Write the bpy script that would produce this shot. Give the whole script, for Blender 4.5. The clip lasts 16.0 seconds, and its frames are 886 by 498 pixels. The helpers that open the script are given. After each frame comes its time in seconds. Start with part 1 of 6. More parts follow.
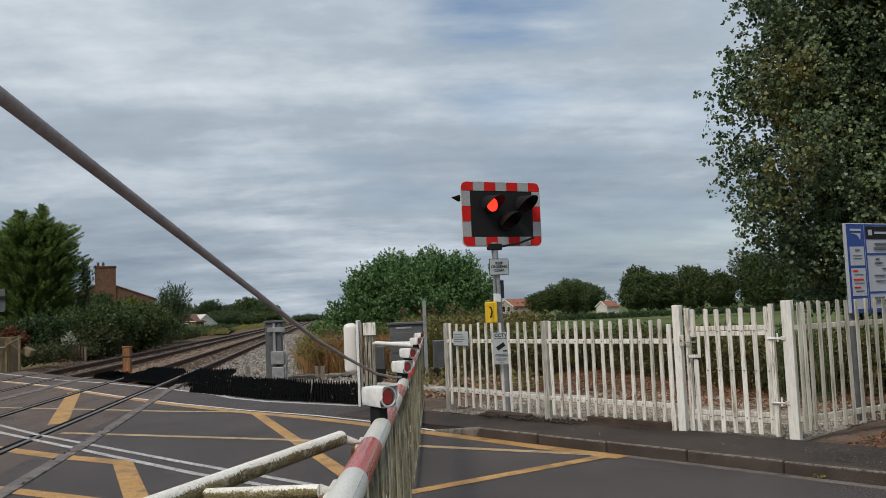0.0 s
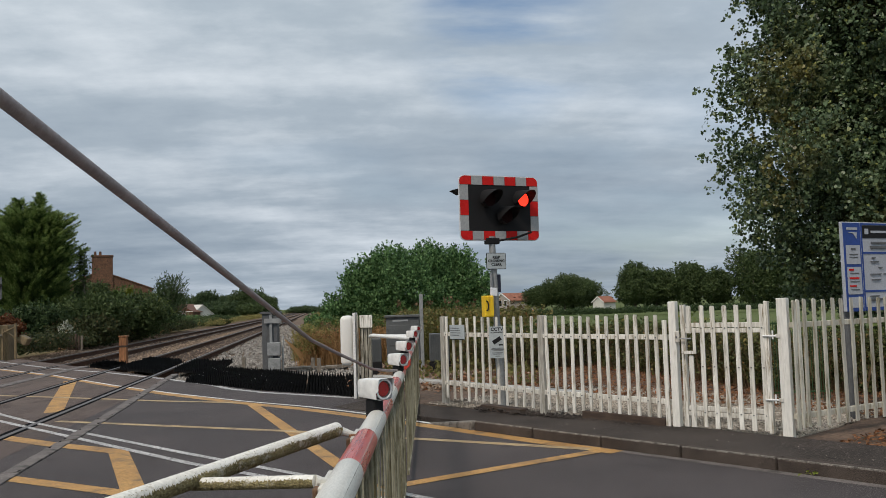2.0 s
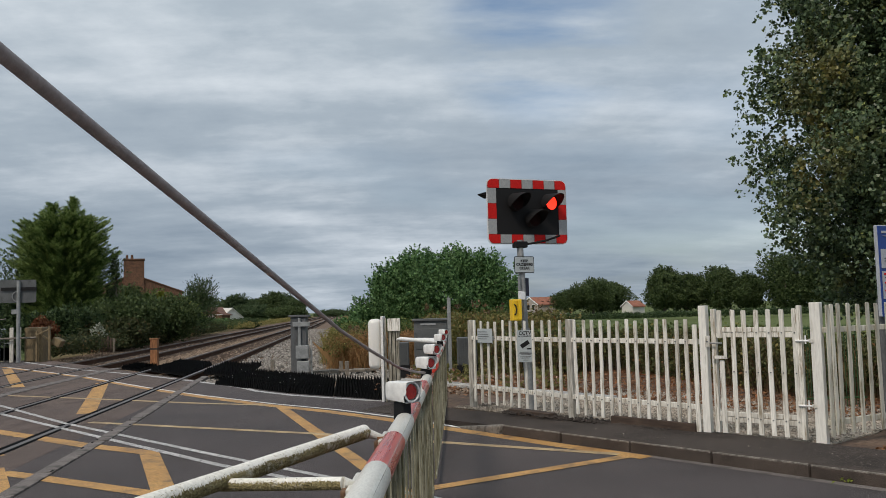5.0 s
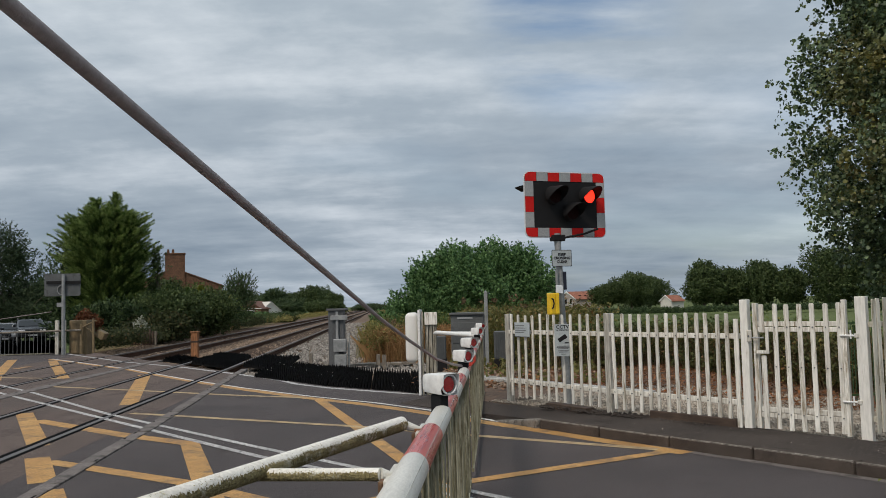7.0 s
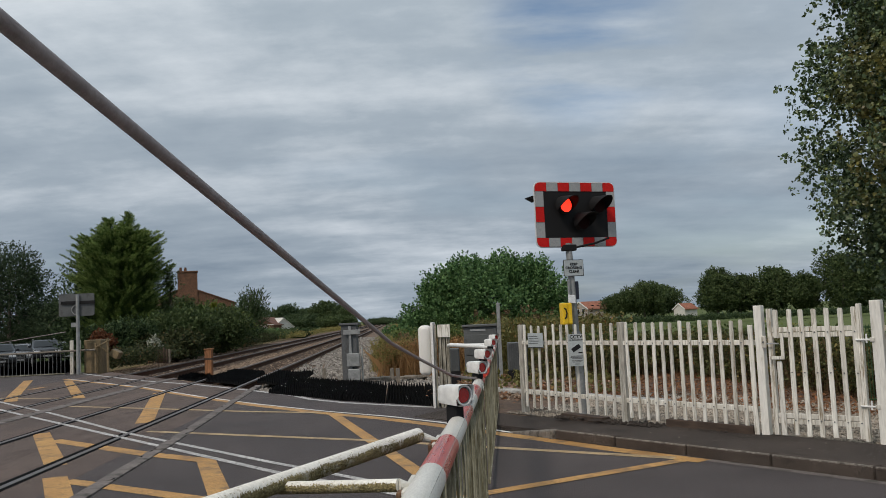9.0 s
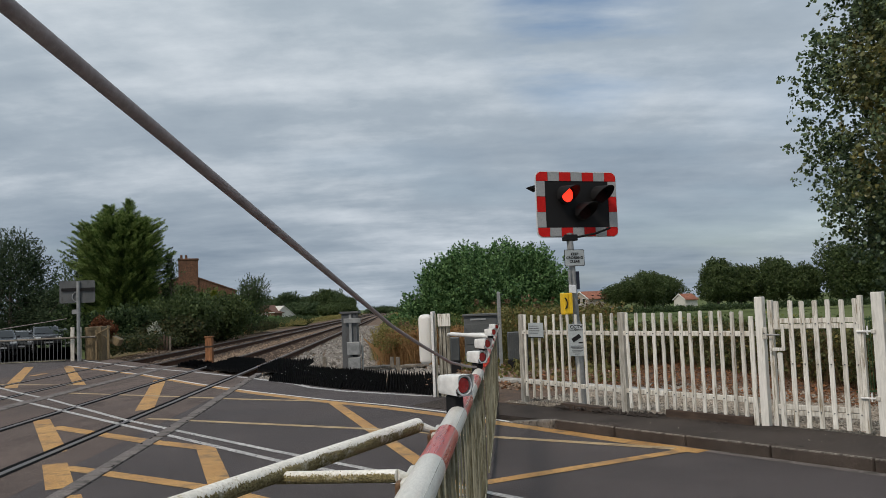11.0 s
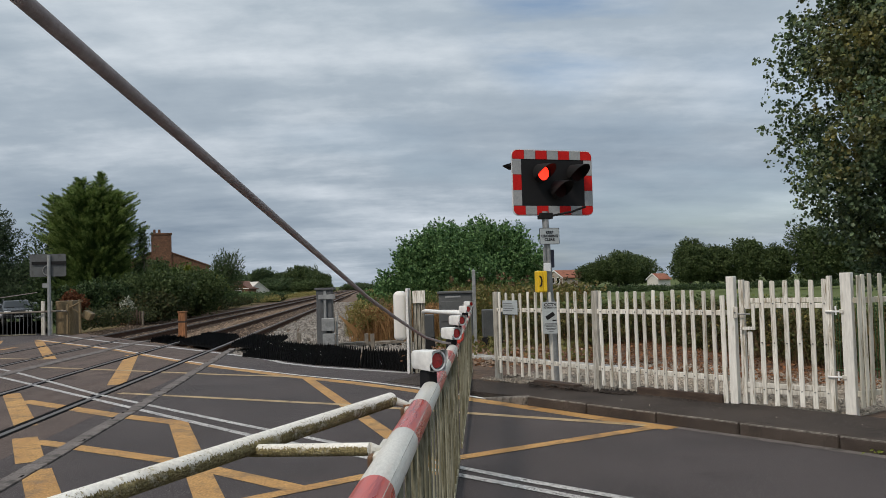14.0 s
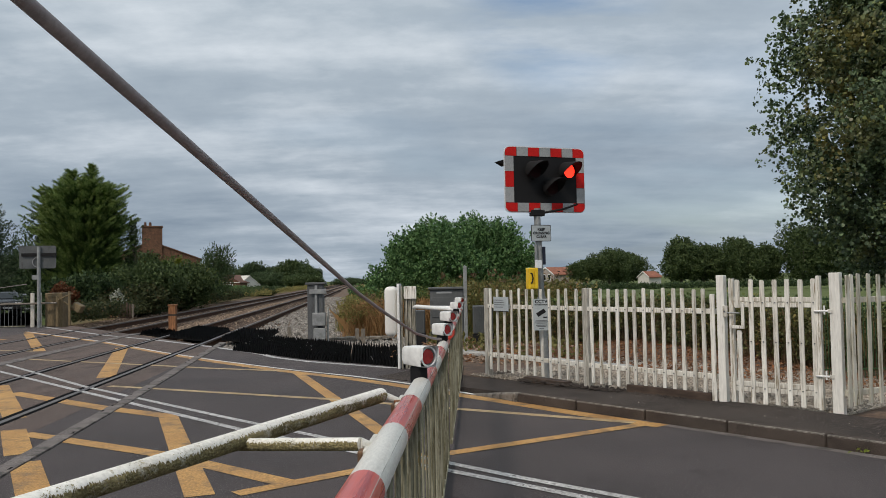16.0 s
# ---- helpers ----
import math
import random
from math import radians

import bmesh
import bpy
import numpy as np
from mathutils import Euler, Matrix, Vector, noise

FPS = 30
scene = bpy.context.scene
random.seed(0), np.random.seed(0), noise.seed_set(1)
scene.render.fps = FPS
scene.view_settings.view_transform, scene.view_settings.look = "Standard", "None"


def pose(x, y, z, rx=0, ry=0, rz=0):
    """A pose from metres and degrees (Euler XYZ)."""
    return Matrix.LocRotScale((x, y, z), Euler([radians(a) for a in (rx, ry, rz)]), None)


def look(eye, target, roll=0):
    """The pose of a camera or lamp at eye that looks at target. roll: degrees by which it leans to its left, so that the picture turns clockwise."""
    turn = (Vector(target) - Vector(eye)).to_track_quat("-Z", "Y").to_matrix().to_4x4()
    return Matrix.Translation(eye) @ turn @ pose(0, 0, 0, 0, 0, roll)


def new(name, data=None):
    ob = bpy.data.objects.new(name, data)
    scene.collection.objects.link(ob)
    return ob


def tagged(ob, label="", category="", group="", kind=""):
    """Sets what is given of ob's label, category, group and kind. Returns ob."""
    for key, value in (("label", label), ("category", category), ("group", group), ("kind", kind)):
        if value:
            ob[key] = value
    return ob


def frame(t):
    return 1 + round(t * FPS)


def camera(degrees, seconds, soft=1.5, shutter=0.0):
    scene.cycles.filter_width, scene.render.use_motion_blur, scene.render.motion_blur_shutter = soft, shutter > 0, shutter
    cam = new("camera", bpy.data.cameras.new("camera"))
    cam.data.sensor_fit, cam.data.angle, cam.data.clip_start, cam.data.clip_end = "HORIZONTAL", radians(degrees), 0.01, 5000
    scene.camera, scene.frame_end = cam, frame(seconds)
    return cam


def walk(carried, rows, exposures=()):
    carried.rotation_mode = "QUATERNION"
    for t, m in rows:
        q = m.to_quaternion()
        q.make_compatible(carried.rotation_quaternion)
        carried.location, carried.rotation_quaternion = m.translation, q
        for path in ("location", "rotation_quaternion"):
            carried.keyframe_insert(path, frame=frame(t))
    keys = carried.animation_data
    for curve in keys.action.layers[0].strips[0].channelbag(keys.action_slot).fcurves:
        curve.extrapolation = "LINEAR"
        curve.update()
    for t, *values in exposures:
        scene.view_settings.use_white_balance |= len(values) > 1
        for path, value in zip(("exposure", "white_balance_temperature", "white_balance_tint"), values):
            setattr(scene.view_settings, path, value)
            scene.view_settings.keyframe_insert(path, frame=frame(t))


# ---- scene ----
cam = camera(55.0, 16.0, soft=0.6)
ROWS = [
    (0, 0.0071, -0.0158, 1.3699, -3.2456, 4.2065, 2.4243),
    (0.5, 0.0052, 0.0050, 1.3683, -3.2499, 4.7500, 3.0322),
    (1, 0.0034, -0.0021, 1.3703, -3.8820, 4.9084, 2.3361),
    (1.5, 0.0007, -0.0177, 1.3710, -3.9667, 4.2413, 1.4385),
    (2, 0.0071, -0.0319, 1.3712, -3.4621, 3.7498, 1.7274),
    (2.5, 0.0050, -0.0062, 1.3724, -2.1819, 3.1344, 1.7037),
    (3, 0.0072, -0.0171, 1.3720, -2.0419, 3.9203, 1.6507),
    (5.5, 0.0053, -0.0240, 1.3653, -1.1821, 4.1599, 1.4595),
    (6, 0.0020, -0.0095, 1.3636, -0.3007, 4.3174, 1.7215),
    (6.5, 0.0053, -0.0146, 1.3607, -0.1900, 4.1236, 1.9940),
    (7, 0.0041, -0.0063, 1.3586, 0.8709, 3.7426, 1.4313),
    (7.5, 0.0002, 0.0072, 1.3573, 1.5602, 3.8852, 1.5907),
    (8, -0.0033, 0.0089, 1.3591, 1.6047, 5.0146, 1.2183),
    (8.5, -0.0037, 0.0028, 1.3601, 1.6044, 5.2106, 1.6892),
    (9, -0.0007, -0.0215, 1.3524, 1.6975, 4.6273, 2.5599),
    (11.5, -0.0004, 0.0008, 1.3557, 1.6034, 3.8803, 2.0647),
    (12, 0.0010, -0.0001, 1.3537, 0.4731, 4.0186, 1.8290),
    (12.5, -0.0002, -0.0070, 1.3507, -0.2296, 3.0446, 0.9636),
    (13, 0.0018, -0.0041, 1.3501, -0.2054, 2.5172, 1.3987),
    (13.5, 0.0014, 0.0037, 1.3476, 0.0004, 2.4510, 1.6369),
    (14, 0.0013, 0.0026, 1.3473, 0.0510, 2.3262, 1.6852),
    (14.5, 0.0000, 0.0000, 1.3500, 0.0000, 2.1776, 1.4000),
    (15, -0.0008, 0.0080, 1.3495, -0.1416, 2.1648, 1.5928),
    (15.5, -0.0016, 0.0012, 1.3497, -0.4232, 2.1814, 1.2058),
    (16, 0.0008, -0.0069, 1.3493, -0.5336, 2.0278, 1.1128),
]
walk(cam, [(t, pose(x, y, z, 90 + pitch, roll, yaw)) for t, x, y, z, yaw, pitch, roll in ROWS], [(0.0, 0.0), (3.0, 0.0), (5.5, -0.05), (6.5, -0.07), (8.0, -0.10), (9.0, -0.14), (11.5, -0.08), (12.5, -0.04), (13.0, -0.02), (16.0, -0.02)])

# ---- sky and sun ----
world = bpy.data.worlds.new("overcast_sky")
scene.world = world
world.use_nodes = True
wn, wl = world.node_tree.nodes, world.node_tree.links
for nd in list(wn):
    wn.remove(nd)


def wnode(kind, **values):
    nd = wn.new(kind)
    for key, value in values.items():
        nd.inputs[key].default_value = value
    return nd


SUN_EL, SUN_AZ = radians(48), radians(215)     # azimuth clockwise from +Y
w_out, w_bg = wn.new("ShaderNodeOutputWorld"), wn.new("ShaderNodeBackground")
w_sky = wn.new("ShaderNodeTexSky")
w_sky.sky_type, w_sky.sun_disc = "NISHITA", False
w_sky.sun_elevation, w_sky.sun_rotation = SUN_EL, SUN_AZ
w_tc = wn.new("ShaderNodeTexCoord")
w_sep = wn.new("ShaderNodeSeparateXYZ")
wl.new(w_tc.outputs["Generated"], w_sep.inputs[0])


def wmath(op, a, b=None):
    nd = wn.new("ShaderNodeMath")
    nd.operation = op
    for i, v in enumerate((a, b)):
        if v is None:
            continue
        if isinstance(v, (int, float)):
            nd.inputs[i].default_value = v
        else:
            wl.new(v, nd.inputs[i])
    return nd.outputs[0]


w_up = wmath("MAXIMUM", w_sep.outputs[2], 0.0)
w_den = wmath("ADD", w_up, 0.16)
w_cx, w_cy = wmath("DIVIDE", w_sep.outputs[0], w_den), wmath("DIVIDE", w_sep.outputs[1], w_den)
w_com = wn.new("ShaderNodeCombineXYZ")
wl.new(w_cx, w_com.inputs[0])
wl.new(w_cy, w_com.inputs[1])


def wnoise(scale, stretch, offset, detail, rough):
    mp = wn.new("ShaderNodeMapping")
    mp.inputs["Scale"].default_value = stretch
    mp.inputs["Location"].default_value = offset
    wl.new(w_com.outputs[0], mp.inputs[0])
    nz = wnode("ShaderNodeTexNoise", Scale=scale, Detail=detail, Roughness=rough)
    wl.new(mp.outputs[0], nz.inputs["Vector"])
    return nz.outputs["Fac"]


w_big = wnoise(0.66, (1.0, 1.0, 1), (1.3, 4.2, 0), 5, 0.5)
w_fine = wnoise(2.2, (0.85, 1.0, 1), (7.1, 0.4, 0), 9, 0.60)
w_wisp = wnoise(4.6, (0.30, 1.0, 1), (2.2, 5.7, 0), 6, 0.55)
w_mix = wmath("ADD", wmath("ADD", wmath("MULTIPLY", w_big, 0.50), wmath("MULTIPLY", w_fine, 0.345)), wmath("MULTIPLY", w_wisp, 0.155))


def wlobe(toward, inner, outer):
    """1 inside a cone of directions, fading out to 0: where the cloud is thin or thick."""
    dot = wn.new("ShaderNodeVectorMath")
    dot.operation = "DOT_PRODUCT"
    wl.new(w_tc.outputs["Generated"], dot.inputs[0])
    dot.inputs[1].default_value = Vector(toward).normalized()
    q = wn.new("ShaderNodeMapRange")
    q.interpolation_type = "SMOOTHSTEP"
    q.inputs["From Min"].default_value, q.inputs["From Max"].default_value = math.cos(radians(outer)), math.cos(radians(inner))
    wl.new(dot.outputs["Value"], q.inputs["Value"])
    return q.outputs[0]


w_mix = wmath("ADD", w_mix, wmath("MULTIPLY", wlobe((-0.22, 1.0, 0.33), 1, 17), 0.05))
w_mix = wmath("SUBTRACT", w_mix, wmath("MULTIPLY", wlobe((-0.40, 1.0, 0.08), 1, 10), 0.045))
w_mix = wmath("SUBTRACT", w_mix, wmath("MULTIPLY", wlobe((0.20, 1.0, 0.07), 1, 9), 0.055))
w_mix = wmath("ADD", w_mix, wmath("MULTIPLY", wlobe((-0.52, 1.0, 0.42), 1, 14), 0.03))
w_ramp = wn.new("ShaderNodeValToRGB")
cr = w_ramp.color_ramp
cr.elements[0].position, cr.elements[0].color = 0.36, (0.255, 0.322, 0.405, 1)
cr.elements[1].position, cr.elements[1].color = 0.65, (0.68, 0.745, 0.82, 1)
el = cr.elements.new(0.5)
el.color = (0.378, 0.45, 0.53, 1)
wl.new(w_mix, w_ramp.inputs[0])
w_gap = wn.new("ShaderNodeMapRange")           # thin places where blue shows through
w_gap.inputs["From Min"].default_value, w_gap.inputs["From Max"].default_value = 0.50, 0.90
wl.new(wnoise(0.55, (0.8, 1.0, 1), (3.6, 9.1, 0), 4, 0.5), w_gap.inputs["Value"])
w_blue = wn.new("ShaderNodeMix")
w_blue.data_type = "RGBA"
w_rift = wn.new("ShaderNodeMapRange")
w_rift.inputs["From Min"].default_value, w_rift.inputs["From Max"].default_value = 0.40, 0.56
wl.new(wnoise(1.6, (0.55, 1.3, 1), (4.4, 2.6, 0), 6, 0.55), w_rift.inputs["Value"])
w_open = wmath("MULTIPLY", wlobe((0.15, 1.0, 0.345), 1.0, 8.0), wmath("MULTIPLY", w_rift.outputs[0], 0.95))
w_low = wmath("MULTIPLY", wlobe((0.25, 1.0, 0.03), 1.0, 9.0), 0.06)
wl.new(wmath("MINIMUM", wmath("ADD", wmath("ADD", w_gap.outputs[0], w_open), w_low), 1.0), w_blue.inputs["Factor"])
wl.new(w_ramp.outputs[0], w_blue.inputs["A"])
w_skys = wn.new("ShaderNodeVectorMath")
w_skys.operation = "SCALE"
w_skys.inputs["Scale"].default_value = 0.1
wl.new(w_sky.outputs[0], w_skys.inputs[0])
wl.new(w_skys.outputs[0], w_blue.inputs["B"])
# an overcast sky grows brighter towards the zenith
w_top = wmath("POWER", w_up, 1.3)
w_zen = wn.new("ShaderNodeCombineXYZ")
for i, gain in enumerate((1.10, 0.98, 0.80)):
    wl.new(wmath("ADD", 0.92, wmath("MULTIPLY", w_top, gain)), w_zen.inputs[i])
w_bright = wn.new("ShaderNodeVectorMath")
w_bright.operation = "MULTIPLY"
wl.new(w_blue.outputs["Result"], w_bright.inputs[0])
wl.new(w_zen.outputs[0], w_bright.inputs[1])
wl.new(w_bright.outputs[0], w_bg.inputs["Color"])
w_bg.inputs["Strength"].default_value = 1.0
wl.new(w_bg.outputs[0], w_out.inputs[0])

sun = new("sun", bpy.data.lights.new("sun", "SUN"))
sun.data.energy, sun.data.angle, sun.data.color = 2.0, radians(10), (1.0, 0.865, 0.735)
sun.matrix_world = look((0, 0, 30), Vector((0, 0, 30)) - Vector((math.sin(SUN_AZ) * math.cos(SUN_EL), math.cos(SUN_AZ) * math.cos(SUN_EL), math.sin(SUN_EL))))


# ---- materials ----
def surf(name, c1, c2, scale=3.0, rough=0.6, metal=0.0, bump=0.15, grain=60.0, stain=None, stain_at=(0.58, 0.7), vary=0.0, stretch=(1, 1, 1), stain_scale=None, coat=0.0, spec=0.4, speck=0.16, isle=0.0, fleck=None):
    """Two colours mixed by broad noise, a fine grain in colour and relief, optional stains with a shape of their own."""
    m = bpy.data.materials.new(name)
    m.use_nodes = True
    nt, b = m.node_tree, m.node_tree.nodes["Principled BSDF"]
    n, l = nt.nodes, nt.links
    tc, mp = n.new("ShaderNodeTexCoord"), n.new("ShaderNodeMapping")
    mp.inputs["Scale"].default_value = stretch
    if vary:
        own, shift = n.new("ShaderNodeObjectInfo"), n.new("ShaderNodeVectorMath")
        shift.operation = "MULTIPLY_ADD"
        shift.inputs[1].default_value = (37.0, 53.0, 71.0)
        l.new(own.outputs["Random"], shift.inputs[0])
        l.new(tc.outputs["Object"], shift.inputs[2])
        l.new(shift.outputs[0], mp.inputs[0])
    else:
        l.new(tc.outputs["Object"], mp.inputs[0])

    def nz(s, d=4.0, r=0.6):
        q = n.new("ShaderNodeTexNoise")
        q.inputs["Scale"].default_value, q.inputs["Detail"].default_value, q.inputs["Roughness"].default_value = s, d, r
        l.new(mp.outputs[0], q.inputs["Vector"])
        return q.outputs["Fac"]

    def mix(fac, a, bb, blend="MIX"):
        q = n.new("ShaderNodeMix")
        q.data_type, q.blend_type = "RGBA", blend
        for sock, v in (("Factor", fac), ("A", a), ("B", bb)):
            if isinstance(v, (int, float)):
                q.inputs[sock].default_value = v
            elif isinstance(v, tuple):
                q.inputs[sock].default_value = (*v, 1)
            else:
                l.new(v, q.inputs[sock])
        return q.outputs["Result"]

    def rng(v, lo, hi, a=0.0, bb=1.0):
        q = n.new("ShaderNodeMapRange")
        for i, x in ((1, lo), (2, hi), (3, a), (4, bb)):
            q.inputs[i].default_value = x
        l.new(v, q.inputs[0])
        return q.outputs[0]

    broad, fine = nz(scale), nz(grain, 3.0)
    col = mix(rng(broad, 0.35, 0.65), c1, c2)
    col = mix(0.75, col, mix(rng(fine, 0.32, 0.68), (1 - speck,) * 3, (1 + speck,) * 3), "MULTIPLY")
    if stain:
        col = mix(rng(nz(stain_scale or scale * 2.3, 5.0, 0.7), stain_at[0], stain_at[1]), col, stain)
    if fleck:                                   # loose light grains: colour, size, share
        col = mix(rng(nz(fleck[1], 0.0), fleck[2], fleck[2] + 0.05), col, fleck[0])
    if vary:
        info = n.new("ShaderNodeObjectInfo")
        q = n.new("ShaderNodeHueSaturation")
        l.new(rng(info.outputs["Random"], 0, 1, 1 - vary, 1 + vary), q.inputs["Value"])
        l.new(col, q.inputs["Color"])
        col = q.outputs[0]
    if isle:
        geo, q = n.new("ShaderNodeNewGeometry"), n.new("ShaderNodeHueSaturation")
        l.new(rng(geo.outputs["Random Per Island"], 0, 1, 1 - isle, 1 + isle), q.inputs["Value"])
        l.new(col, q.inputs["Color"])
        col = q.outputs[0]
    l.new(col, b.inputs["Base Color"])
    l.new(rng(broad, 0.3, 0.7, max(0.03, rough - 0.1), min(1.0, rough + 0.1)), b.inputs["Roughness"])
    b.inputs["Metallic"].default_value = metal
    b.inputs["Coat Weight"].default_value = coat
    b.inputs["Specular IOR Level"].default_value = spec
    if bump:
        bp = n.new("ShaderNodeBump")
        bp.inputs["Strength"].default_value, bp.inputs["Distance"].default_value = bump, 0.02
        l.new(fine, bp.inputs["Height"])
        l.new(bp.outputs[0], b.inputs["Normal"])
    return m


def leafy(name, c1, c2, c3=None, rough=0.55, spec=0.15, patch=None, patch_scale=1.0):
    """Leaves: each one takes its own tint, thin enough to let light through."""
    m = bpy.data.materials.new(name)
    m.use_nodes = True
    n, l = m.node_tree.nodes, m.node_tree.links
    b = n["Principled BSDF"]
    geo, ramp = n.new("ShaderNodeNewGeometry"), n.new("ShaderNodeValToRGB")
    ramp.color_ramp.elements[0].color, ramp.color_ramp.elements[1].color = (*c1, 1), (*c2, 1)
    if c3:
        e = ramp.color_ramp.elements.new(0.9)
        e.color = (*c2, 1)
        ramp.color_ramp.elements[-1].color = (*c3, 1)
    l.new(geo.outputs["Random Per Island"], ramp.inputs[0])
    hue = ramp.outputs[0]
    if patch:                                   # boughs of another tint
        tc, nz, rg, mx = n.new("ShaderNodeTexCoord"), n.new("ShaderNodeTexNoise"), n.new("ShaderNodeMapRange"), n.new("ShaderNodeMix")
        nz.inputs["Scale"].default_value, nz.inputs["Detail"].default_value = patch_scale, 3.0
        l.new(tc.outputs["Object"], nz.inputs["Vector"])
        rg.inputs["From Min"].default_value, rg.inputs["From Max"].default_value, rg.inputs["To Max"].default_value = 0.54, 0.70, 0.62
        l.new(nz.outputs["Fac"], rg.inputs["Value"])
        mx.data_type = "RGBA"
        l.new(rg.outputs[0], mx.inputs["Factor"])
        l.new(hue, mx.inputs["A"])
        shade = n.new("ShaderNodeMix")
        shade.data_type = "RGBA"
        shade.inputs["A"].default_value, shade.inputs["B"].default_value = (*(0.35 * q for q in patch), 1), (*patch, 1)
        l.new(geo.outputs["Random Per Island"], shade.inputs["Factor"])
        l.new(shade.outputs["Result"], mx.inputs["B"])
        hue = mx.outputs["Result"]
    l.new(hue, b.inputs["Base Color"])
    b.inputs["Roughness"].default_value = rough
    b.inputs["Specular IOR Level"].default_value = spec
    out, tr, ad = n["Material Output"], n.new("ShaderNodeBsdfTranslucent"), n.new("ShaderNodeMixShader")
    l.new(hue, tr.inputs[0])
    ad.inputs[0].default_value = 0.25
    l.new(b.outputs[0], ad.inputs[1])
    l.new(tr.outputs[0], ad.inputs[2])
    l.new(ad.outputs[0], out.inputs[0])
    return m


def glow(name, color, strength):
    m = bpy.data.materials.new(name)
    m.use_nodes = True
    b = m.node_tree.nodes["Principled BSDF"]
    b.inputs["Base Color"].default_value = (*color, 1)
    b.inputs["Emission Color"].default_value = (*color, 1)
    b.inputs["Emission Strength"].default_value = strength
    return m


ASPHALT = surf("asphalt", (0.059, 0.050, 0.0505), (0.096, 0.0815, 0.082), 0.7, 0.85, bump=0.7, grain=150, fleck=((0.21, 0.195, 0.185), 95, 0.66), stain=(0.052, 0.044, 0.044), stain_scale=1.6, stain_at=(0.52, 0.75), spec=0.25, speck=1.0)
DECK = surf("crossing_deck", (0.090, 0.066, 0.057), (0.142, 0.107, 0.093), 0.9, 0.8, bump=0.7, grain=130, fleck=((0.2, 0.17, 0.15), 80, 0.68), stain=(0.062, 0.044, 0.036), stain_scale=2.2, stain_at=(0.48, 0.7), stretch=(1, 0.45, 1), spec=0.25, speck=0.8)
FOOTWAY = surf("footway_tarmac", (0.042, 0.034, 0.030), (0.080, 0.066, 0.058), 1.4, 0.92, bump=0.9, grain=110, fleck=((0.15, 0.13, 0.112), 75, 0.675), stain=(0.034, 0.028, 0.025), stain_scale=3, spec=0.2, speck=0.9)
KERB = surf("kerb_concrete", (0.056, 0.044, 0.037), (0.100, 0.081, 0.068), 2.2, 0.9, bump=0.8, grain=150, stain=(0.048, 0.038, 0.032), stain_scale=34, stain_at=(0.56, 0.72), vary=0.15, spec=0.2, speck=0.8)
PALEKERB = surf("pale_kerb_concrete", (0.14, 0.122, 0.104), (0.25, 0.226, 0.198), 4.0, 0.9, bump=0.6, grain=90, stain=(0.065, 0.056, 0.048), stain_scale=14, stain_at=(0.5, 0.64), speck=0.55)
CONCRETE = surf("pale_concrete", (0.34, 0.33, 0.31), (0.46, 0.45, 0.42), 2.0, 0.9, bump=0.4, grain=50, stain=(0.2, 0.19, 0.17), vary=0.1, speck=0.45)
STRIP = surf("worn_concrete_strip", (0.115, 0.099, 0.092), (0.195, 0.171, 0.16), 2.0, 0.85, bump=0.5, grain=60, stain=(0.06, 0.054, 0.047), stain_scale=5, stain_at=(0.5, 0.66), speck=0.5)
PALEYELLOW = surf("faded_road_yellow", (0.34, 0.235, 0.115), (0.47, 0.35, 0.20), 1.6, 0.7, bump=0.3, grain=60, stain=(0.16, 0.12, 0.085), stain_scale=4.5, stain_at=(0.50, 0.68), speck=0.5)
YELLOW = surf("road_yellow", (0.37, 0.195, 0.058), (0.49, 0.285, 0.10), 1.6, 0.7, bump=0.3, grain=60, stain=(0.17, 0.115, 0.065), stain_scale=3.6, stain_at=(0.50, 0.68), speck=0.5)
WHITELINE = surf("road_white", (0.38, 0.37, 0.36), (0.54, 0.53, 0.515), 2.0, 0.7, bump=0.3, grain=80, stain=(0.115, 0.105, 0.10), stain_scale=26, stain_at=(0.52, 0.63), speck=0.6)
EDGEWHITE = surf("fresh_white_line", (0.52, 0.51, 0.49), (0.66, 0.65, 0.63), 2.0, 0.7, bump=0.2, grain=80, stain=(0.3, 0.28, 0.25), stain_scale=12, stain_at=(0.56, 0.7), speck=0.3)
WHITE = surf("white_paint", (0.74, 0.74, 0.72), (0.80, 0.80, 0.78), 3.0, 0.45, bump=0.03, grain=30, stain=(0.62, 0.61, 0.56), stain_scale=12, stain_at=(0.6, 0.75))
FENCEWHITE = surf("weathered_white_paint", (0.60, 0.575, 0.51), (0.76, 0.74, 0.68), 6.0, 0.6, bump=0.2, grain=60, stain=(0.24, 0.195, 0.125), stain_scale=34, stain_at=(0.51, 0.67), stretch=(1, 1, 0.09), vary=0.12, speck=0.25)
POSTWHITE = surf("white_post_paint", (0.68, 0.66, 0.60), (0.79, 0.775, 0.72), 4.0, 0.6, bump=0.15, grain=60, stain=(0.42, 0.38, 0.29), stain_scale=20, stain_at=(0.6, 0.76), stretch=(1, 1, 0.12), vary=0.05, speck=0.15)
FENCEOLD = surf("dirty_white_paint", (0.40, 0.385, 0.32), (0.60, 0.585, 0.51), 5.0, 0.7, bump=0.2, grain=60, stain=(0.19, 0.165, 0.10), stain_scale=30, stain_at=(0.5, 0.66), stretch=(1, 1, 0.09), vary=0.2, speck=0.25)
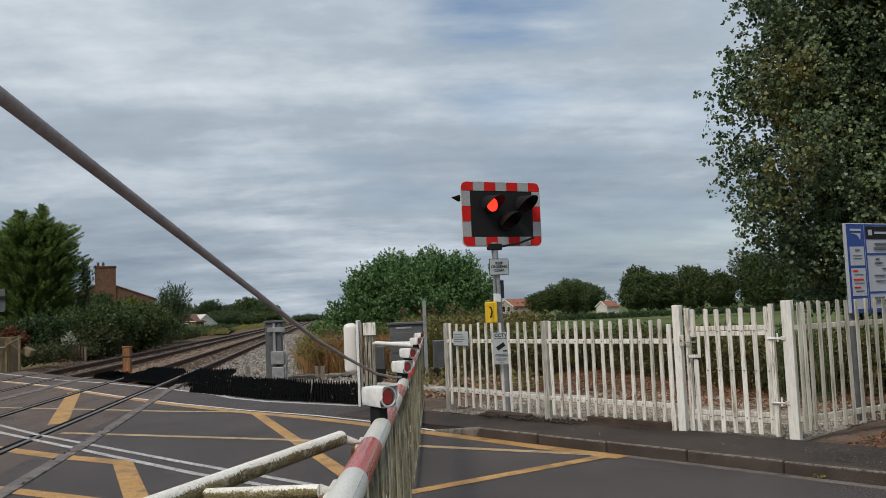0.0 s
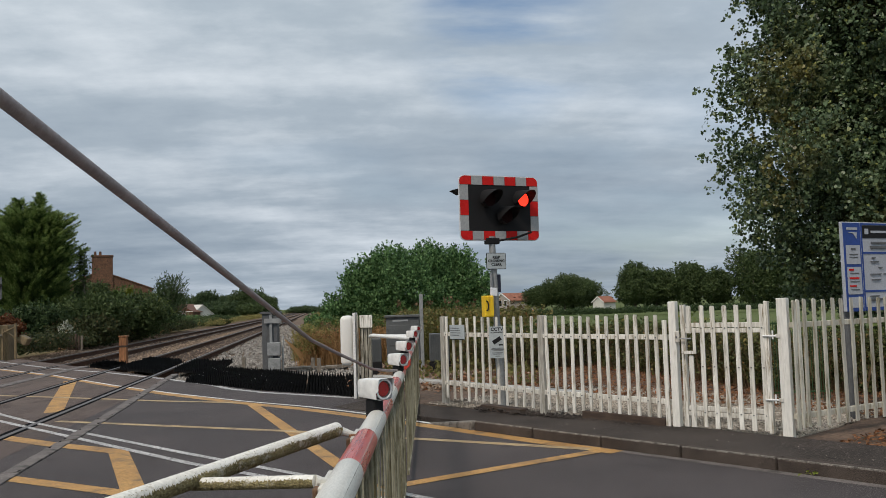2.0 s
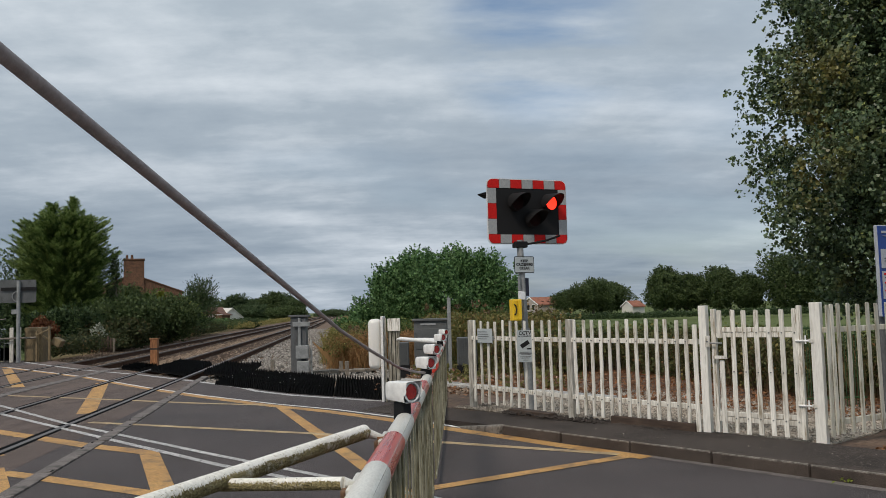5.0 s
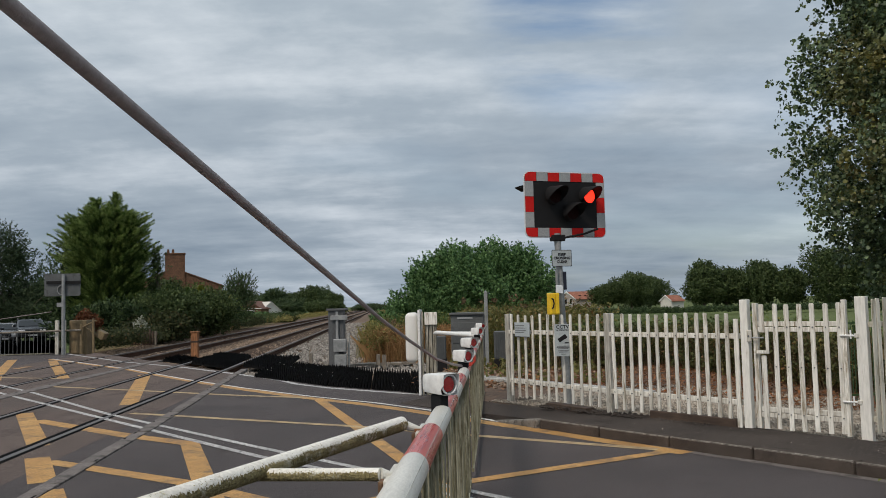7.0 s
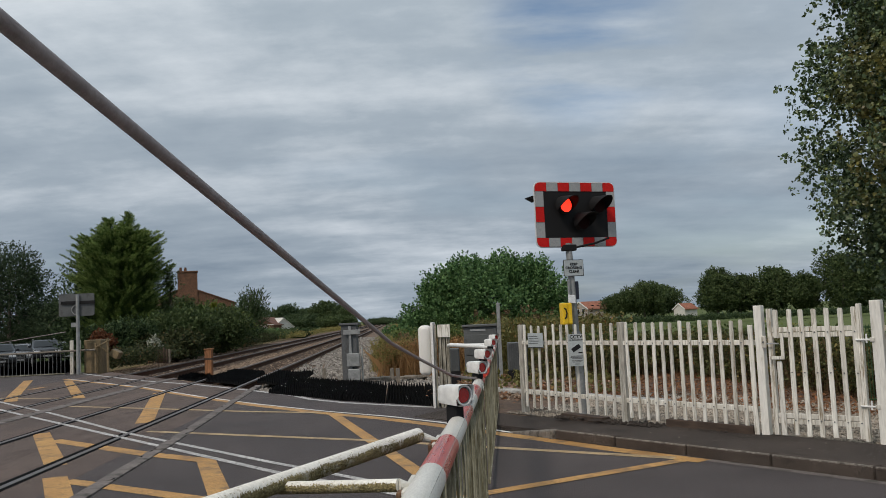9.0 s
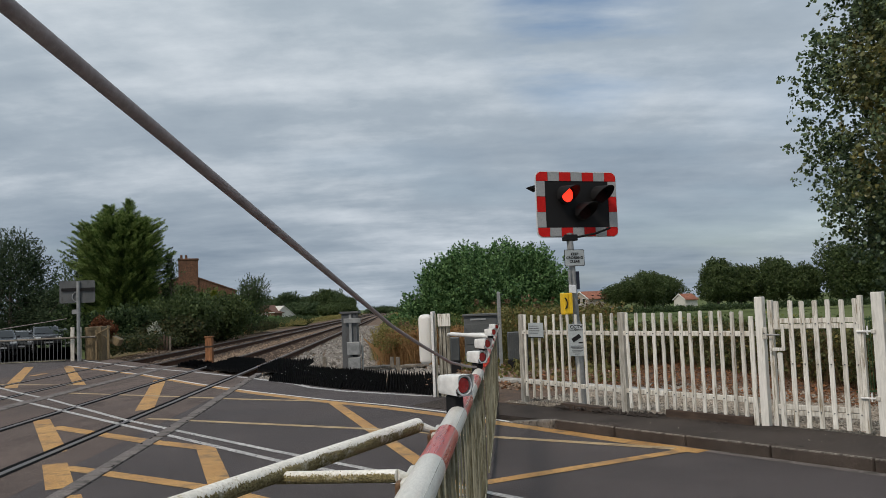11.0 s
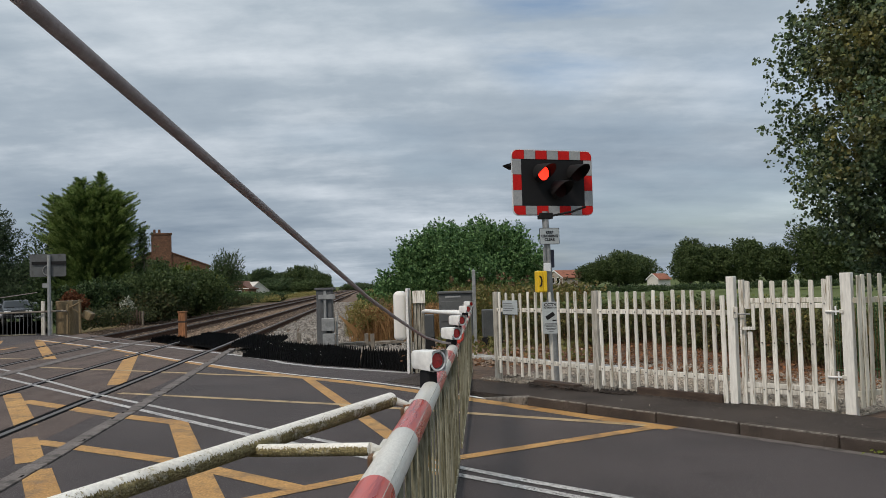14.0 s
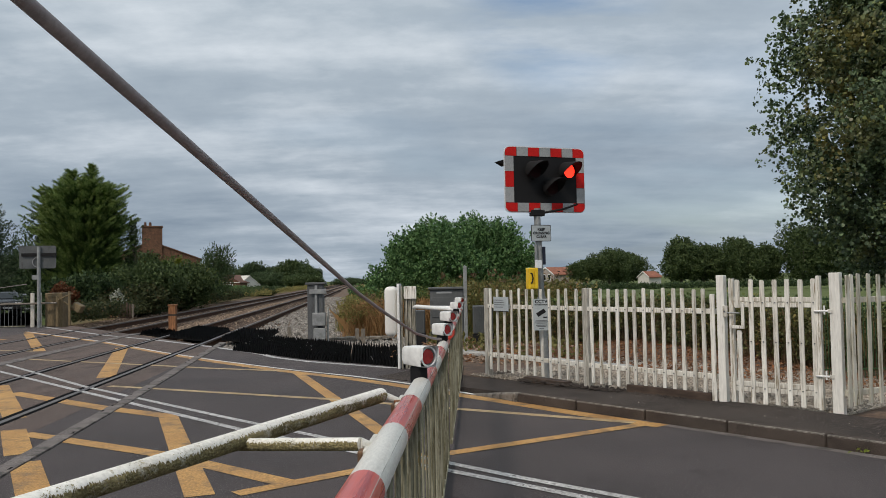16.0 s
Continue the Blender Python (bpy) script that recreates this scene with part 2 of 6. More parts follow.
MOSSPOST = surf("streaked_post", (0.20, 0.185, 0.15), (0.42, 0.40, 0.335), 7.0, 0.85, bump=0.5, grain=60, stain=(0.075, 0.066, 0.045), stain_scale=22, stain_at=(0.48, 0.62), stretch=(1, 1, 0.10), speck=0.5)
POSTGREY = surf("weathered_post", (0.30, 0.285, 0.245), (0.52, 0.50, 0.45), 6.0, 0.8, bump=0.4, grain=50, stain=(0.15, 0.135, 0.10), stain_scale=14, stain_at=(0.52, 0.68), stretch=(1, 1, 0.12), speck=0.45)
LICHEN = surf("white_pipe_paint", (0.70, 0.675, 0.61), (0.80, 0.785, 0.73), 3.0, 0.55, bump=0.12, grain=90, stain=(0.38, 0.33, 0.22), stain_scale=44, stain_at=(0.6, 0.72), spec=0.25, speck=0.16)
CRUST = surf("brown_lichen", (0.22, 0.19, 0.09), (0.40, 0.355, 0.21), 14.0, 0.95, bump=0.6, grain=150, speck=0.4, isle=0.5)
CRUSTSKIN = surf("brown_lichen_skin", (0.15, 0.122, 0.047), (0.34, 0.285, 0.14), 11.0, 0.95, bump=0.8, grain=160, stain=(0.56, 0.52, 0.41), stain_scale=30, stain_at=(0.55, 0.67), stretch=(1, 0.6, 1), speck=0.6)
SLAT = surf("dirty_white_slat", (0.17, 0.16, 0.10), (0.35, 0.335, 0.25), 4.0, 0.6, bump=0.15, grain=40, stain=(0.085, 0.075, 0.035), stain_scale=9, stain_at=(0.46, 0.62), stretch=(1, 1, 0.4), vary=0.3, speck=0.1)
# lengthwise streaks put glossy reflections into the red, besides the coat
REDPAINT = surf("boom_red", (0.43, 0.045, 0.03), (0.56, 0.085, 0.055), 30.0, 0.3, bump=0.05, grain=90, stain=(0.33, 0.03, 0.022), stain_scale=40, stain_at=(0.54, 0.62), stretch=(1, 0.05, 1), spec=0.35, coat=0.15, speck=0.15)
BOOMWHITE = surf("boom_white", (0.60, 0.585, 0.53), (0.74, 0.72, 0.66), 4.0, 0.42, bump=0.12, grain=170, stain=(0.47, 0.44, 0.36), stain_scale=60, stain_at=(0.60, 0.80), stretch=(1, 0.22, 1), spec=0.45, coat=0.15, speck=0.14)
SIGNRED = surf("reflective_red", (0.50, 0.013, 0.012), (0.58, 0.02, 0.017), 2.0, 0.5, bump=0, spec=0.12)
SIGNGREY = surf("reflective_silver", (0.30, 0.31, 0.315), (0.35, 0.36, 0.365), 2.0, 0.5, bump=0, spec=0.25)
BLACK = surf("black_paint", (0.010, 0.010, 0.011), (0.016, 0.016, 0.017), 2.0, 0.7, bump=0.02, spec=0.2)
HOOD = surf("black_hood", (0.010, 0.010, 0.0105), (0.016, 0.0155, 0.016), 5.0, 0.7, bump=0.05, spec=0.15)
RUBBER = surf("black_rubber", (0.003, 0.003, 0.0033), (0.007, 0.007, 0.007), 2.0, 0.85, bump=0.2, grain=40, stain=(0.015, 0.015, 0.015), spec=0.04)
LENSRED = surf("red_lens", (0.375, 0.015, 0.015), (0.500, 0.025, 0.022), 30.0, 0.15, bump=0.3, grain=120, coat=0.6)
LENSDARK = surf("unlit_lens", (0.012, 0.004, 0.004), (0.02, 0.005, 0.005), 30.0, 0.6, bump=0.3, grain=90, spec=0.06)
LIT = glow("lit_red_lamp", (1.0, 0.028, 0.012), 2.3)
GALV = surf("galvanised_steel", (0.24, 0.25, 0.25), (0.34, 0.35, 0.35), 6.0, 0.5, 0.3, bump=0.1, grain=30)
GREYCAB = surf("grey_cabinet_paint", (0.082, 0.088, 0.09), (0.115, 0.122, 0.124), 2.0, 0.55, bump=0.08, grain=30, stain=(0.065, 0.068, 0.066))
DARKGREY = surf("dark_grey_paint", (0.085, 0.09, 0.095), (0.13, 0.135, 0.14), 3.0, 0.6, bump=0.1, grain=30)
CLEARPLATE = surf("pale_sign_plate", (0.36, 0.40, 0.41), (0.42, 0.46, 0.47), 2.0, 0.5, bump=0)
NAVY = surf("navy_box_paint", (0.010, 0.014, 0.028), (0.016, 0.02, 0.036), 3.0, 0.5, bump=0.05)
CABDARK = surf("weathered_grey_steel", (0.085, 0.09, 0.095), (0.125, 0.13, 0.135), 3.0, 0.6, bump=0.1, stain=(0.06, 0.058, 0.055), stain_scale=8, stretch=(1, 1, 0.3), speck=0.25)
SIGNPLATE = surf("grey_sign_plate", (0.29, 0.305, 0.315), (0.35, 0.365, 0.375), 2.0, 0.5, bump=0)
SIGNWHITE = surf("sign_white", (0.62, 0.64, 0.66), (0.68, 0.70, 0.72), 2.0, 0.4, bump=0)
# board white is sign white darkened: the board's shade is in the colour
BOARDWHITE = surf("shaded_notice_paper", (0.34, 0.36, 0.40), (0.40, 0.42, 0.46), 2.0, 0.4, bump=0)
PHONE = surf("phone_yellow", (0.72, 0.45, 0.015), (0.80, 0.53, 0.022), 3.0, 0.4, bump=0.03)
# blue darkened as well, for the shade on the board
BLUE = surf("sign_blue", (0.012, 0.045, 0.21), (0.018, 0.055, 0.25), 2.0, 0.4, bump=0)
CABLE = surf("grey_brown_cable", (0.255, 0.213, 0.208), (0.335, 0.287, 0.28), 12.0, 0.6, bump=0.1, grain=90)
RAILTOP = surf("worn_rail_steel", (0.105, 0.086, 0.078), (0.165, 0.138, 0.126), 1.0, 0.42, 0.6, bump=0.05, grain=20)
LITCHIP = surf("pale_chip", (0.5, 0.5, 0.48), (0.65, 0.64, 0.62), 9.0, 0.8, bump=0.1, isle=0.3)
RAILRUST = surf("rusty_rail_side", (0.045, 0.023, 0.015), (0.082, 0.043, 0.027), 2.0, 0.9, 0.0, bump=0.3, grain=40, spec=0.15, speck=0.45)
BALLAST = surf("ballast", (0.10, 0.064, 0.041), (0.16, 0.108, 0.073), 0.5, 0.95, bump=1.0, grain=14, stain=(0.06, 0.034, 0.021), stain_scale=1.2, speck=0.5)
STONE = surf("ballast_stone", (0.18, 0.165, 0.145), (0.29, 0.27, 0.245), 6.0, 0.95, bump=0.4, grain=30, stain=(0.11, 0.077, 0.052), speck=0.45, isle=0.5)
BROWNSTONE = surf("rusty_ballast_stone", (0.15, 0.10, 0.067), (0.30, 0.23, 0.17), 6.0, 0.95, bump=0.4, grain=30, stain=(0.085, 0.046, 0.028), speck=0.45, isle=0.55)
GRAVEL = surf("pale_gravel", (0.195, 0.168, 0.135), (0.335, 0.293, 0.243), 3.0, 0.95, bump=1.0, grain=30, stain=(0.12, 0.095, 0.07), stain_scale=6, speck=0.5, isle=0.5)
SOIL = surf("leaf_litter_soil", (0.085, 0.055, 0.038), (0.15, 0.10, 0.07), 2.5, 0.95, bump=1.0, grain=18, stain=(0.06, 0.05, 0.03), speck=0.45)
DRYGRASS = surf("dry_verge", (0.11, 0.088, 0.045), (0.18, 0.14, 0.075), 0.5, 0.95, bump=0.8, grain=9, stain=(0.06, 0.062, 0.028), stain_scale=0.8, spec=0.1, speck=0.5)
GRASS = surf("field_grass", (0.075, 0.10, 0.032), (0.115, 0.14, 0.052), 0.08, 0.95, bump=0.6, grain=4, stain=(0.14, 0.14, 0.065), stain_scale=0.3, spec=0.1, speck=0.4)
GREENRAIL = surf("green_railing_paint", (0.023, 0.059, 0.018), (0.034, 0.077, 0.027), 3.0, 0.5, bump=0.05)
COVER = surf("white_plastic_cover", (0.74, 0.73, 0.69), (0.78, 0.77, 0.735), 1.5, 0.4, bump=0.0, stain=(0.66, 0.64, 0.57), stain_scale=3, speck=0.03)
WOOD = surf("rusty_timber", (0.20, 0.085, 0.035), (0.30, 0.14, 0.065), 3.0, 0.85, bump=0.3, grain=25, stretch=(1, 1, 0.2), speck=0.45)
BLOCK = surf("rusty_block", (0.10, 0.058, 0.032), (0.17, 0.10, 0.058), 12.0, 0.85, bump=0.3, grain=90, speck=0.45)
DARKWOOD = surf("dark_timber", (0.05, 0.033, 0.024), (0.085, 0.06, 0.045), 3.0, 0.9, bump=0.3, grain=25, stretch=(0.2, 1, 1), speck=0.45)
BROWNBOARD = surf("old_brown_board", (0.07, 0.035, 0.022), (0.12, 0.065, 0.042), 3.0, 0.9, bump=0.3, grain=25, stretch=(1, 1, 0.2), vary=0.2, speck=0.4)
OLDWOOD = surf("old_grey_timber", (0.15, 0.13, 0.105), (0.24, 0.215, 0.18), 4.0, 0.9, bump=0.4, grain=30, stain=(0.09, 0.075, 0.06), stain_scale=9, stretch=(1, 1, 0.3), speck=0.4)
BARK = surf("bark", (0.09, 0.075, 0.06), (0.15, 0.125, 0.10), 4.0, 0.95, bump=0.8, grain=12, stretch=(1, 1, 0.25), speck=0.45)
BRICK = surf("red_brick_wall", (0.116, 0.057, 0.034), (0.185, 0.096, 0.057), 1.2, 0.9, bump=0.6, grain=9, stain=(0.06, 0.037, 0.028), stain_scale=6, stain_at=(0.50, 0.60), stretch=(1, 1, 2.6), speck=0.9)
BROWNROOF = surf("brown_roof_tile", (0.11, 0.055, 0.038), (0.17, 0.085, 0.058), 1.0, 0.85, bump=0.4, grain=5, stain=(0.075, 0.045, 0.035), stain_scale=2.5, speck=0.45)
REDROOF = surf("red_roof_tile", (0.23, 0.085, 0.05), (0.31, 0.13, 0.082), 1.0, 0.85, bump=0.4, grain=5, stain=(0.17, 0.07, 0.045), stain_scale=2.5, speck=0.45)
# white render darkened, with the shade on the gable put into the colour
FARWALL = surf("shaded_rendered_wall", (0.34, 0.29, 0.26), (0.43, 0.38, 0.34), 0.7, 0.9, bump=0.1)
RENDERWALL = surf("pale_rendered_wall", (0.55, 0.53, 0.49), (0.64, 0.62, 0.58), 0.7, 0.9, bump=0.1)
BEIGE = surf("beige_machine_paint", (0.135, 0.098, 0.052), (0.20, 0.15, 0.082), 2.0, 0.7, bump=0.2, grain=30, stain=(0.11, 0.078, 0.042), stain_scale=7, stretch=(1, 1, 0.3), speck=0.3)
GLASS = surf("dark_window_glass", (0.012, 0.015, 0.018), (0.02, 0.024, 0.028), 1.0, 0.12, bump=0, spec=0.5)
CARGREY = surf("dark_car_paint", (0.022, 0.024, 0.03), (0.03, 0.034, 0.042), 1.0, 0.22, 0.0, bump=0, spec=0.5, coat=0.6)
CARSILVER = surf("silver_car_paint", (0.21, 0.22, 0.235), (0.26, 0.27, 0.285), 1.0, 0.28, 0.3, bump=0, spec=0.5, coat=0.5)
TYRE = surf("tyre_rubber", (0.015, 0.015, 0.015), (0.025, 0.025, 0.025), 5.0, 0.9, bump=0.1)
L_POPLAR = leafy("poplar_leaf", (0.026, 0.050, 0.020), (0.175, 0.245, 0.125), (0.28, 0.31, 0.09), 0.42, 0.42, (0.30, 0.22, 0.04), 0.8)
L_BUSH = leafy("bush_leaf", (0.022, 0.066, 0.023), (0.19, 0.325, 0.125))
L_CONIFER = leafy("conifer_spray", (0.035, 0.07, 0.02), (0.16, 0.235, 0.072), None, 0.55, 0.15, (0.20, 0.245, 0.055), 0.35)
L_TIPS = leafy("conifer_tip", (0.10, 0.165, 0.045), (0.36, 0.45, 0.15))
L_UNDER = leafy("hedge_foot_leaf", (0.020, 0.030, 0.013), (0.075, 0.088, 0.036), (0.13, 0.085, 0.042))
L_GOLD = leafy("golden_spray", (0.10, 0.14, 0.022), (0.30, 0.33, 0.06))
L_DARK = leafy("dark_leaf", (0.020, 0.040, 0.017), (0.085, 0.125, 0.05))
L_MID = leafy("field_tree_leaf", (0.034, 0.058, 0.022), (0.115, 0.155, 0.06))
L_DEEP = leafy("deep_shade_leaf", (0.022, 0.040, 0.022), (0.080, 0.112, 0.056))
L_HEDGE = leafy("hedge_leaf", (0.045, 0.08, 0.024), (0.15, 0.19, 0.06), (0.23, 0.20, 0.06))
L_FAR = leafy("far_leaf", (0.042, 0.07, 0.034), (0.10, 0.14, 0.062))
L_BRAMBLE = leafy("bramble_leaf", (0.036, 0.048, 0.018), (0.138, 0.144, 0.055), (0.23, 0.12, 0.05))
L_WEED = leafy("weed_stem", (0.09, 0.10, 0.03), (0.21, 0.19, 0.07), (0.27, 0.14, 0.055))
L_DRY = leafy("dry_grass_blade", (0.22, 0.115, 0.05), (0.46, 0.28, 0.13), (0.26, 0.235, 0.09))
L_YELLOWGRASS = leafy("yellowing_grass_blade", (0.12, 0.13, 0.04), (0.36, 0.295, 0.11), (0.11, 0.16, 0.045))
L_RED = leafy("red_shrub_leaf", (0.09, 0.03, 0.015), (0.17, 0.075, 0.035))
L_BLOSSOM = leafy("white_blossom", (0.15, 0.18, 0.11), (0.52, 0.52, 0.46), (0.10, 0.15, 0.06))
L_STEM = leafy("bramble_stem", (0.07, 0.046, 0.027), (0.23, 0.16, 0.09), (0.14, 0.16, 0.06))
L_LITTER = leafy("fallen_leaf", (0.12, 0.055, 0.028), (0.31, 0.155, 0.075), (0.36, 0.12, 0.045))


# ---- builders ----
def thing(name, label, category, loc=(0, 0, 0), rz=0.0, group="", kind=""):
    ob = new(name)
    ob.matrix_basis = pose(*loc, 0, 0, rz)
    return tagged(ob, label, category, group, kind)


def finish(name, bm, material, smooth=False):
    me = bpy.data.meshes.new(name)
    bm.normal_update()
    bm.to_mesh(me)
    bm.free()
    me.materials.append(material)
    if smooth:
        for p in me.polygons:
            p.use_smooth = True
        me.set_sharp_from_angle(angle=radians(40))
    return me


def part(name, bm, material, parent=None, label="", smooth=False, m=None):
    ob = new(name, bm if isinstance(bm, bpy.types.Mesh) else finish(name, bm, material, smooth))
    if parent:
        ob.parent = parent
    if m is not None:
        ob.matrix_basis = m
    return tagged(ob, label)


def solid(name, bm, material, label, category, kind="", smooth=False, m=None, group=""):
    ob = new(name, finish(name, bm, material, smooth))
    if m is not None:
        ob.matrix_basis = m
    return tagged(ob, label, category, group, kind)


def box(bm, x0, x1, y0, y1, z0, z1, bevel=0.0, m=None):
    r = bmesh.ops.create_cube(bm, size=1)["verts"]
    for v in r:
        v.co = Vector((x0 + (v.co.x + 0.5) * (x1 - x0), y0 + (v.co.y + 0.5) * (y1 - y0), z0 + (v.co.z + 0.5) * (z1 - z0)))
    if bevel:
        es = list({e for v in r for e in v.link_edges})
        r = list({v for f in bmesh.ops.bevel(bm, geom=es, offset=bevel, segments=2, profile=0.5, affect="EDGES")["faces"] for v in f.verts} | {v for v in r if v.is_valid})
    if m is not None:
        bmesh.ops.transform(bm, matrix=m, verts=r)
    return bm


def boxed(*a, **k):
    return box(bmesh.new(), *a, **k)


def rod(bm, a, b, r0, r1=None, seg=14, cap=True):
    a, b = Vector(a), Vector(b)
    d = b - a
    m = Matrix.Translation((a + b) / 2) @ d.to_track_quat("Z", "Y").to_matrix().to_4x4()
    bmesh.ops.create_cone(bm, cap_ends=cap, segments=seg, radius1=r0, radius2=r0 if r1 is None else r1, depth=d.length, matrix=m)
    return bm


def rodded(*a, **k):
    return rod(bmesh.new(), *a, **k)


def tube(bm, pts, r, seg=12):
    """A bent pipe through the points."""
    for a, b in zip(pts, pts[1:]):
        rod(bm, a, b, r, seg=seg)
    for p in pts[1:-1]:
        bmesh.ops.create_uvsphere(bm, u_segments=seg, v_segments=8, radius=r, matrix=Matrix.Translation(p))
    return bm


def prism(bm, outline, z0, z1):
    """An upright prism over an outline of (x, y)."""
    lo = [bm.verts.new((x, y, z0)) for x, y in outline]
    hi = [bm.verts.new((x, y, z1)) for x, y in outline]
    n = len(outline)
    bm.faces.new(hi)
    bm.faces.new(lo[::-1])
    for i in range(n):
        bm.faces.new((lo[i], lo[(i + 1) % n], hi[(i + 1) % n], hi[i]))
    bmesh.ops.recalc_face_normals(bm, faces=bm.faces)
    return bm


def rounded(w, h, r, n=5):
    """Corners of a rounded rectangle, w by h, about the origin."""
    pts = []
    for cx, cy, a0 in ((w / 2 - r, h / 2 - r, 0), (-w / 2 + r, h / 2 - r, 90), (-w / 2 + r, -h / 2 + r, 180), (w / 2 - r, -h / 2 + r, 270)):
        pts += [(cx + r * math.cos(radians(a0 + 90 * i / n)), cy + r * math.sin(radians(a0 + 90 * i / n))) for i in range(n + 1)]
    return pts


UPRIGHT = pose(0, 0, 0, 90, 0, 0)               # x to the right, y up, facing -Y


def upright(outline, y0, y1):
    """A plate with that outline (x, z) between depths y0 and y1, facing -Y."""
    bm = prism(bmesh.new(), outline, -y1, -y0)
    bmesh.ops.transform(bm, matrix=UPRIGHT, verts=bm.verts)
    return bm


def lettering(words, size, material, parent, x, z, y, m=None):
    """Raised lettering on an upright face at depth y, centred on x."""
    cu = bpy.data.curves.new("lettering", "FONT")
    cu.body, cu.size, cu.align_x, cu.align_y, cu.extrude, cu.space_line = words, size, "CENTER", "CENTER", 0.001, 1.0
    cu.offset, cu.space_character = 0.035 * size, 1.08
    tmp = bpy.data.objects.new("lettering", cu)
    me = bpy.data.meshes.new_from_object(tmp)
    bpy.data.objects.remove(tmp)
    me.materials.append(material)
    ob = new("lettering", me)
    ob.parent = parent
    ob.matrix_basis = (m if m is not None else Matrix()) @ pose(x, y, z, 90, 0, 0)
    return ob


def mesh_of(name, verts, faces, material):
    me = bpy.data.meshes.new(name)
    me.from_pydata(verts, [], faces)
    me.materials.append(material)
    me.update()
    return me


KITE = ((-0.5, 0.0), (0.0, 0.5), (0.5, 0.0), (0.0, -0.5))
HEART = ((-0.5, 0.0), (-0.38, 0.42), (-0.05, 0.5), (0.5, 0.0), (-0.05, -0.5), (-0.38, -0.42))


def leaves(name, rng, pts, normals, size, material, length=1.5, jitter=0.9, axis=None, outline=KITE):
    """Many small folded leaves at the points, each with a fold along its middle."""
    n = len(pts)
    d = normals + jitter * rng.normal(size=(n, 3))
    d /= np.linalg.norm(d, axis=1)[:, None] + 1e-9
    a = np.cross(d, rng.normal(size=(n, 3))) if axis is None else axis
    a = a / (np.linalg.norm(a, axis=1)[:, None] + 1e-9)
    b = np.cross(d, a)
    b /= np.linalg.norm(b, axis=1)[:, None] + 1e-9
    s = size * rng.uniform(0.6, 1.35, n)[:, None]
    fold = np.cross(a, b)
    c = len(outline)
    v = np.empty((n, c, 3))
    for i, (x, y) in enumerate(outline):
        v[:, i] = pts + a * s * length * x + b * s * y + fold * s * 0.36 * abs(y)
    me = bpy.data.meshes.new(name)
    me.vertices.add(c * n)
    me.vertices.foreach_set("co", v.reshape(-1))
    me.loops.add(c * n)
    me.loops.foreach_set("vertex_index", np.arange(c * n, dtype=np.int32))
    me.polygons.add(n)
    me.polygons.foreach_set("loop_start", np.arange(0, c * n, c, dtype=np.int32))
    me.update(calc_edges=True)
    me.materials.append(material)
    return me


def clumped(rng, c, s, per, flat=0.85):
    u = rng.normal(size=(len(c), per, 3))
    u /= np.linalg.norm(u, axis=2)[..., None]
    r = rng.uniform(0.35, 1.05, (len(c), per, 1))
    p = c[:, None] + u * r * s[:, None, None] * np.array((1, 1, flat))
    return p.reshape(-1, 3), u.reshape(-1, 3)


def limbs(bm, rng, base, top, r, targets):
    rod(bm, base, top, r, r * 0.35, 10)
    base, top = Vector(base), Vector(top)
    for t in targets:
        f = rng.uniform(0.25, 0.85)
        a = base.lerp(top, f)
        mid = a.lerp(Vector(t), 0.5) + Vector((0, 0, 0.12 * (Vector(t) - a).length))
        rod(bm, a, mid, r * 0.32 * (1.1 - f), r * 0.2 * (1.1 - f), 6)
        rod(bm, mid, t, r * 0.2 * (1.1 - f), r * 0.06, 6)
    return bm


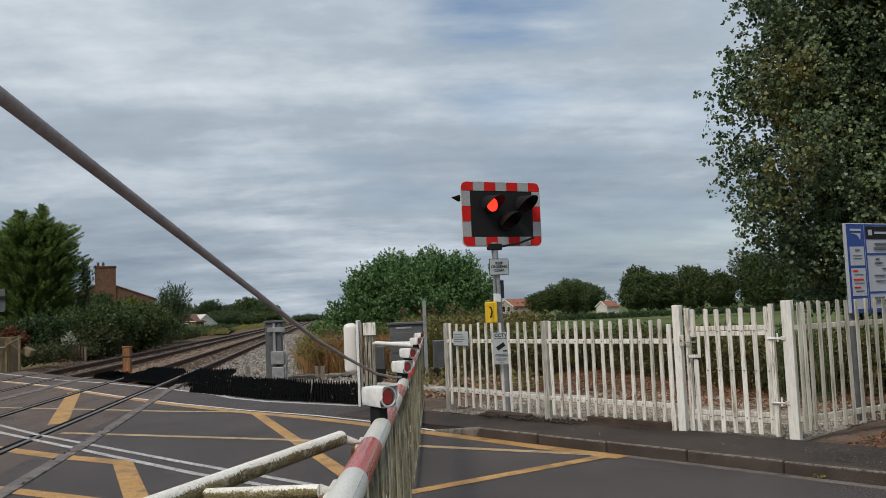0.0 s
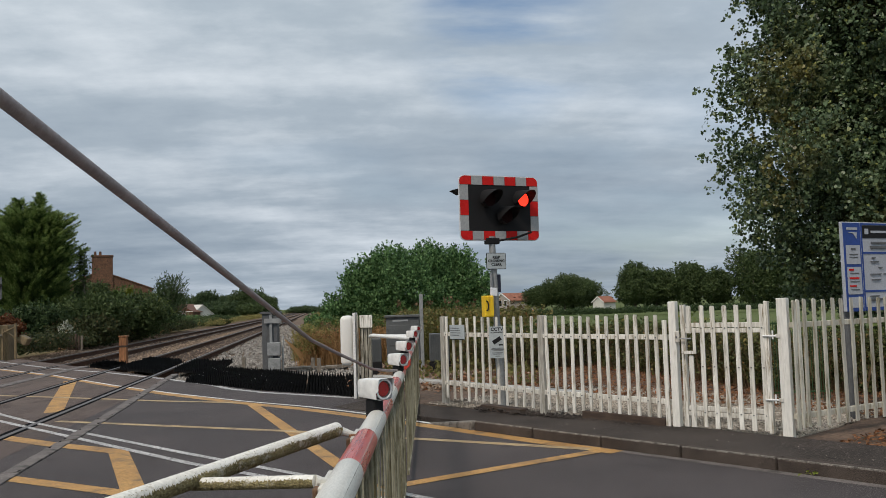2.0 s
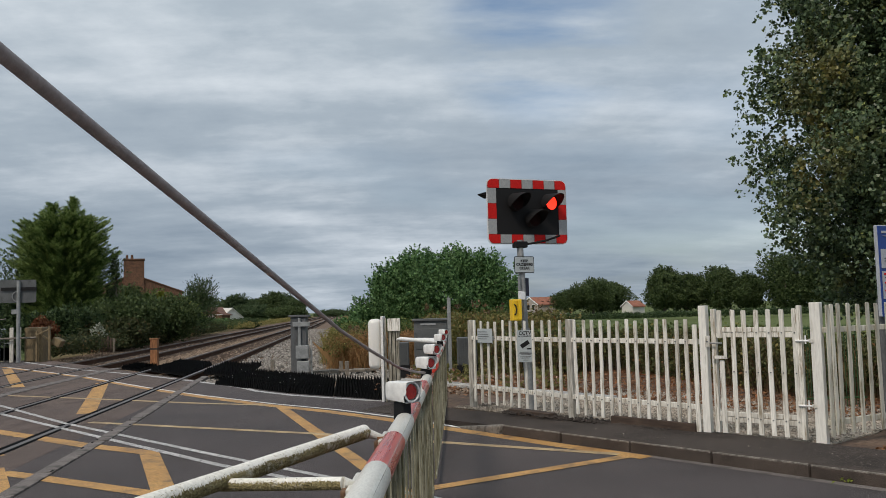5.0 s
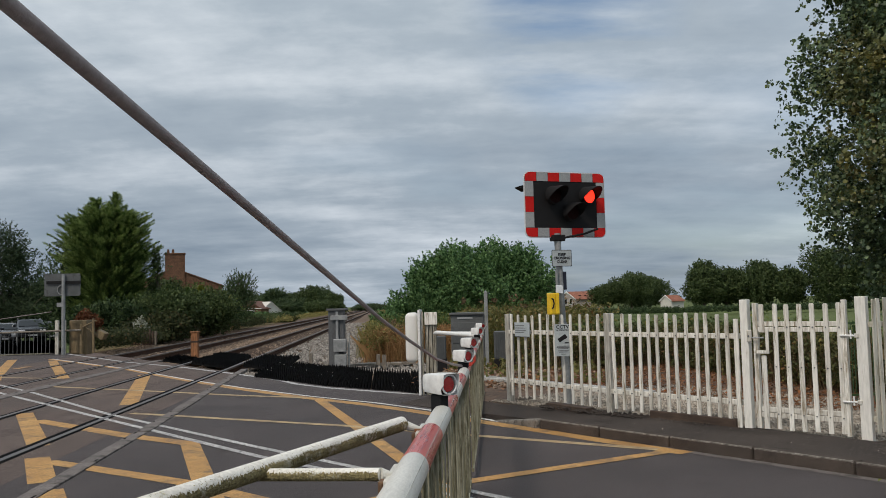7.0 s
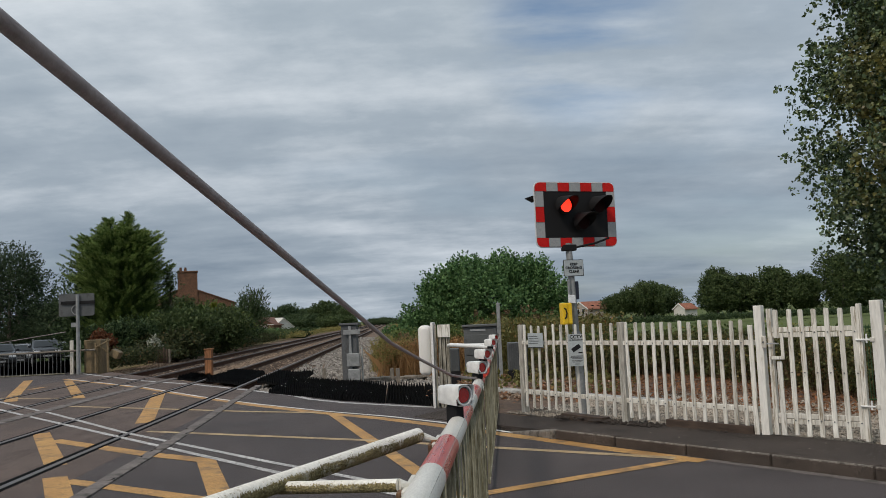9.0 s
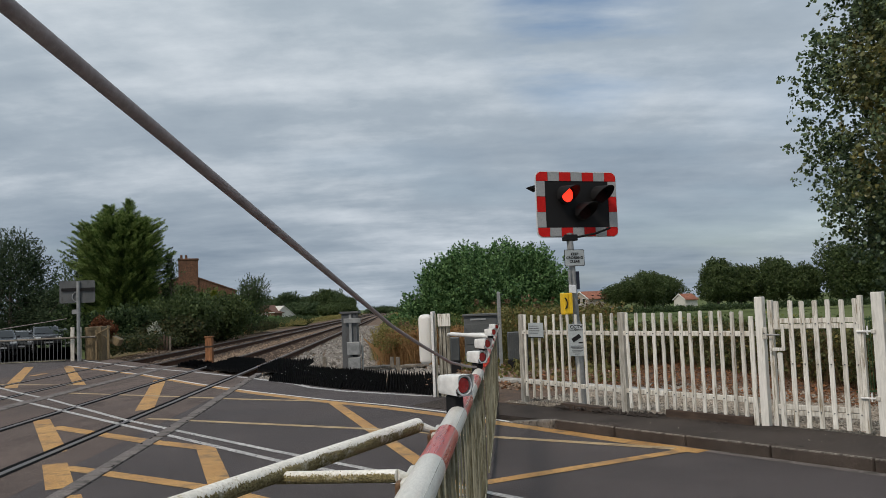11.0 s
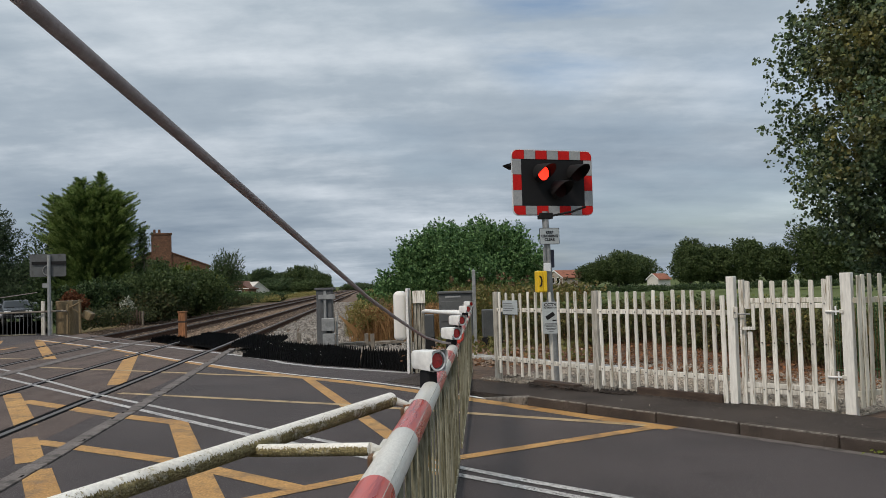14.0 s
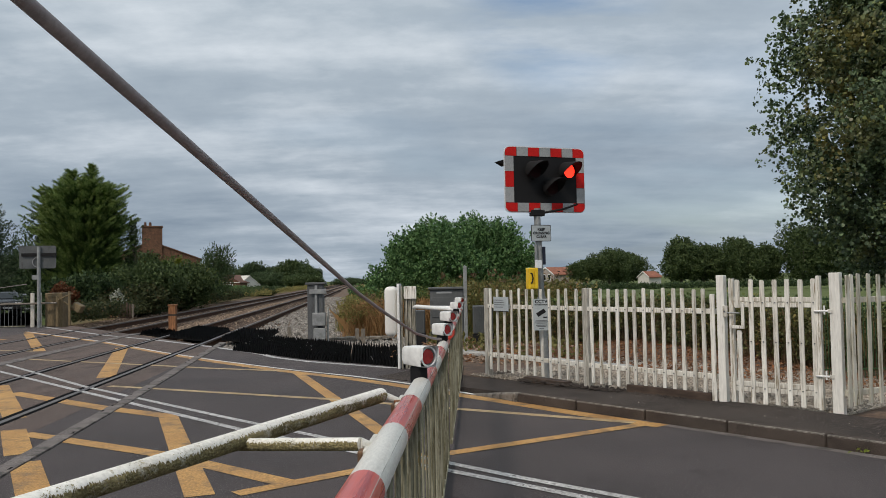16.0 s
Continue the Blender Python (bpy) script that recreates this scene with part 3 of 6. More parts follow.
def tree(name, label, category, loc, crowns, leaf, material, seed, twigs=1500, per=10, twig=0.5, up=0.5, rough=0.16, trunk=0.2, length=1.6, spread=0.7, inner=0.55, group="", clusters=0, gather=0.3, outline=KITE):
    """A trunk with limbs and a crown of leafy twigs. crowns: (centre, radii) relative to the foot; up: how far twigs point upwards; rough: unevenness of the outline."""
    rng = np.random.default_rng(seed)
    ob = thing(name, label, category, loc, 0, group)
    area = np.array([r[0] * r[2] for c, r in crowns])
    which = rng.choice(len(crowns), twigs, p=area / area.sum())
    cen, rad = np.array([c for c, r in crowns])[which], np.array([r for c, r in crowns])[which]
    u = rng.normal(size=(twigs, 3))
    u /= np.linalg.norm(u, axis=1)[:, None]
    ph = rng.uniform(0, 6.28, (5, 1))
    w = rng.normal(size=(5, 3)) * 3.4
    bumps = np.sin(w @ (u + which[:, None]).T + ph).mean(0) * 1.6
    r = rng.uniform(inner ** 2, 1.0, twigs) ** 0.5 * (1 + rough * bumps)
    tip = cen + u * r[:, None] * rad
    if clusters:                                # twigs gather into boughs, with gaps between
        bough = rng.integers(0, clusters, twigs)
        tip = tip[bough] + rng.normal(size=(twigs, 3)) * gather
        u = u[bough] + 0.5 * rng.normal(size=(twigs, 3))
        u /= np.linalg.norm(u, axis=1)[:, None]
    axis = u + np.array((0, 0, up)) + 0.35 * rng.normal(size=(twigs, 3))
    axis /= np.linalg.norm(axis, axis=1)[:, None]
    lens = twig * rng.uniform(0.5, 1.4, (twigs, 1, 1))
    k = rng.uniform(0, 1, (twigs, per, 1))
    p = tip[:, None] - axis[:, None] * lens * k + rng.normal(size=(twigs, per, 3)) * leaf * (0.25 + 0.9 * k)
    la = axis[:, None] + spread * rng.normal(size=(twigs, per, 3))
    nrm = np.repeat(u + np.array((0, 0, 0.5)), per, 0)
    p, la = p.reshape(-1, 3), la.reshape(-1, 3)
    keep = p[:, 2] > 0.03
    top = max(cc[2] + rr[2] * 0.4 for cc, rr in crowns)
    ends = tip[rng.choice(twigs, min(twigs, 26), replace=False)]
    part("trunk", limbs(bmesh.new(), rng, (0, 0, -0.1), (0.1, 0.1, top), trunk, [e for e in ends if e[2] > 0.4]), BARK, ob)
    part("crown", leaves("crown", rng, p[keep], nrm[keep], leaf, material, length, 0.7, la[keep], outline), None, ob)
    return ob


def blades(name, rng, xy, z0, height, width, material, lean=0.35):
    """Grass and weed stems: narrow upright blades, each bent once."""
    n = len(xy)
    h = height * rng.uniform(0.45, 1.15, n)
    ang = rng.uniform(0, 2 * np.pi, n)
    side = np.stack((np.cos(ang), np.sin(ang), np.zeros(n)), 1) * width * rng.uniform(0.6, 1.4, n)[:, None]
    bend = rng.normal(size=(n, 2)) * lean
    base = np.stack((xy[:, 0], xy[:, 1], np.full(n, z0)), 1)
    mid, tip = base.copy(), base.copy()
    mid[:, :2] += bend * h[:, None] * 0.35
    mid[:, 2] += h * 0.6
    tip[:, :2] += bend * h[:, None]
    tip[:, 2] += h
    v = np.empty((n, 5, 3))
    v[:, 0], v[:, 1], v[:, 2], v[:, 3], v[:, 4] = base - side, base + side, mid + side * 0.8, tip, mid - side * 0.8
    faces = [tuple(range(5 * i, 5 * i + 5)) for i in range(n)]
    return mesh_of(name, v.reshape(-1, 3).tolist(), faces, material)


# ---- ground, road and footway ----
def T(u, v):
    """A place by the railway: u metres to the right of the eye line, v metres along the track."""
    return (0.9964 * u - 0.085 * v, 0.085 * u + 0.9964 * v)


def K(s, n):
    """A place by the far kerb: s metres along it towards the station gate, n metres behind its face."""
    return (0.863 + 0.611 * s + 0.7916 * n, 9.274 - 0.7916 * s + 0.611 * n)


def sheet(outline, z, material, name, label, category, thick=0.3):
    return solid(name, prism(bmesh.new(), outline, z - thick, z), material, label, category, "structure")


def ease(x):
    x = max(0.0, min(1.0, x))
    return x * x * (3 - 2 * x)


def fall(x, y):
    """The road and the land beside it fall away beyond the crossing."""
    off = abs(0.8 * (x + 19.0) + 0.6 * (y - 32.0))
    return -0.62 * ease((y - 28.5) / 15) * (1 - ease((off - 16) / 9)) * (1 - ease((y - 85) / 30))


def field_grid(lo, hi, fine_lo, fine_hi, fine):
    out = [lo + (fine_lo - lo) * (1 - (1 - i / 14) ** 3) for i in range(14)]
    out += [fine_lo + i * fine for i in range(int((fine_hi - fine_lo) / fine) + 1)]
    return out + [fine_hi + (hi - fine_hi) * (i / 14) ** 3 for i in range(1, 15)]


gx, gy = field_grid(-2500, 2500, -90, 20, 4.0), field_grid(-1000, 4000, 10, 120, 4.0)
bm = bmesh.new()
rowsv = [[bm.verts.new((x, y, -0.24 + 1.15 * fall(x, y))) for x in gx] for y in gy]
for r0, r1 in zip(rowsv, rowsv[1:]):
    for i in range(len(gx) - 1):
        bm.faces.new((r0[i], r0[i + 1], r1[i + 1], r1[i]))
solid("ground", bm, GRASS, "wide flat field of rough green grass", "ground", "structure")

ROAD = [(-17.0, 28.6), (-12.6, 28.6), (-9.1, 23.8), (-6.7, 21.0), (-4.6, 18.1), (-3.4, 16.5), (-2.95, 15.75), (-2.25, 14.8), (-0.8, 13.5), (0.1, 12.6), (0.2, 10.2), K(0, 0.02), K(30, 0.02), (14, -26), (-40, 28.6)]
sheet(ROAD, 0.0, ASPHALT, "road", "worn dark tarmac road running over the level crossing", "road")
bm = bmesh.new()
rowsv = []
for i in range(25):
    y = 28.6 + 37 * i / 24
    xr, xl = -12.6 - 0.50 * (y - 28.6), -40 - 0.6383 * (y - 28.6)
    rowsv.append([bm.verts.new((xr + (xl - xr) * j / 8, y, fall(xr + (xl - xr) * j / 8, y) * (1 if i else 0))) for j in range(9)])
for r0, r1 in zip(rowsv, rowsv[1:]):
    for j in range(8):
        bm.faces.new((r0[j + 1], r0[j], r1[j], r1[j + 1]))
bmesh.ops.solidify(bm, geom=bm.faces[:], thickness=0.2)
solid("road", bm, ASPHALT, "dark tarmac road falling away beyond the crossing", "road", "structure")


def stripe(points, width, z=0.004):
    bm = bmesh.new()
    vs = []
    for i, p in enumerate(points):
        a, b = Vector(points[max(0, i - 1)]), Vector(points[min(len(points) - 1, i + 1)])
        d = (b - a).normalized()
        o = Vector((-d.y, d.x)) * width / 2
        vs.append((bm.verts.new((p[0] + o.x, p[1] + o.y, z)), bm.verts.new((p[0] - o.x, p[1] - o.y, z))))
    for (a, b), (c, d) in zip(vs, vs[1:]):
        bm.faces.new((a, b, d, c))
    bmesh.ops.recalc_face_normals(bm, faces=bm.faces)
    for f in bm.faces:
        if f.normal.z < 0:
            f.normal_flip()
    return bm


def marking(points, width, material, label, z=0.004):
    return solid("road_marking", stripe(points, width, 0.0028 + 0.6 * (z - 0.004)), material, label, "road marking", "structure")


sheet([T(-9.9, 4.0), T(-3.08, -3.0), T(-3.08, 18.6), T(-9.9, 30.2)], 0.0012, DECK, "crossing_deck", "rust-stained brown tarmac deck between the rails", "crossing deck", 0.01)

YL = "worn yellow box junction line painted on tarmac"
marking([(2.0, 7.62), (1.33, 8.48), (0.78, 9.24), (0.36, 9.79), (-0.52, 10.98), (-1.29, 11.92), (-2.40, 13.08), (-3.85, 14.81), (-5.49, 17.0), (-7.97, 20.5), (-12.4, 25.9)], 0.19, YELLOW, YL)
marking([(x + 0.05, y + 0.045) for x, y in ((0.42, 9.85), (-0.43, 11.08), (-1.19, 12.02), (-2.33, 13.15), (-3.81, 14.85), (-5.49, 17.0), (-7.97, 20.5), (-12.4, 25.9))], 0.065, EDGEWHITE, "thin white line beside the yellow box edge", 0.005)
marking([(-2.29, 12.97), (-3.58, 13.62), (-5.56, 14.82), (-7.74, 16.09)], 0.13, PALEYELLOW, YL, 0.0075)
marking([(-4.4, 11.52), (-1.22, 9.79), (1.8, 7.83)], 0.12, PALEYELLOW, YL, 0.006)
marking([(-5.42, 10.97), (-3.66, 9.45), (-2.7, 8.75)], 0.2, YELLOW, YL, 0.006)
marking([(-3.81, 7.92), (-2.15, 6.79), (-1.0, 5.75)], 0.17, YELLOW, YL, 0.006)
marking([(-4.86, 12.59), (-6.80, 18.53)], 0.26, YELLOW, YL, 0.005)
marking([(-2.77, 8.82), (-1.93, 6.56), (-1.52, 5.47)], 0.19, YELLOW, YL, 0.005)
marking([(-6.02, 11.83), (-4.35, 8.85)], 0.22, YELLOW, YL, 0.005)
marking([(-4.02, 8.15), (-3.38, 6.94)], 0.22, YELLOW, YL, 0.005)
marking([(-3.19, 6.64), (-2.62, 5.58)], 0.22, YELLOW, YL, 0.005)
marking([(-2.08, 12.75), (-0.50, 7.61), (-0.03, 6.08)], 0.15, YELLOW, YL, 0.005)
marking([(-1.30, 5.50), (0.04, 6.60), (1.82, 7.69)], 0.14, YELLOW, YL, 0.007)
marking([(-13.6, 26.0), (-10.3, 18.96), (-9.7, 17.8)], 0.26, YELLOW, YL, 0.005)
marking([(-12.2, 19.6), (-8.4, 18.0)], 0.12, PALEYELLOW, YL, 0.006)
marking([(-11.9, 25.0), (-8.31, 17.97)], 0.24, YELLOW, YL, 0.005)
marking([(-11.24, 21.60), (-11.29, 22.40)], 0.2, YELLOW, YL, 0.005)
WL = "worn white centre line of the road"
marking([(-11.2, 18.7), (-9.9, 17.1), (-7.9, 14.8), (-4.71, 11.17), (-1.86, 7.94), (0.89, 5.22), (3.2, 2.8)], 0.08, WHITELINE, WL, 0.008)
marking([(-10.4, 18.4), (-9.0, 16.7), (-7.4, 14.85), (-4.72, 11.5), (-2.02, 8.5), (0.55, 5.77), (3.2, 3.2)], 0.075, WHITELINE, WL, 0.008)
marking([(-13.2, 28.9), (-12.47, 27.87), (-9.06, 23.35), (-6.65, 20.65), (-4.5, 17.85), (-3.34, 16.2), (-2.92, 15.39), (-2.18, 14.47), (-0.77, 13.22), (-0.3, 12.95)], 0.11, WHITELINE, "white edge line beside the crossing deck", 0.005)

# ---- railway ----
sheet([T(-16.0, 46), T(-11.3, 33), T(-11.3, 700), T(-17.5, 700)], -0.17, DRYGRASS, "verge", "rough dry grass verge beside the railway", "verge", 0.7)
sheet([T(1.2, 26), T(9, 24), T(7, 60), T(3.5, 700), T(-1.2, 700), T(-0.2, 90), T(1.2, 40)], -0.17, DRYGRASS, "verge", "rough dry grass verge beside the railway", "verge", 0.7)
sheet([T(-11.5, 15), T(1.4, 14.2), T(1.4, 40), T(0.0, 90), T(-1.0, 700), T(-11.5, 700)], -0.2, BALLAST, "track_bed", "grey stone ballast under two railway tracks", "ballast", 0.12)
sheet([T(-10.4, -60), T(-1.8, -60), T(-1.8, -8), T(-10.4, 0)], -0.2, BALLAST, "track_bed", "brown stone ballast under the tracks behind the crossing", "ballast", 0.12)


def rail(u):
    ob = thing("rail", "worn steel running rail with rusty sides", "rail", (*T(u, 0), 0), math.degrees(math.atan2(0.085, 0.9964)), "running rails", "structure")
    part("rail_head", boxed(-0.035, 0.035, -60, 700, -0.035, 0.008, 0.004), RAILTOP, ob)
    bm = boxed(-0.012, 0.012, -60, 700, -0.19, -0.036)
    box(bm, -0.07, 0.07, -60, 700, -0.21, -0.191)
    box(bm, -0.032, 0.032, 19, 700, -0.036, -0.01)
    part("rail_web", bm, RAILRUST, ob)


for u in (-3.62, -5.13, -7.17, -8.68):
    rail(u)
# flat black strips stand in for the shade inside the open flangeways
for u, side in ((-3.62, -1), (-5.13, 1), (-7.17, -1), (-8.68, 1)):
    a, b = sorted((u + side * 0.036, u + side * 0.11))
    c, d = sorted((u - side * 0.036, u - side * 0.085))
    for lo, hi in ((a, b), (c, d)):
        solid("flangeway_seal", prism(bmesh.new(), [T(lo, -7), T(hi, -7), T(hi, (7.2 - 0.848 * hi) / 0.53), T(lo, (7.2 - 0.848 * lo) / 0.53)], -0.05, 0.005), RUBBER, "flat black strip standing in for the shaded groove beside a rail", "rubber strip", "structure")


def edge_strip(a, b, width, label):
    """A line of concrete slabs along the deck, with dark lifting slots and open joints."""
    rnd = random.Random(int(10 * width))
    a, b = Vector(a), Vector(b)
    L, turn = (b - a).length, math.degrees(math.atan2(b.y - a.y, b.x - a.x))
    ob = thing("edge_strip", label, "concrete strip", (*a, 0.0), turn, "", "structure")
    n = round(L / 0.9)
    slab = finish("slab", boxed(0.006, L / n - 0.006, -width / 2, width / 2, -0.05, 0.014, 0.005), STRIP)
    slot = finish("slot", boxed(-0.04, 0.04, -0.010, 0.010, 0.0, 0.0165), RUBBER)
    for i in range(n):
        part("slab", slab, None, ob, m=pose(L * i / n, rnd.uniform(-0.006, 0.006), rnd.uniform(-0.003, 0.002), 0, 0, rnd.uniform(-0.25, 0.25)))
        for k in (0.08, 0.5, 0.92):
            if rnd.random() < 0.5:
                part("slot", slot, None, ob, m=pose(L * (i + k) / n, rnd.choice((-0.34, 0.34)) * width, 0.0))


edge_strip((-2.95, 4.0), (-3.58, 9.65), 0.15, "worn concrete strip along the crossing deck")
edge_strip((-3.585, 9.70), (-4.87, 19.5), 0.15, "worn concrete strip along the edge of the crossing deck")
edge_strip((-7.2, 9.0), (-8.3, 23.6), 0.26, "worn concrete strip between the two tracks")

rng = np.random.default_rng(5)
bm = bmesh.new()
for u in (-4.375, -7.925):
    for i in range(160):
        v = 24 + 0.7 * i
        a, b = T(u - 1.25, v), T(u + 1.25, v)
        box(bm, -1.25, 1.25, -0.12, 0.12, -0.26, -0.165, m=pose(*T(u, v), 0, 0, 0, math.degrees(0.0851)))
solid("sleepers", bm, DARKWOOD, "rows of dark sleepers sunk in ballast", "sleeper", "stuff")


def stones(rng, xy, z, size, material, name, label):
    """Loose angular stones, each a squashed, turned octahedron."""
    n = len(xy)
    base = np.array([(1, 0, 0), (-1, 0, 0), (0, 1, 0), (0, -1, 0), (0, 0, 1), (0, 0, -1)], float)
    v = base[None] * rng.uniform(0.5, 1.2, (n, 6, 1)) * (size * rng.uniform(0.5, 1.3, n))[:, None, None]
    a, t = rng.uniform(0, 6.28, n), rng.uniform(-0.7, 0.7, n)
    c, s = np.cos(a), np.sin(a)
    x = v[..., 0] * c[:, None] - v[..., 1] * s[:, None]
    y = v[..., 0] * s[:, None] + v[..., 1] * c[:, None]
    zz = v[..., 2] * 0.75 + x * np.sin(t)[:, None]
    p = np.stack((x + xy[:, :1], y + xy[:, 1:], zz + z), -1)
    f = [(0, 2, 4), (2, 1, 4), (1, 3, 4), (3, 0, 4), (2, 0, 5), (1, 2, 5), (3, 1, 5), (0, 3, 5)]
    faces = [tuple(6 * i + k for k in q) for i in range(n) for q in f]
    ob = new(name, mesh_of(name, p.reshape(-1, 3).tolist(), faces, material))
    return tagged(ob, label, "stones", "", "stuff")


uv = np.stack((rng.uniform(-3.4, 1.3, 13000), 19.5 + 62 * rng.uniform(0, 1, 13000) ** 2.0), 1)
stones(rng, np.array([T(u, v) for u, v in uv]), -0.16, 0.06, STONE, "ballast_stones", "loose grey ballast stones beside the track")
uv = np.stack((rng.uniform(-11.3, -3.2, 17000), 20.5 + 44 * rng.uniform(0, 1, 17000) ** 1.6), 1)
stones(rng, np.array([T(u, v) for u, v in uv]), -0.19, 0.05, BROWNSTONE, "ballast_stones", "loose brownish ballast stones between the rails")


def guard(u0, u1, n0, n1):
    """A panel of black rubber ridges that keeps walkers off the track."""
    bm = bmesh.new()
    k = max(2, int((u1 - u0) / 0.05))
    w = (u1 - u0) / k
    for i in range(k):
        u = u0 + i * w
        for j in range(12):
            na, nb = n0 + (n1 - n0) * j / 12, n0 + (n1 - n0) * (j + 0.96) / 12
            pts = [(u, na), (u + w, na), (u + w, nb), (u, nb)]
            base = [bm.verts.new((*T(x, (n - 0.848 * x) / 0.53), -0.02)) for x, n in pts]
            h = 0.085 + 0.035 * ((i * 7 + j * 5 + i * j) % 7) / 7
            mid = u + w / 2
            t0, t1 = (bm.verts.new((*T(mid, (n - 0.848 * mid) / 0.53), h)) for n in (na + 0.05, nb - 0.05))
            bm.faces.new((base[0], base[1], t0))
            bm.faces.new((base[1], base[2], t1, t0))
            bm.faces.new((base[2], base[3], t1))
            bm.faces.new((base[3], base[0], t0, t1))
    bmesh.ops.recalc_face_normals(bm, faces=bm.faces)
    solid("trespass_guard", bm, RUBBER, "black ridged rubber trespass guard panel beside the crossing", "trespass guard", "", group="trespass guard panels")


guard(-3.42, -2.62, 8.25, 10.3)
guard(-2.60, -2.30, 8.5, 10.6)
for u0, u1, n0, n1 in ((-2.62, -1.82, 7.02, 9.2), (-1.80, -1.02, 7.1, 9.25), (-1.0, -0.24, 7.25, 9.35), (-0.22, 0.5, 7.42, 9.5)):
    guard(u0, u1, n0, n1)
guard(0.52, 0.95, 7.55, 9.6)
guard(-5.0, -3.76, 7.75, 9.9)
guard(-6.1, -5.25, 7.6, 8.6)
chips = np.array([T(u, (n - 0.848 * u) / 0.53) for u, n in zip(rng.uniform(-2.5, 0.4, 22), rng.uniform(7.4, 9.2, 22))])
stones(rng, chips, 0.09, 0.011, LITCHIP, "pale_chips", "pale stone chips caught on the rubber guards")

# ---- footway and kerb ----
bm = bmesh.new()
outer, inner = [], []
for s, z in ((-3.2, 0.0), (-1.6, 0.02), (0.0, 0.07), (0.9, 0.095), (8, 0.095), (22, 0.095)):
    outer.append(bm.verts.new((*K(s, 0.125 if s > -1 else 0.3), z)))
    inner.append(bm.verts.new((*K(s, 0.98), z + 0.01 if s > -1 else 0.05)))
for i in range(5):
    bm.faces.new((outer[i], outer[i + 1], inner[i + 1], inner[i]))
bmesh.ops.recalc_face_normals(bm, faces=bm.faces)
bmesh.ops.solidify(bm, geom=bm.faces[:], thickness=0.12)
solid("footway", bm, FOOTWAY, "worn tarmac footway between kerb and fence", "footway", "structure")
sheet([K(-2.9, 1.05), K(-5.6, 2.6), (0.4, 19.5), (6.0, 22.5), K(24, 12.0), K(24, 0.9), K(-1, 0.9)], 0.05, SOIL, "verge", "leaf-strewn bare soil behind the fence", "verge", 0.28)
sheet([K(-1.6, 1.1), K(-2.2, 2.8), K(-1.5, 4.2), K(2.0, 4.0), K(2.8, 3.0), K(3.0, 2.2), K(3.0, 0.95), K(2, 0.98), K(-1, 0.97)], 0.062, GRAVEL, "gravel_path", "pale gravel path behind the white fence", "gravel")

# ---- white picket fence ----
def picket_mesh(h, w=0.040, t=0.014, paint=FENCEWHITE):
    """A board with a rounded top."""
    out = [(-w / 2, 0), (w / 2, 0), (w / 2, h - 0.018), (w * 0.36, h - 0.003), (-w * 0.3, h), (-w * 0.46, h - 0.006), (-w / 2, h - 0.02)]
    return finish("picket", upright(out, -t / 2, t / 2), paint)


K_ANGLE = math.degrees(math.atan2(-0.7916, 0.611))


def run_angle(p, q):
    return math.degrees(math.atan2(q[1] - p[1], q[0] - p[0]))


def fence_panel(p, q, count, label, z0=0.045, h=1.06, rails=(0.88, 0.24), gap=0.0, seed=0):
    """A run of pickets on two rails from post p to q, with the post at its start."""
    rnd = random.Random(seed)
    ob = thing("picket_fence", label, "fence", (*p, 0.1), run_angle(p, q), "white picket fences")
    L = math.hypot(q[0] - p[0], q[1] - p[1]) - gap
    me = picket_mesh(h)
    bolt = finish("bolt", rodded((0, -0.062, 0), (0, -0.05, 0), 0.006, seg=6), DARKGREY)
    for i in range(count):
        x = 0.085 + (L - 0.11) * (i + 0.2) / count
        part("picket", me, None, ob, m=pose(x + rnd.uniform(-0.006, 0.006), -0.045, z0 + rnd.uniform(-0.010, 0.010), 0, rnd.uniform(-1.1, 1.1), rnd.uniform(-4, 4)))
        for z in rails:
            part("bolt", bolt, None, ob, m=pose(x, 0, z))
    for z in rails:
        part("rail", boxed(0, L, -0.035, 0.015, z - 0.025, z + 0.025, 0.004), FENCEWHITE, ob)
    part("post", boxed(-0.04, 0.04, -0.04, 0.04, -0.12, 1.115, 0.006), POSTGREY, ob, "grey weathered post")
    return ob


POSTS = [(0.70, 11.373), (1.727, 9.712), (2.808, 8.324), (3.598, 7.616)]
fence_panel(POSTS[0], POSTS[1], 12, "white picket fence with a grey post beside the footway", seed=1)
fence_panel(POSTS[1], POSTS[2], 13, "white picket fence above a dark timber board", gap=0.06, seed=2)

G_ANGLE = run_angle(POSTS[2], POSTS[3])
ob = thing("gate_post", "square white gate post with a latch block", "gate post", (*POSTS[2], 0.1), G_ANGLE, "gate posts")
part("shaft", boxed(-0.040, 0.036, -0.04, 0.04, -0.12, 1.235, 0.006), POSTWHITE, ob)
part("side_board", boxed(-0.108, -0.06, -0.045, -0.025, -0.02, 1.05, 0.004), FENCEWHITE, ob)
part("latch_block", boxed(0.03, 0.075, -0.065, -0.04, 0.83, 0.94, 0.006), FENCEWHITE, ob)
part("bolt", rodded((0.052, -0.078, 0.885), (0.052, -0.066, 0.885), 0.008, seg=6), DARKGREY, ob)
ob = thing("gate_post", "square white gate post with hinge brackets", "gate post", (*POSTS[3], 0.1), G_ANGLE, "gate posts")
part("shaft", boxed(-0.046, 0.046, -0.045, 0.045, -0.14, 1.24, 0.006), POSTWHITE, ob)
for z in (0.31, 0.895):
    part("hinge_bracket", boxed(-0.06, -0.02, -0.056, -0.046, z - 0.018, z + 0.018, 0.003), FENCEWHITE, ob)

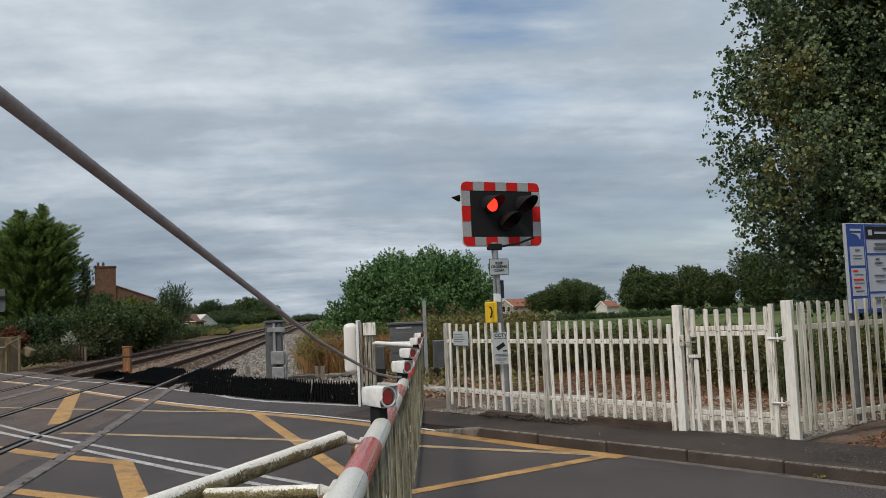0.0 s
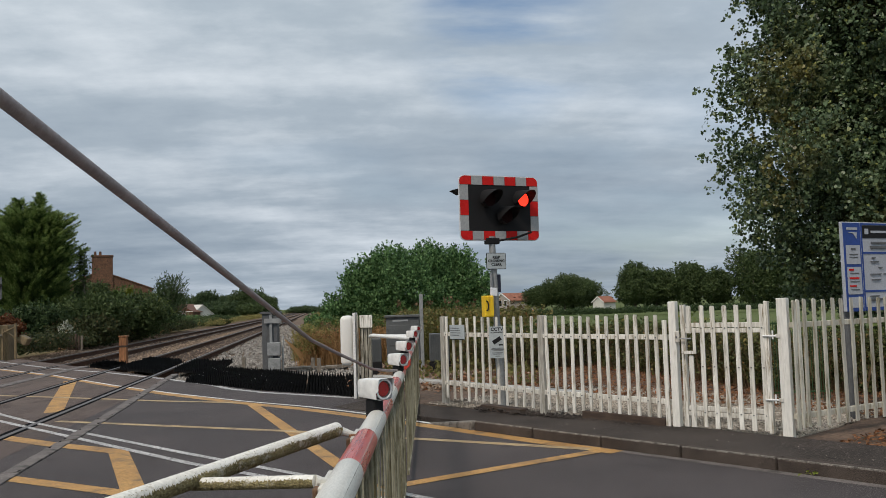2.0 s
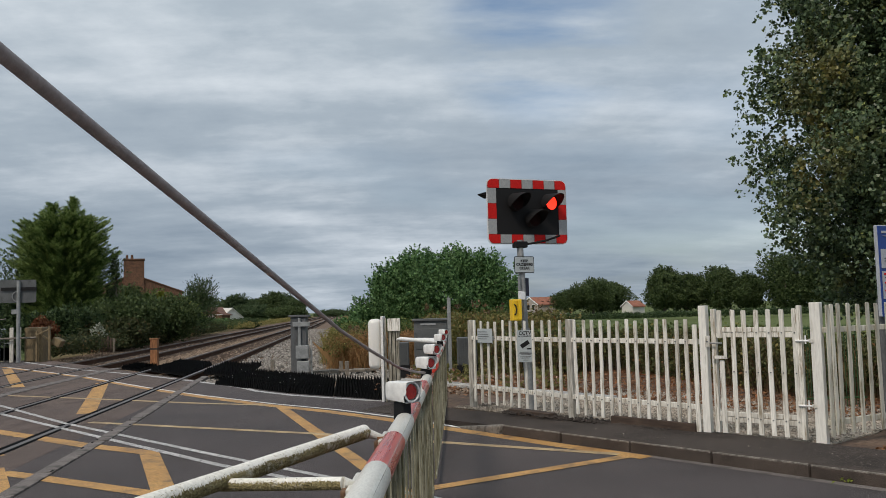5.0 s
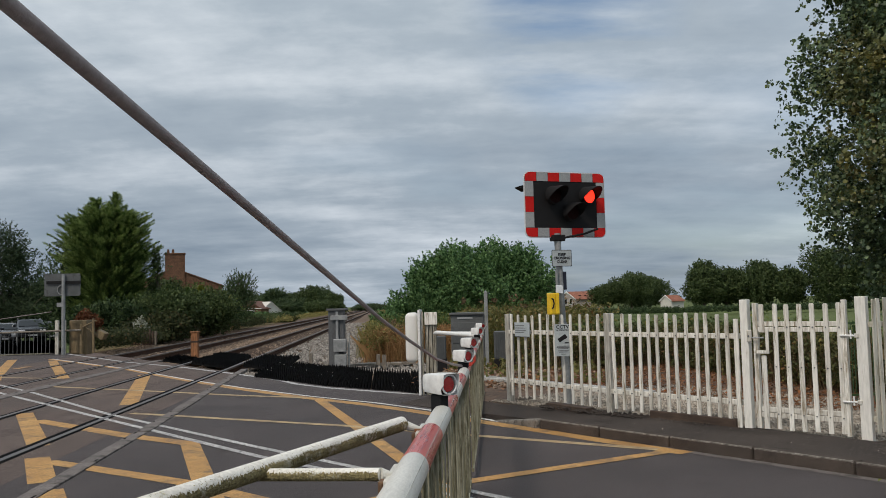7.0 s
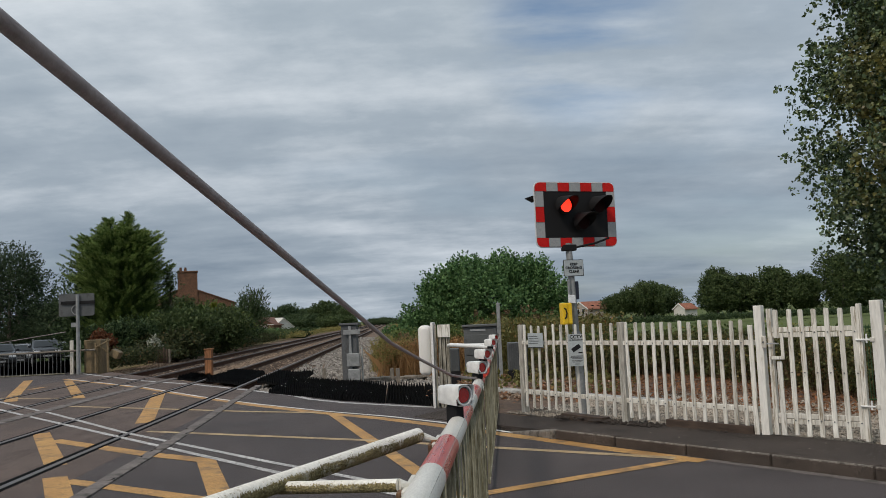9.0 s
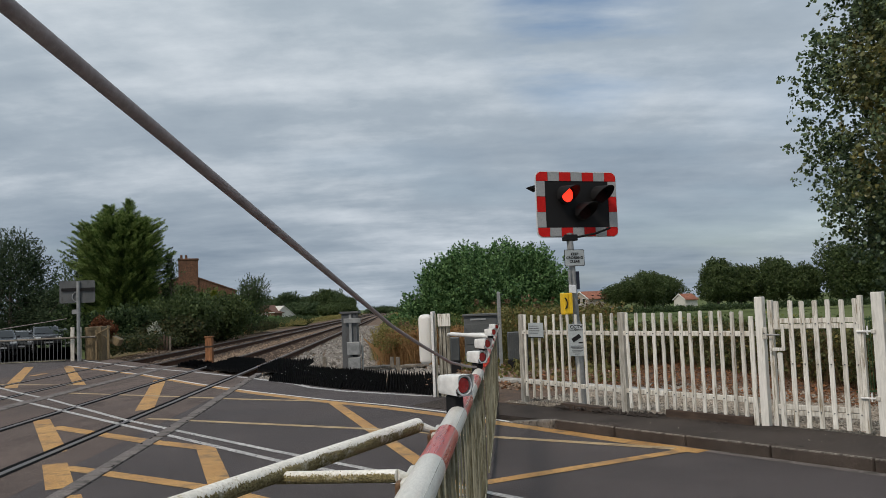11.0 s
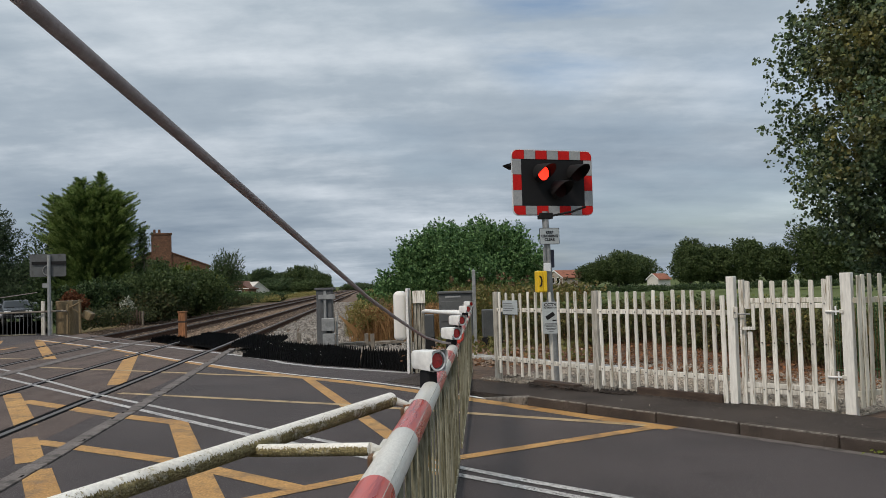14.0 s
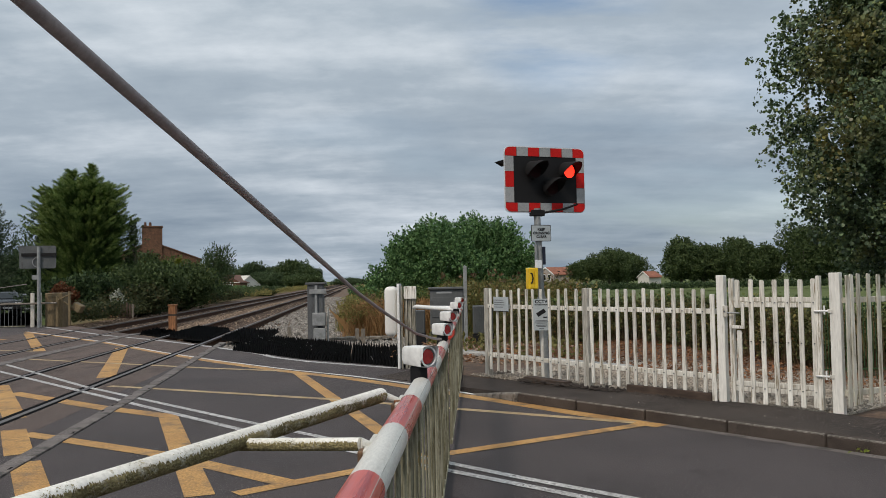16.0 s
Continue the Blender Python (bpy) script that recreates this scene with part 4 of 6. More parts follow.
gate = thing("picket_gate", "closed white picket gate with two rails", "gate", (*POSTS[2], 0.1), G_ANGLE)
g0, g1 = 0.10, math.hypot(POSTS[3][0] - POSTS[2][0], POSTS[3][1] - POSTS[2][1]) - 0.115
me = picket_mesh(1.17, 0.043)
bolt = finish("bolt", rodded((0, -0.062, 0), (0, -0.05, 0), 0.006, seg=6), DARKGREY)
for i in range(7):
    x = g0 + 0.085 + (g1 - g0 - 0.15) * i / 6
    if i == 0:
        part("picket", picket_mesh(0.69, 0.046), None, gate, m=pose(x, -0.045, 0.015))
        part("picket", picket_mesh(0.27, 0.046), None, gate, m=pose(x - 0.01, -0.045, 0.92))
    else:
        part("picket", me, None, gate, m=pose(x, -0.045, 0.015 + random.uniform(-0.008, 0.008), 0, random.uniform(-0.5, 0.5), 0))
        for z in (0.16, 0.60, 0.97):
            part("bolt", bolt, None, gate, m=pose(x, 0, z))
part("stile", boxed(g0 - 0.02, g0 + 0.025, -0.03, 0.02, 0.01, 1.2, 0.004), FENCEWHITE, gate)
part("stile", boxed(g1 - 0.045, g1 - 0.008, -0.05, 0.01, 0.0, 1.215, 0.004), FENCEWHITE, gate)
for z in (0.925, 0.12):
    part("rail", boxed(g0 + 0.03, g1 - 0.03, -0.035, 0.005, z, z + 0.045, 0.004), FENCEWHITE, gate)
    part("rail", boxed(g0 + 0.03, g1 - 0.03, -0.035, 0.005, z + 0.051, z + 0.096, 0.004), FENCEWHITE, gate)
part("latch_bar", boxed(g0 + 0.0, g0 + 0.14, -0.075, -0.06, 0.72, 0.75, 0.003), FENCEWHITE, gate)
part("latch_bar", boxed(g0 + 0.115, g0 + 0.145, -0.075, -0.06, 0.72, 0.97, 0.003), FENCEWHITE, gate)
part("latch", rodded((g0 - 0.02, -0.07, 0.87), (g0 + 0.10, -0.07, 0.87), 0.007, seg=8), GALV, gate)
for z in (0.31, 0.895):
    part("hinge", rodded((g1 - 0.06, -0.06, z), (g1 + 0.06, -0.06, z), 0.009, seg=8), WHITE, gate)
    part("hinge_pin", rodded((g1 + 0.03, -0.06, z - 0.03), (g1 + 0.03, -0.06, z + 0.05), 0.008, seg=8), WHITE, gate)

# the return fence beside the station entrance
RX, RY = POSTS[3][0] + 0.035, POSTS[3][1] - 0.05
R_ANGLE = 27.0
ob = thing("picket_fence", "white picket fence returning beside the station entrance", "fence", (RX, RY, 0.1), R_ANGLE, "white picket fences")
me = picket_mesh(1.17, 0.042, paint=FENCEOLD)
for i in range(24):
    x = 0.02 + (0.07 * i if i < 3 else 0.14 + 0.143 * (i - 2))
    part("picket", me, None, ob, m=pose(x, -0.03, 0.05 + random.uniform(-0.01, 0.01), 0, random.uniform(-0.8, 0.8), 0))
for z in (0.16, 0.99):
    part("rail", boxed(0.02, 3.3, -0.015, 0.03, z - 0.025, z + 0.025, 0.004), FENCEOLD, ob)

solid("timber_board", boxed(0, 1.05, -0.03, 0.06, 0, 0.1, 0.006), DARKWOOD, "dark old timber board under the fence", "timber", m=pose(2.06, 9.20, 0.08, 0, 0, run_angle(POSTS[1], POSTS[2])))
solid("timber_board", boxed(0, 0.75, -0.03, 0.1, 0, 0.07, 0.006), DARKWOOD, "short dark timber lying beside the fence", "timber", m=pose(1.10, 10.55, 0.06, 0, 0, run_angle(POSTS[0], POSTS[1])))

ob = thing("notice_plate", "small grey notice plate fixed to the fence", "sign", (*(0.845, 10.99), 0.915), run_angle(POSTS[0], POSTS[1]))
part("plate", boxed(-0.16, 0.16, -0.004, 0.004, 0, 0.19, 0.002), CLEARPLATE, ob)
part("rim", upright([(-0.16, 0), (0.16, 0), (0.16, 0.01), (-0.16, 0.01)], -0.007, -0.004), BLACK, ob)
for i in range(4):
    part("text_bar", boxed(-0.14, 0.05 + 0.02 * (i % 3), -0.007, -0.005, 0.145 - 0.03 * i, 0.153 - 0.03 * i), DARKGREY, ob)

# ---- road signal ----
sig = thing("road_signal", "flashing red level crossing road signal on a grey post", "traffic light", (1.313, 10.85, 0.08), 20.0)
part("post", rodded((0.085, 0, -0.1), (0.005, 0, 2.15), 0.042, seg=16), GALV, sig, smooth=True)
part("sleeve", rodded((0.085, 0, -0.1), (0.045, 0, 1.02), 0.054, seg=16), GALV, sig, smooth=True)
BW, BH, BZ, BX = 1.13, 0.825, 2.52, 0.14
board = part("backing_board", upright([(BX + x, BZ + z) for x, z in rounded(BW, BH, 0.07)], 0.0, 0.025), BLACK, sig)
part("white_edge", upright([(BX + x, BZ + z) for x, z in rounded(BW + 0.022, BH + 0.022, 0.08)], 0.004, 0.02), SIGNWHITE, board)
tiles = 7
for row in (0, 1):
    for i in range(tiles):
        w = BW / tiles
        x0, x1 = BX - BW / 2 + w * i, BX - BW / 2 + w * (i + 1)
        z0, z1 = (BZ + BH / 2 - 0.115, BZ + BH / 2) if row == 0 else (BZ - BH / 2, BZ - BH / 2 + 0.115)
        red = i % 2 == 0
        x0, x1, z0, z1 = x0 + 0.0025, x1 - 0.0025, z0 + 0.002, z1 - 0.002
        out = [(x0, z0), (x1, z0), (x1, z1), (x0, z1)]
        if i in (0, tiles - 1):
            cx = BX + (-1 if i == 0 else 1) * (BW / 2 - 0.07)
            sx, sz = (-1 if i == 0 else 1), (1 if row == 0 else -1)
            cz = BZ + sz * (BH / 2 - 0.07)
            arc = [(cx + sx * 0.07 * math.cos(radians(a)), cz + sz * 0.07 * math.sin(radians(a))) for a in range(0, 91, 18)]
            xi, zi, xo = (x1, z0 if row == 0 else z1, x0) if i == 0 else (x0, z0 if row == 0 else z1, x1)
            out = [(xi, zi), (xo, zi), *arc, (xi, BZ + sz * BH / 2)]
        part("border_tile", upright(out, -0.006, 0.0), SIGNRED if red else SIGNGREY, board)
for side in (-1, 1):
    for i in range(3):
        h = (BH - 0.23) / 3
        z0 = BZ - BH / 2 + 0.115 + h * i
        xa, xb = sorted((BX + side * BW / 2, BX + side * (BW / 2 - 0.115)))
        part("border_tile", upright([(xa, z0 + 0.002), (xb, z0 + 0.002), (xb, z0 + h - 0.002), (xa, z0 + h - 0.002)], -0.006, 0.0), SIGNGREY if i % 2 == 0 else SIGNRED, board)


LAMP_TURN = 15.0


def lamp_head(x, z):
    body = part("lamp", rodded((0, 0.0, 0), (0, -0.07, 0), 0.108, seg=28), HOOD, sig, smooth=True, m=pose(x, -0.03, z, 0, 0, LAMP_TURN))
    part("lens", rodded((0, -0.068, 0), (0, -0.076, 0), 0.098, seg=28), LENSDARK, body)
    bm = bmesh.new()
    n = 24
    rings = []
    for r in (0.122, 0.115):
        row = []
        for i in range(n + 1):
            a = radians(-22 + 224 * i / n)
            depth = -0.05 - 0.225 * max(0.0, math.sin(math.pi * i / n)) ** 0.95
            row.append((bm.verts.new((r * math.cos(a), -0.02, r * math.sin(a))), bm.verts.new((r * math.cos(a), depth, r * math.sin(a) - 0.02))))
        rings.append(row)
    for row in rings:
        for (a, b), (c, d) in zip(row, row[1:]):
            bm.faces.new((a, b, d, c))
    for i in range(n):
        bm.faces.new((rings[0][i][1], rings[0][i + 1][1], rings[1][i + 1][1], rings[1][i][1]))
    bmesh.ops.recalc_face_normals(bm, faces=bm.faces)
    part("hood", bm, HOOD, body, smooth=True)
    return body


LAMP_L, LAMP_R, LAMP_Z = BX - 0.21, BX + 0.27, BZ + 0.11
HEAD_L, HEAD_R = lamp_head(LAMP_L, LAMP_Z), lamp_head(LAMP_R, LAMP_Z)
lamp_head(BX + 0.03, BZ - 0.10)


def lit_bulb(head):
    """The bulb and reflector of a lamp, which comes up to the lens when it burns and goes back into the body when it is out."""
    ob = part("lit_bulb", rodded((0, 0, 0), (0, -0.003, 0), 0.092, seg=28), LIT, head, "bright red glowing lamp disc")
    ob.matrix_basis = pose(0, -0.03, 0)
    return ob


BULB_L, BULB_R = lit_bulb(HEAD_L), lit_bulb(HEAD_R)
part("bracket", boxed(-0.08, 0.1, -0.05, 0.05, 2.05, 2.13, 0.01), BLACK, sig)
part("side_arm", tube(bmesh.new(), [(0.08, -0.03, 2.09), (0.35, -0.1, 2.14), (0.52, -0.14, 2.2)], 0.014, 8), BLACK, sig)
bm = upright([(-0.50, BZ + 0.225), (-0.485, BZ + 0.235), (-0.40, BZ + 0.255), (-0.40, BZ + 0.175)], 0.03, 0.16)
part("rear_hood", bm, HOOD, sig)

plate = part("instruction_plate", upright([(0.03 + x, 1.83 + z) for x, z in rounded(0.28, 0.21, 0.015)], -0.062, -0.058), BLACK, sig, "grey plate that reads keep crossing clear")
part("plate_face", upright([(0.03 + x, 1.83 + z) for x, z in rounded(0.265, 0.195, 0.012)], -0.065, -0.062), CLEARPLATE, plate)
lettering("KEEP\nCROSSING\nCLEAR", 0.046, BLACK, plate, 0.03, 1.83, -0.067)
part("junction_box", boxed(0.06, 0.105, -0.03, 0.04, 1.43, 1.66, 0.006), NAVY, sig)
part("small_plate", boxed(-0.05, 0.05, -0.012, 0.0, 0, 0.105, 0.004), SIGNWHITE, sig, "small tilted pale plate", m=pose(-0.03, -0.075, 1.385, -10, 7, 0))
part("junction_box", boxed(-0.055, -0.03, -0.06, -0.03, 1.5, 1.68, 0.004), GALV, sig)

ph = thing("telephone_box", "yellow crossing telephone box fixed to the signal post", "telephone", (1.22, 10.76, 1.20), 14.0)
part("case", boxed(-0.062, 0.062, -0.09, 0.04, 0, 0.27, 0.012), PHONE, ph)
part("door", boxed(0.008, 0.056, -0.1, -0.09, 0.012, 0.258, 0.006), PHONE, ph)
part("face_plate", boxed(-0.056, 0.0, -0.098, -0.09, 0.012, 0.258, 0.004), PHONE, ph)
bm = tube(bmesh.new(), [(-0.046, -0.102, 0.205), (-0.026, -0.102, 0.19), (-0.016, -0.102, 0.14), (-0.026, -0.102, 0.09), (-0.046, -0.102, 0.075)], 0.009, 8)
part("handset_symbol", bm, BLACK, ph)

cc = thing("cctv_sign", "grey camera warning sign fixed to the white fence", "sign", (1.272, 10.25, 0.70), -4.0)
part("plate", upright([(x, 0.20 + z) for x, z in rounded(0.195, 0.38, 0.01)], -0.005, 0.0), CLEARPLATE, cc)
lettering("CCTV", 0.054, BLACK, cc, 0, 0.355, -0.006)
lettering("IN OPERATION", 0.0215, BLACK, cc, 0, 0.318, -0.006)
part("camera_symbol", box(boxed(-0.06, 0.05, -0.008, -0.005, -0.025, 0.025, m=pose(0, 0, 0.225, 0, -32, 0)), 0.02, 0.07, -0.008, -0.005, 0.16, 0.175), BLACK, cc)
for i, (w, z) in enumerate(((0.14, 0.125), (0.15, 0.11), (0.12, 0.095), (0.13, 0.07), (0.1, 0.055), (0.06, 0.03))):
    part("text_bar", boxed(-w / 2, w / 2, -0.008, -0.005, z, z + 0.007), DARKGREY, cc)

# ---- barriers ----
def boom_lamp(parent, y, z, turn=-45):
    """A hooded boom lamp that shows a red lens towards the road."""
    b = part("lamp", boxed(-0.044, 0.02, -0.026, 0.026, -0.02, 0.064, 0.01), BLACK, parent, "white hooded boom lamp with a red lens", m=pose(0, y, z, 0, 0, turn))
    bm = bmesh.new()
    rings = []
    for x, r, zc, lift in ((-0.085, 0.030, 0.108, 0), (-0.07, 0.039, 0.107, 0), (0.03, 0.043, 0.105, 0), (0.055, 0.045, 0.105, 0.012)):
        ring = []
        for i in range(24):
            a = 2 * math.pi * i / 24
            c, s = (max(-1.0, min(1.0, 1.3 * q)) for q in (math.cos(a), math.sin(a)))
            if s > -0.3:
                ring.append(bm.verts.new((x + lift, r * c, zc + r * s)))
            else:
                ring.append(bm.verts.new((x - 0.3 * lift, r * c, zc + r * s)))
        rings.append(ring)
    for p, q in zip(rings, rings[1:]):
        for i in range(24):
            bm.faces.new((p[i], p[(i + 1) % 24], q[(i + 1) % 24], q[i]))
    bm.faces.new(rings[0])
    bmesh.ops.recalc_face_normals(bm, faces=bm.faces)
    part("hood", bm, WHITE, b, smooth=True)
    part("lens", rodded((0.034, 0, 0.105), (0.048, 0, 0.105), 0.036, 0.03, seg=20), LENSRED, b, smooth=True)
    bm = bmesh.new()
    for i in range(20):
        a, c = 2 * math.pi * i / 20, 2 * math.pi * (i + 1) / 20
        rod(bm, (0.052, 0.040 * math.cos(a), 0.105 + 0.040 * math.sin(a)), (0.052, 0.040 * math.cos(c), 0.105 + 0.040 * math.sin(c)), 0.0045, seg=6)
    part("rim", bm, WHITE, b)


def skirt(parent, y0, y1, step, top, bottom, x=0.03):
    sk = part("skirt", boxed(x - 0.006, x + 0.012, y0, y1, bottom, bottom + 0.03), SLAT, parent, "hanging skirt of thin dirty white slats")
    box_me = finish("slat", rodded((0, 0, bottom), (0, 0, top), 0.0048, seg=8), SLAT)
    n = int((y1 - y0) / step)
    for i in range(n + 1):
        part("slat", box_me, None, sk, m=pose(x + 0.006 * (i % 2), y0 + (y1 - y0) * i / n, 0, 0, 0, random.uniform(-25, 25)))
    return sk


BZ0 = 0.912
B_TURN = -2.70
near = thing("crossing_barrier", "lowered red and white crossing barrier with a hanging skirt", "barrier", (-0.238, 0.0, 0), B_TURN, "crossing barriers")


def boom_z(y):
    """The boom droops a little towards its tip."""
    return BZ0 - 0.009 * (y - 2.0)


edges = [-0.25, 1.16, 1.78, 2.40, 3.02, 3.64, 4.26, 4.88, 5.5, 6.12, 6.5]
for i, (a, b) in enumerate(zip(edges, edges[1:])):
    r0, r1 = (0.0435 - 0.0012 * (q - 1.5) for q in (a, b))
    part("boom_band", rodded((0, a, boom_z(a)), (0, b, boom_z(b)), r0, r1, 24, cap=(i in (0, 9))), REDPAINT if i % 2 else BOOMWHITE, near, smooth=True)
part("tape_edge", rodded((0.0345, -0.1, boom_z(-0.1) + 0.0285), (0.0295, 6.4, boom_z(6.4) + 0.0235), 0.0009, seg=6), POSTGREY, near, "dirty edge of the wrapped reflective tape")
part("side_rail", rodded((0.024, -0.1, boom_z(-0.1) - 0.034), (0.02, 6.4, boom_z(6.4) - 0.032), 0.009, seg=8), SLAT, near)
part("end_cap", rodded((0.02, 6.5, boom_z(6.5) + 0.075), (0.03, 6.52, boom_z(6.5) + 0.075), 0.055, seg=20), REDPAINT, near, "red reflective end disc")
boom_lamp(near, 3.62, boom_z(3.62) + 0.023)
boom_lamp(near, 6.1, boom_z(6.1) + 0.011)
skirt(near, 0.9, 6.3, 0.105, 0.87, 0.05, 0.016)
skirt(near, 0.94, 6.3, 0.105, 0.87, 0.05, -0.012)


def L_near(x, y, z):
    """World to the barrier's own space."""
    v = near.matrix_basis.inverted() @ Vector((x, y, z))
    return tuple(v)


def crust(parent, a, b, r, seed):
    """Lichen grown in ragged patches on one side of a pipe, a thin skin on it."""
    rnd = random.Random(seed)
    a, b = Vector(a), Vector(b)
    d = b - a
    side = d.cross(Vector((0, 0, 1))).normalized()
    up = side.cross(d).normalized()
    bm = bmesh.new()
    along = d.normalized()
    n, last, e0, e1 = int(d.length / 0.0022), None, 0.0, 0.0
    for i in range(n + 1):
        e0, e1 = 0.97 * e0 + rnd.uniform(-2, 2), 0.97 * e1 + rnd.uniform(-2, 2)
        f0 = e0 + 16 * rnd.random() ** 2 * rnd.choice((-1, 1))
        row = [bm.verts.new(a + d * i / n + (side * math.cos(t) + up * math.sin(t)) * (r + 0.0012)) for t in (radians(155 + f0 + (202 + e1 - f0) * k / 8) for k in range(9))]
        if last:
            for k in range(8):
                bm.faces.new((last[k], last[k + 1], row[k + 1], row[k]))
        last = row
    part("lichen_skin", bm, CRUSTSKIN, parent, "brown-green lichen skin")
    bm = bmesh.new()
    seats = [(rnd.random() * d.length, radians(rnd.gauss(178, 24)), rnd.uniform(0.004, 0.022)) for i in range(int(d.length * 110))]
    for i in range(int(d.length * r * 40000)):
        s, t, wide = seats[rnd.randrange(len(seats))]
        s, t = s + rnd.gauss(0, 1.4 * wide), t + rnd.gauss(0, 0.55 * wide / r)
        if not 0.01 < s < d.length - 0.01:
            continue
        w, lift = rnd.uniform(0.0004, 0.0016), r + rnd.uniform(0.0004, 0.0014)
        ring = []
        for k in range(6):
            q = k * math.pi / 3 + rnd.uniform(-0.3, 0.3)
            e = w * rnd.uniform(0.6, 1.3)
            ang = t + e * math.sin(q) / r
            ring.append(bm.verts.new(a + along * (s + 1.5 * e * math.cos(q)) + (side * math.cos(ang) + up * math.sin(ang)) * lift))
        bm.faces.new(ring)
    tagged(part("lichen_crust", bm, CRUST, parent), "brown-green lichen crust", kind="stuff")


brace = part("brace", rodded(L_near(-0.2, 3.05, 0.94), L_near(-1.491, 0.2, 0.8913), 0.0255, seg=40), LICHEN, near, "lichen-stained white brace pipe", smooth=True)
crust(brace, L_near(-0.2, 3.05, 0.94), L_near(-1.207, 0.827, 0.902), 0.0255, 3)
brace = part("brace", rodded(L_near(-0.2, 2.2, 0.93), L_near(-0.536, 2.318, 0.913), 0.0165, seg=20), LICHEN, near, "thin lichen-stained white brace pipe", smooth=True)
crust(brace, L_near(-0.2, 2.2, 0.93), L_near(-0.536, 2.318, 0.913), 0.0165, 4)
for end, y in (((-0.2, 3.05, 0.938), 3.06), ((-0.2, 2.2, 0.928), 2.215)):
    strap = part("strap", rodded(L_near(*end), (-0.035, y, boom_z(y) + 0.012), 0.019, 0.009, seg=12), BOOMWHITE, near, "painted steel strap")
    part("clamp", boxed(-0.052, -0.036, y - 0.075, y + 0.15, boom_z(y) - 0.016, boom_z(y) + 0.016, 0.004), BOOMWHITE, near)
    part("packing_block", boxed(-0.066, -0.051, y - 0.07, y - 0.03, boom_z(y) - 0.026, boom_z(y) + 0.012, 0.004), BLOCK, near, "rust-brown packing block")
part("bolt", rodded((-0.05, 2.25, BZ0 - 0.03), (-0.05, 2.25, BZ0 + 0.0), 0.022, seg=6), WOOD, near)
part("bolt", rodded((-0.045, 3.04, BZ0 - 0.02), (-0.045, 3.04, BZ0 + 0.01), 0.016, seg=6), WOOD, near)
CABLE_PTS = [(-0.394, 0.040, 1.703), (-0.384, 0.850, 1.616), (-0.348, 3.900, 1.289), (-0.255, 4.500, 1.169), (-0.127, 5.300, 1.017), (-0.025, 5.800, 0.949), (0.063, 6.200, 0.907)]
STAY = part("stay_cable", tube(bmesh.new(), [L_near(*p) for p in CABLE_PTS], 0.0084, 12), CABLE, near, "taut grey stay cable", smooth=True)
part("cable_clamp", boxed(-0.02, 0.03, 6.15, 6.3, boom_z(6.2) + 0.03, boom_z(6.2) + 0.06, 0.004), BLACK, near)
part("machine", boxed(-1.16, -0.16, -0.62, 0.12, 0.12, 1.12, 0.05), COVER, near, "white barrier machine housing")
part("plinth", boxed(-1.2, -0.12, -0.66, 0.16, 0.0, 0.13, 0.01), CONCRETE, near)
part("pivot_shaft", rodded((-1.32, -0.1, 0.9), (-0.03, -0.1, boom_z(-0.1)), 0.04, seg=16), GALV, near, smooth=True)
part("brace_arm", boxed(-1.34, -1.22, -0.2, 0.28, 0.84, 0.95, 0.01), WHITE, near)
part("mast", rodded((-0.158, 0.03, 1.1), (-0.158, 0.03, 1.75), 0.026), WHITE, near)
part("mast_bracket", boxed(-0.3, -0.11, -0.05, 0.08, 1.1, 1.16, 0.008), WHITE, near)

far = thing("crossing_barrier", "lowered far barrier with white machine housing and skirt", "barrier", (-0.23, 0.0, 0), B_TURN, "crossing barriers")
fe = [6.62, 7.3, 7.92, 8.54, 9.16, 9.78, 10.4, 11.02, 11.64, 12.26, 12.9]
for i, (a, b) in enumerate(zip(fe, fe[1:])):
    part("boom_band", rodded((0, a, 0.90), (0, b, 0.90), 0.036, seg=18, cap=(i in (0, 9))), BOOMWHITE if i % 2 else REDPAINT, far, smooth=True)
for y in (7.3, 10.3, 12.7):
    boom_lamp(far, y, 0.925)
skirt(far, 6.75, 12.7, 0.12, 0.88, 0.05, 0.014)
part("brace", tube(bmesh.new(), [(0, 10.9, BZ0 + 0.04), (-0.62, 12.3, 0.96), (-0.70, 12.9, 0.93)], 0.028, 12), WHITE, far, smooth=True)
part("brace", tube(bmesh.new(), [(0, 12.2, BZ0 + 0.03), (-0.62, 12.45, 0.95)], 0.02, 12), WHITE, far, smooth=True)
bm = boxed(-1.165, -0.975, 12.95, 13.35, 0.49, 1.25)
bmesh.ops.bevel(bm, geom=bm.edges[:], offset=0.075, segments=5, profile=0.5, affect="EDGES")
part("machine", bm, COVER, far, "rounded white barrier machine cover", smooth=True)
part("side_frame", boxed(-0.965, -0.925, 12.9, 13.3, 0.0, 1.29, 0.008), WHITE, far)
for x in (-0.86, -0.80, -0.74):
    part("side_frame", boxed(x, x + 0.05, 12.95, 13.1, 0.0, 1.25, 0.008), MOSSPOST, far, "weathered grey post with dark lichen streaks")
part("side_frame", boxed(-0.905, -0.88, 12.9, 12.94, 0.0, 1.26, 0.004), MOSSPOST, far)
part("mount", boxed(-0.99, -0.95, 13.1, 13.3, 0.0, 0.60, 0.006), BLACK, far)
part("head_plate", boxed(-0.86, -0.67, 12.92, 12.96, 1.06, 1.25, 0.006), FENCEWHITE, far)

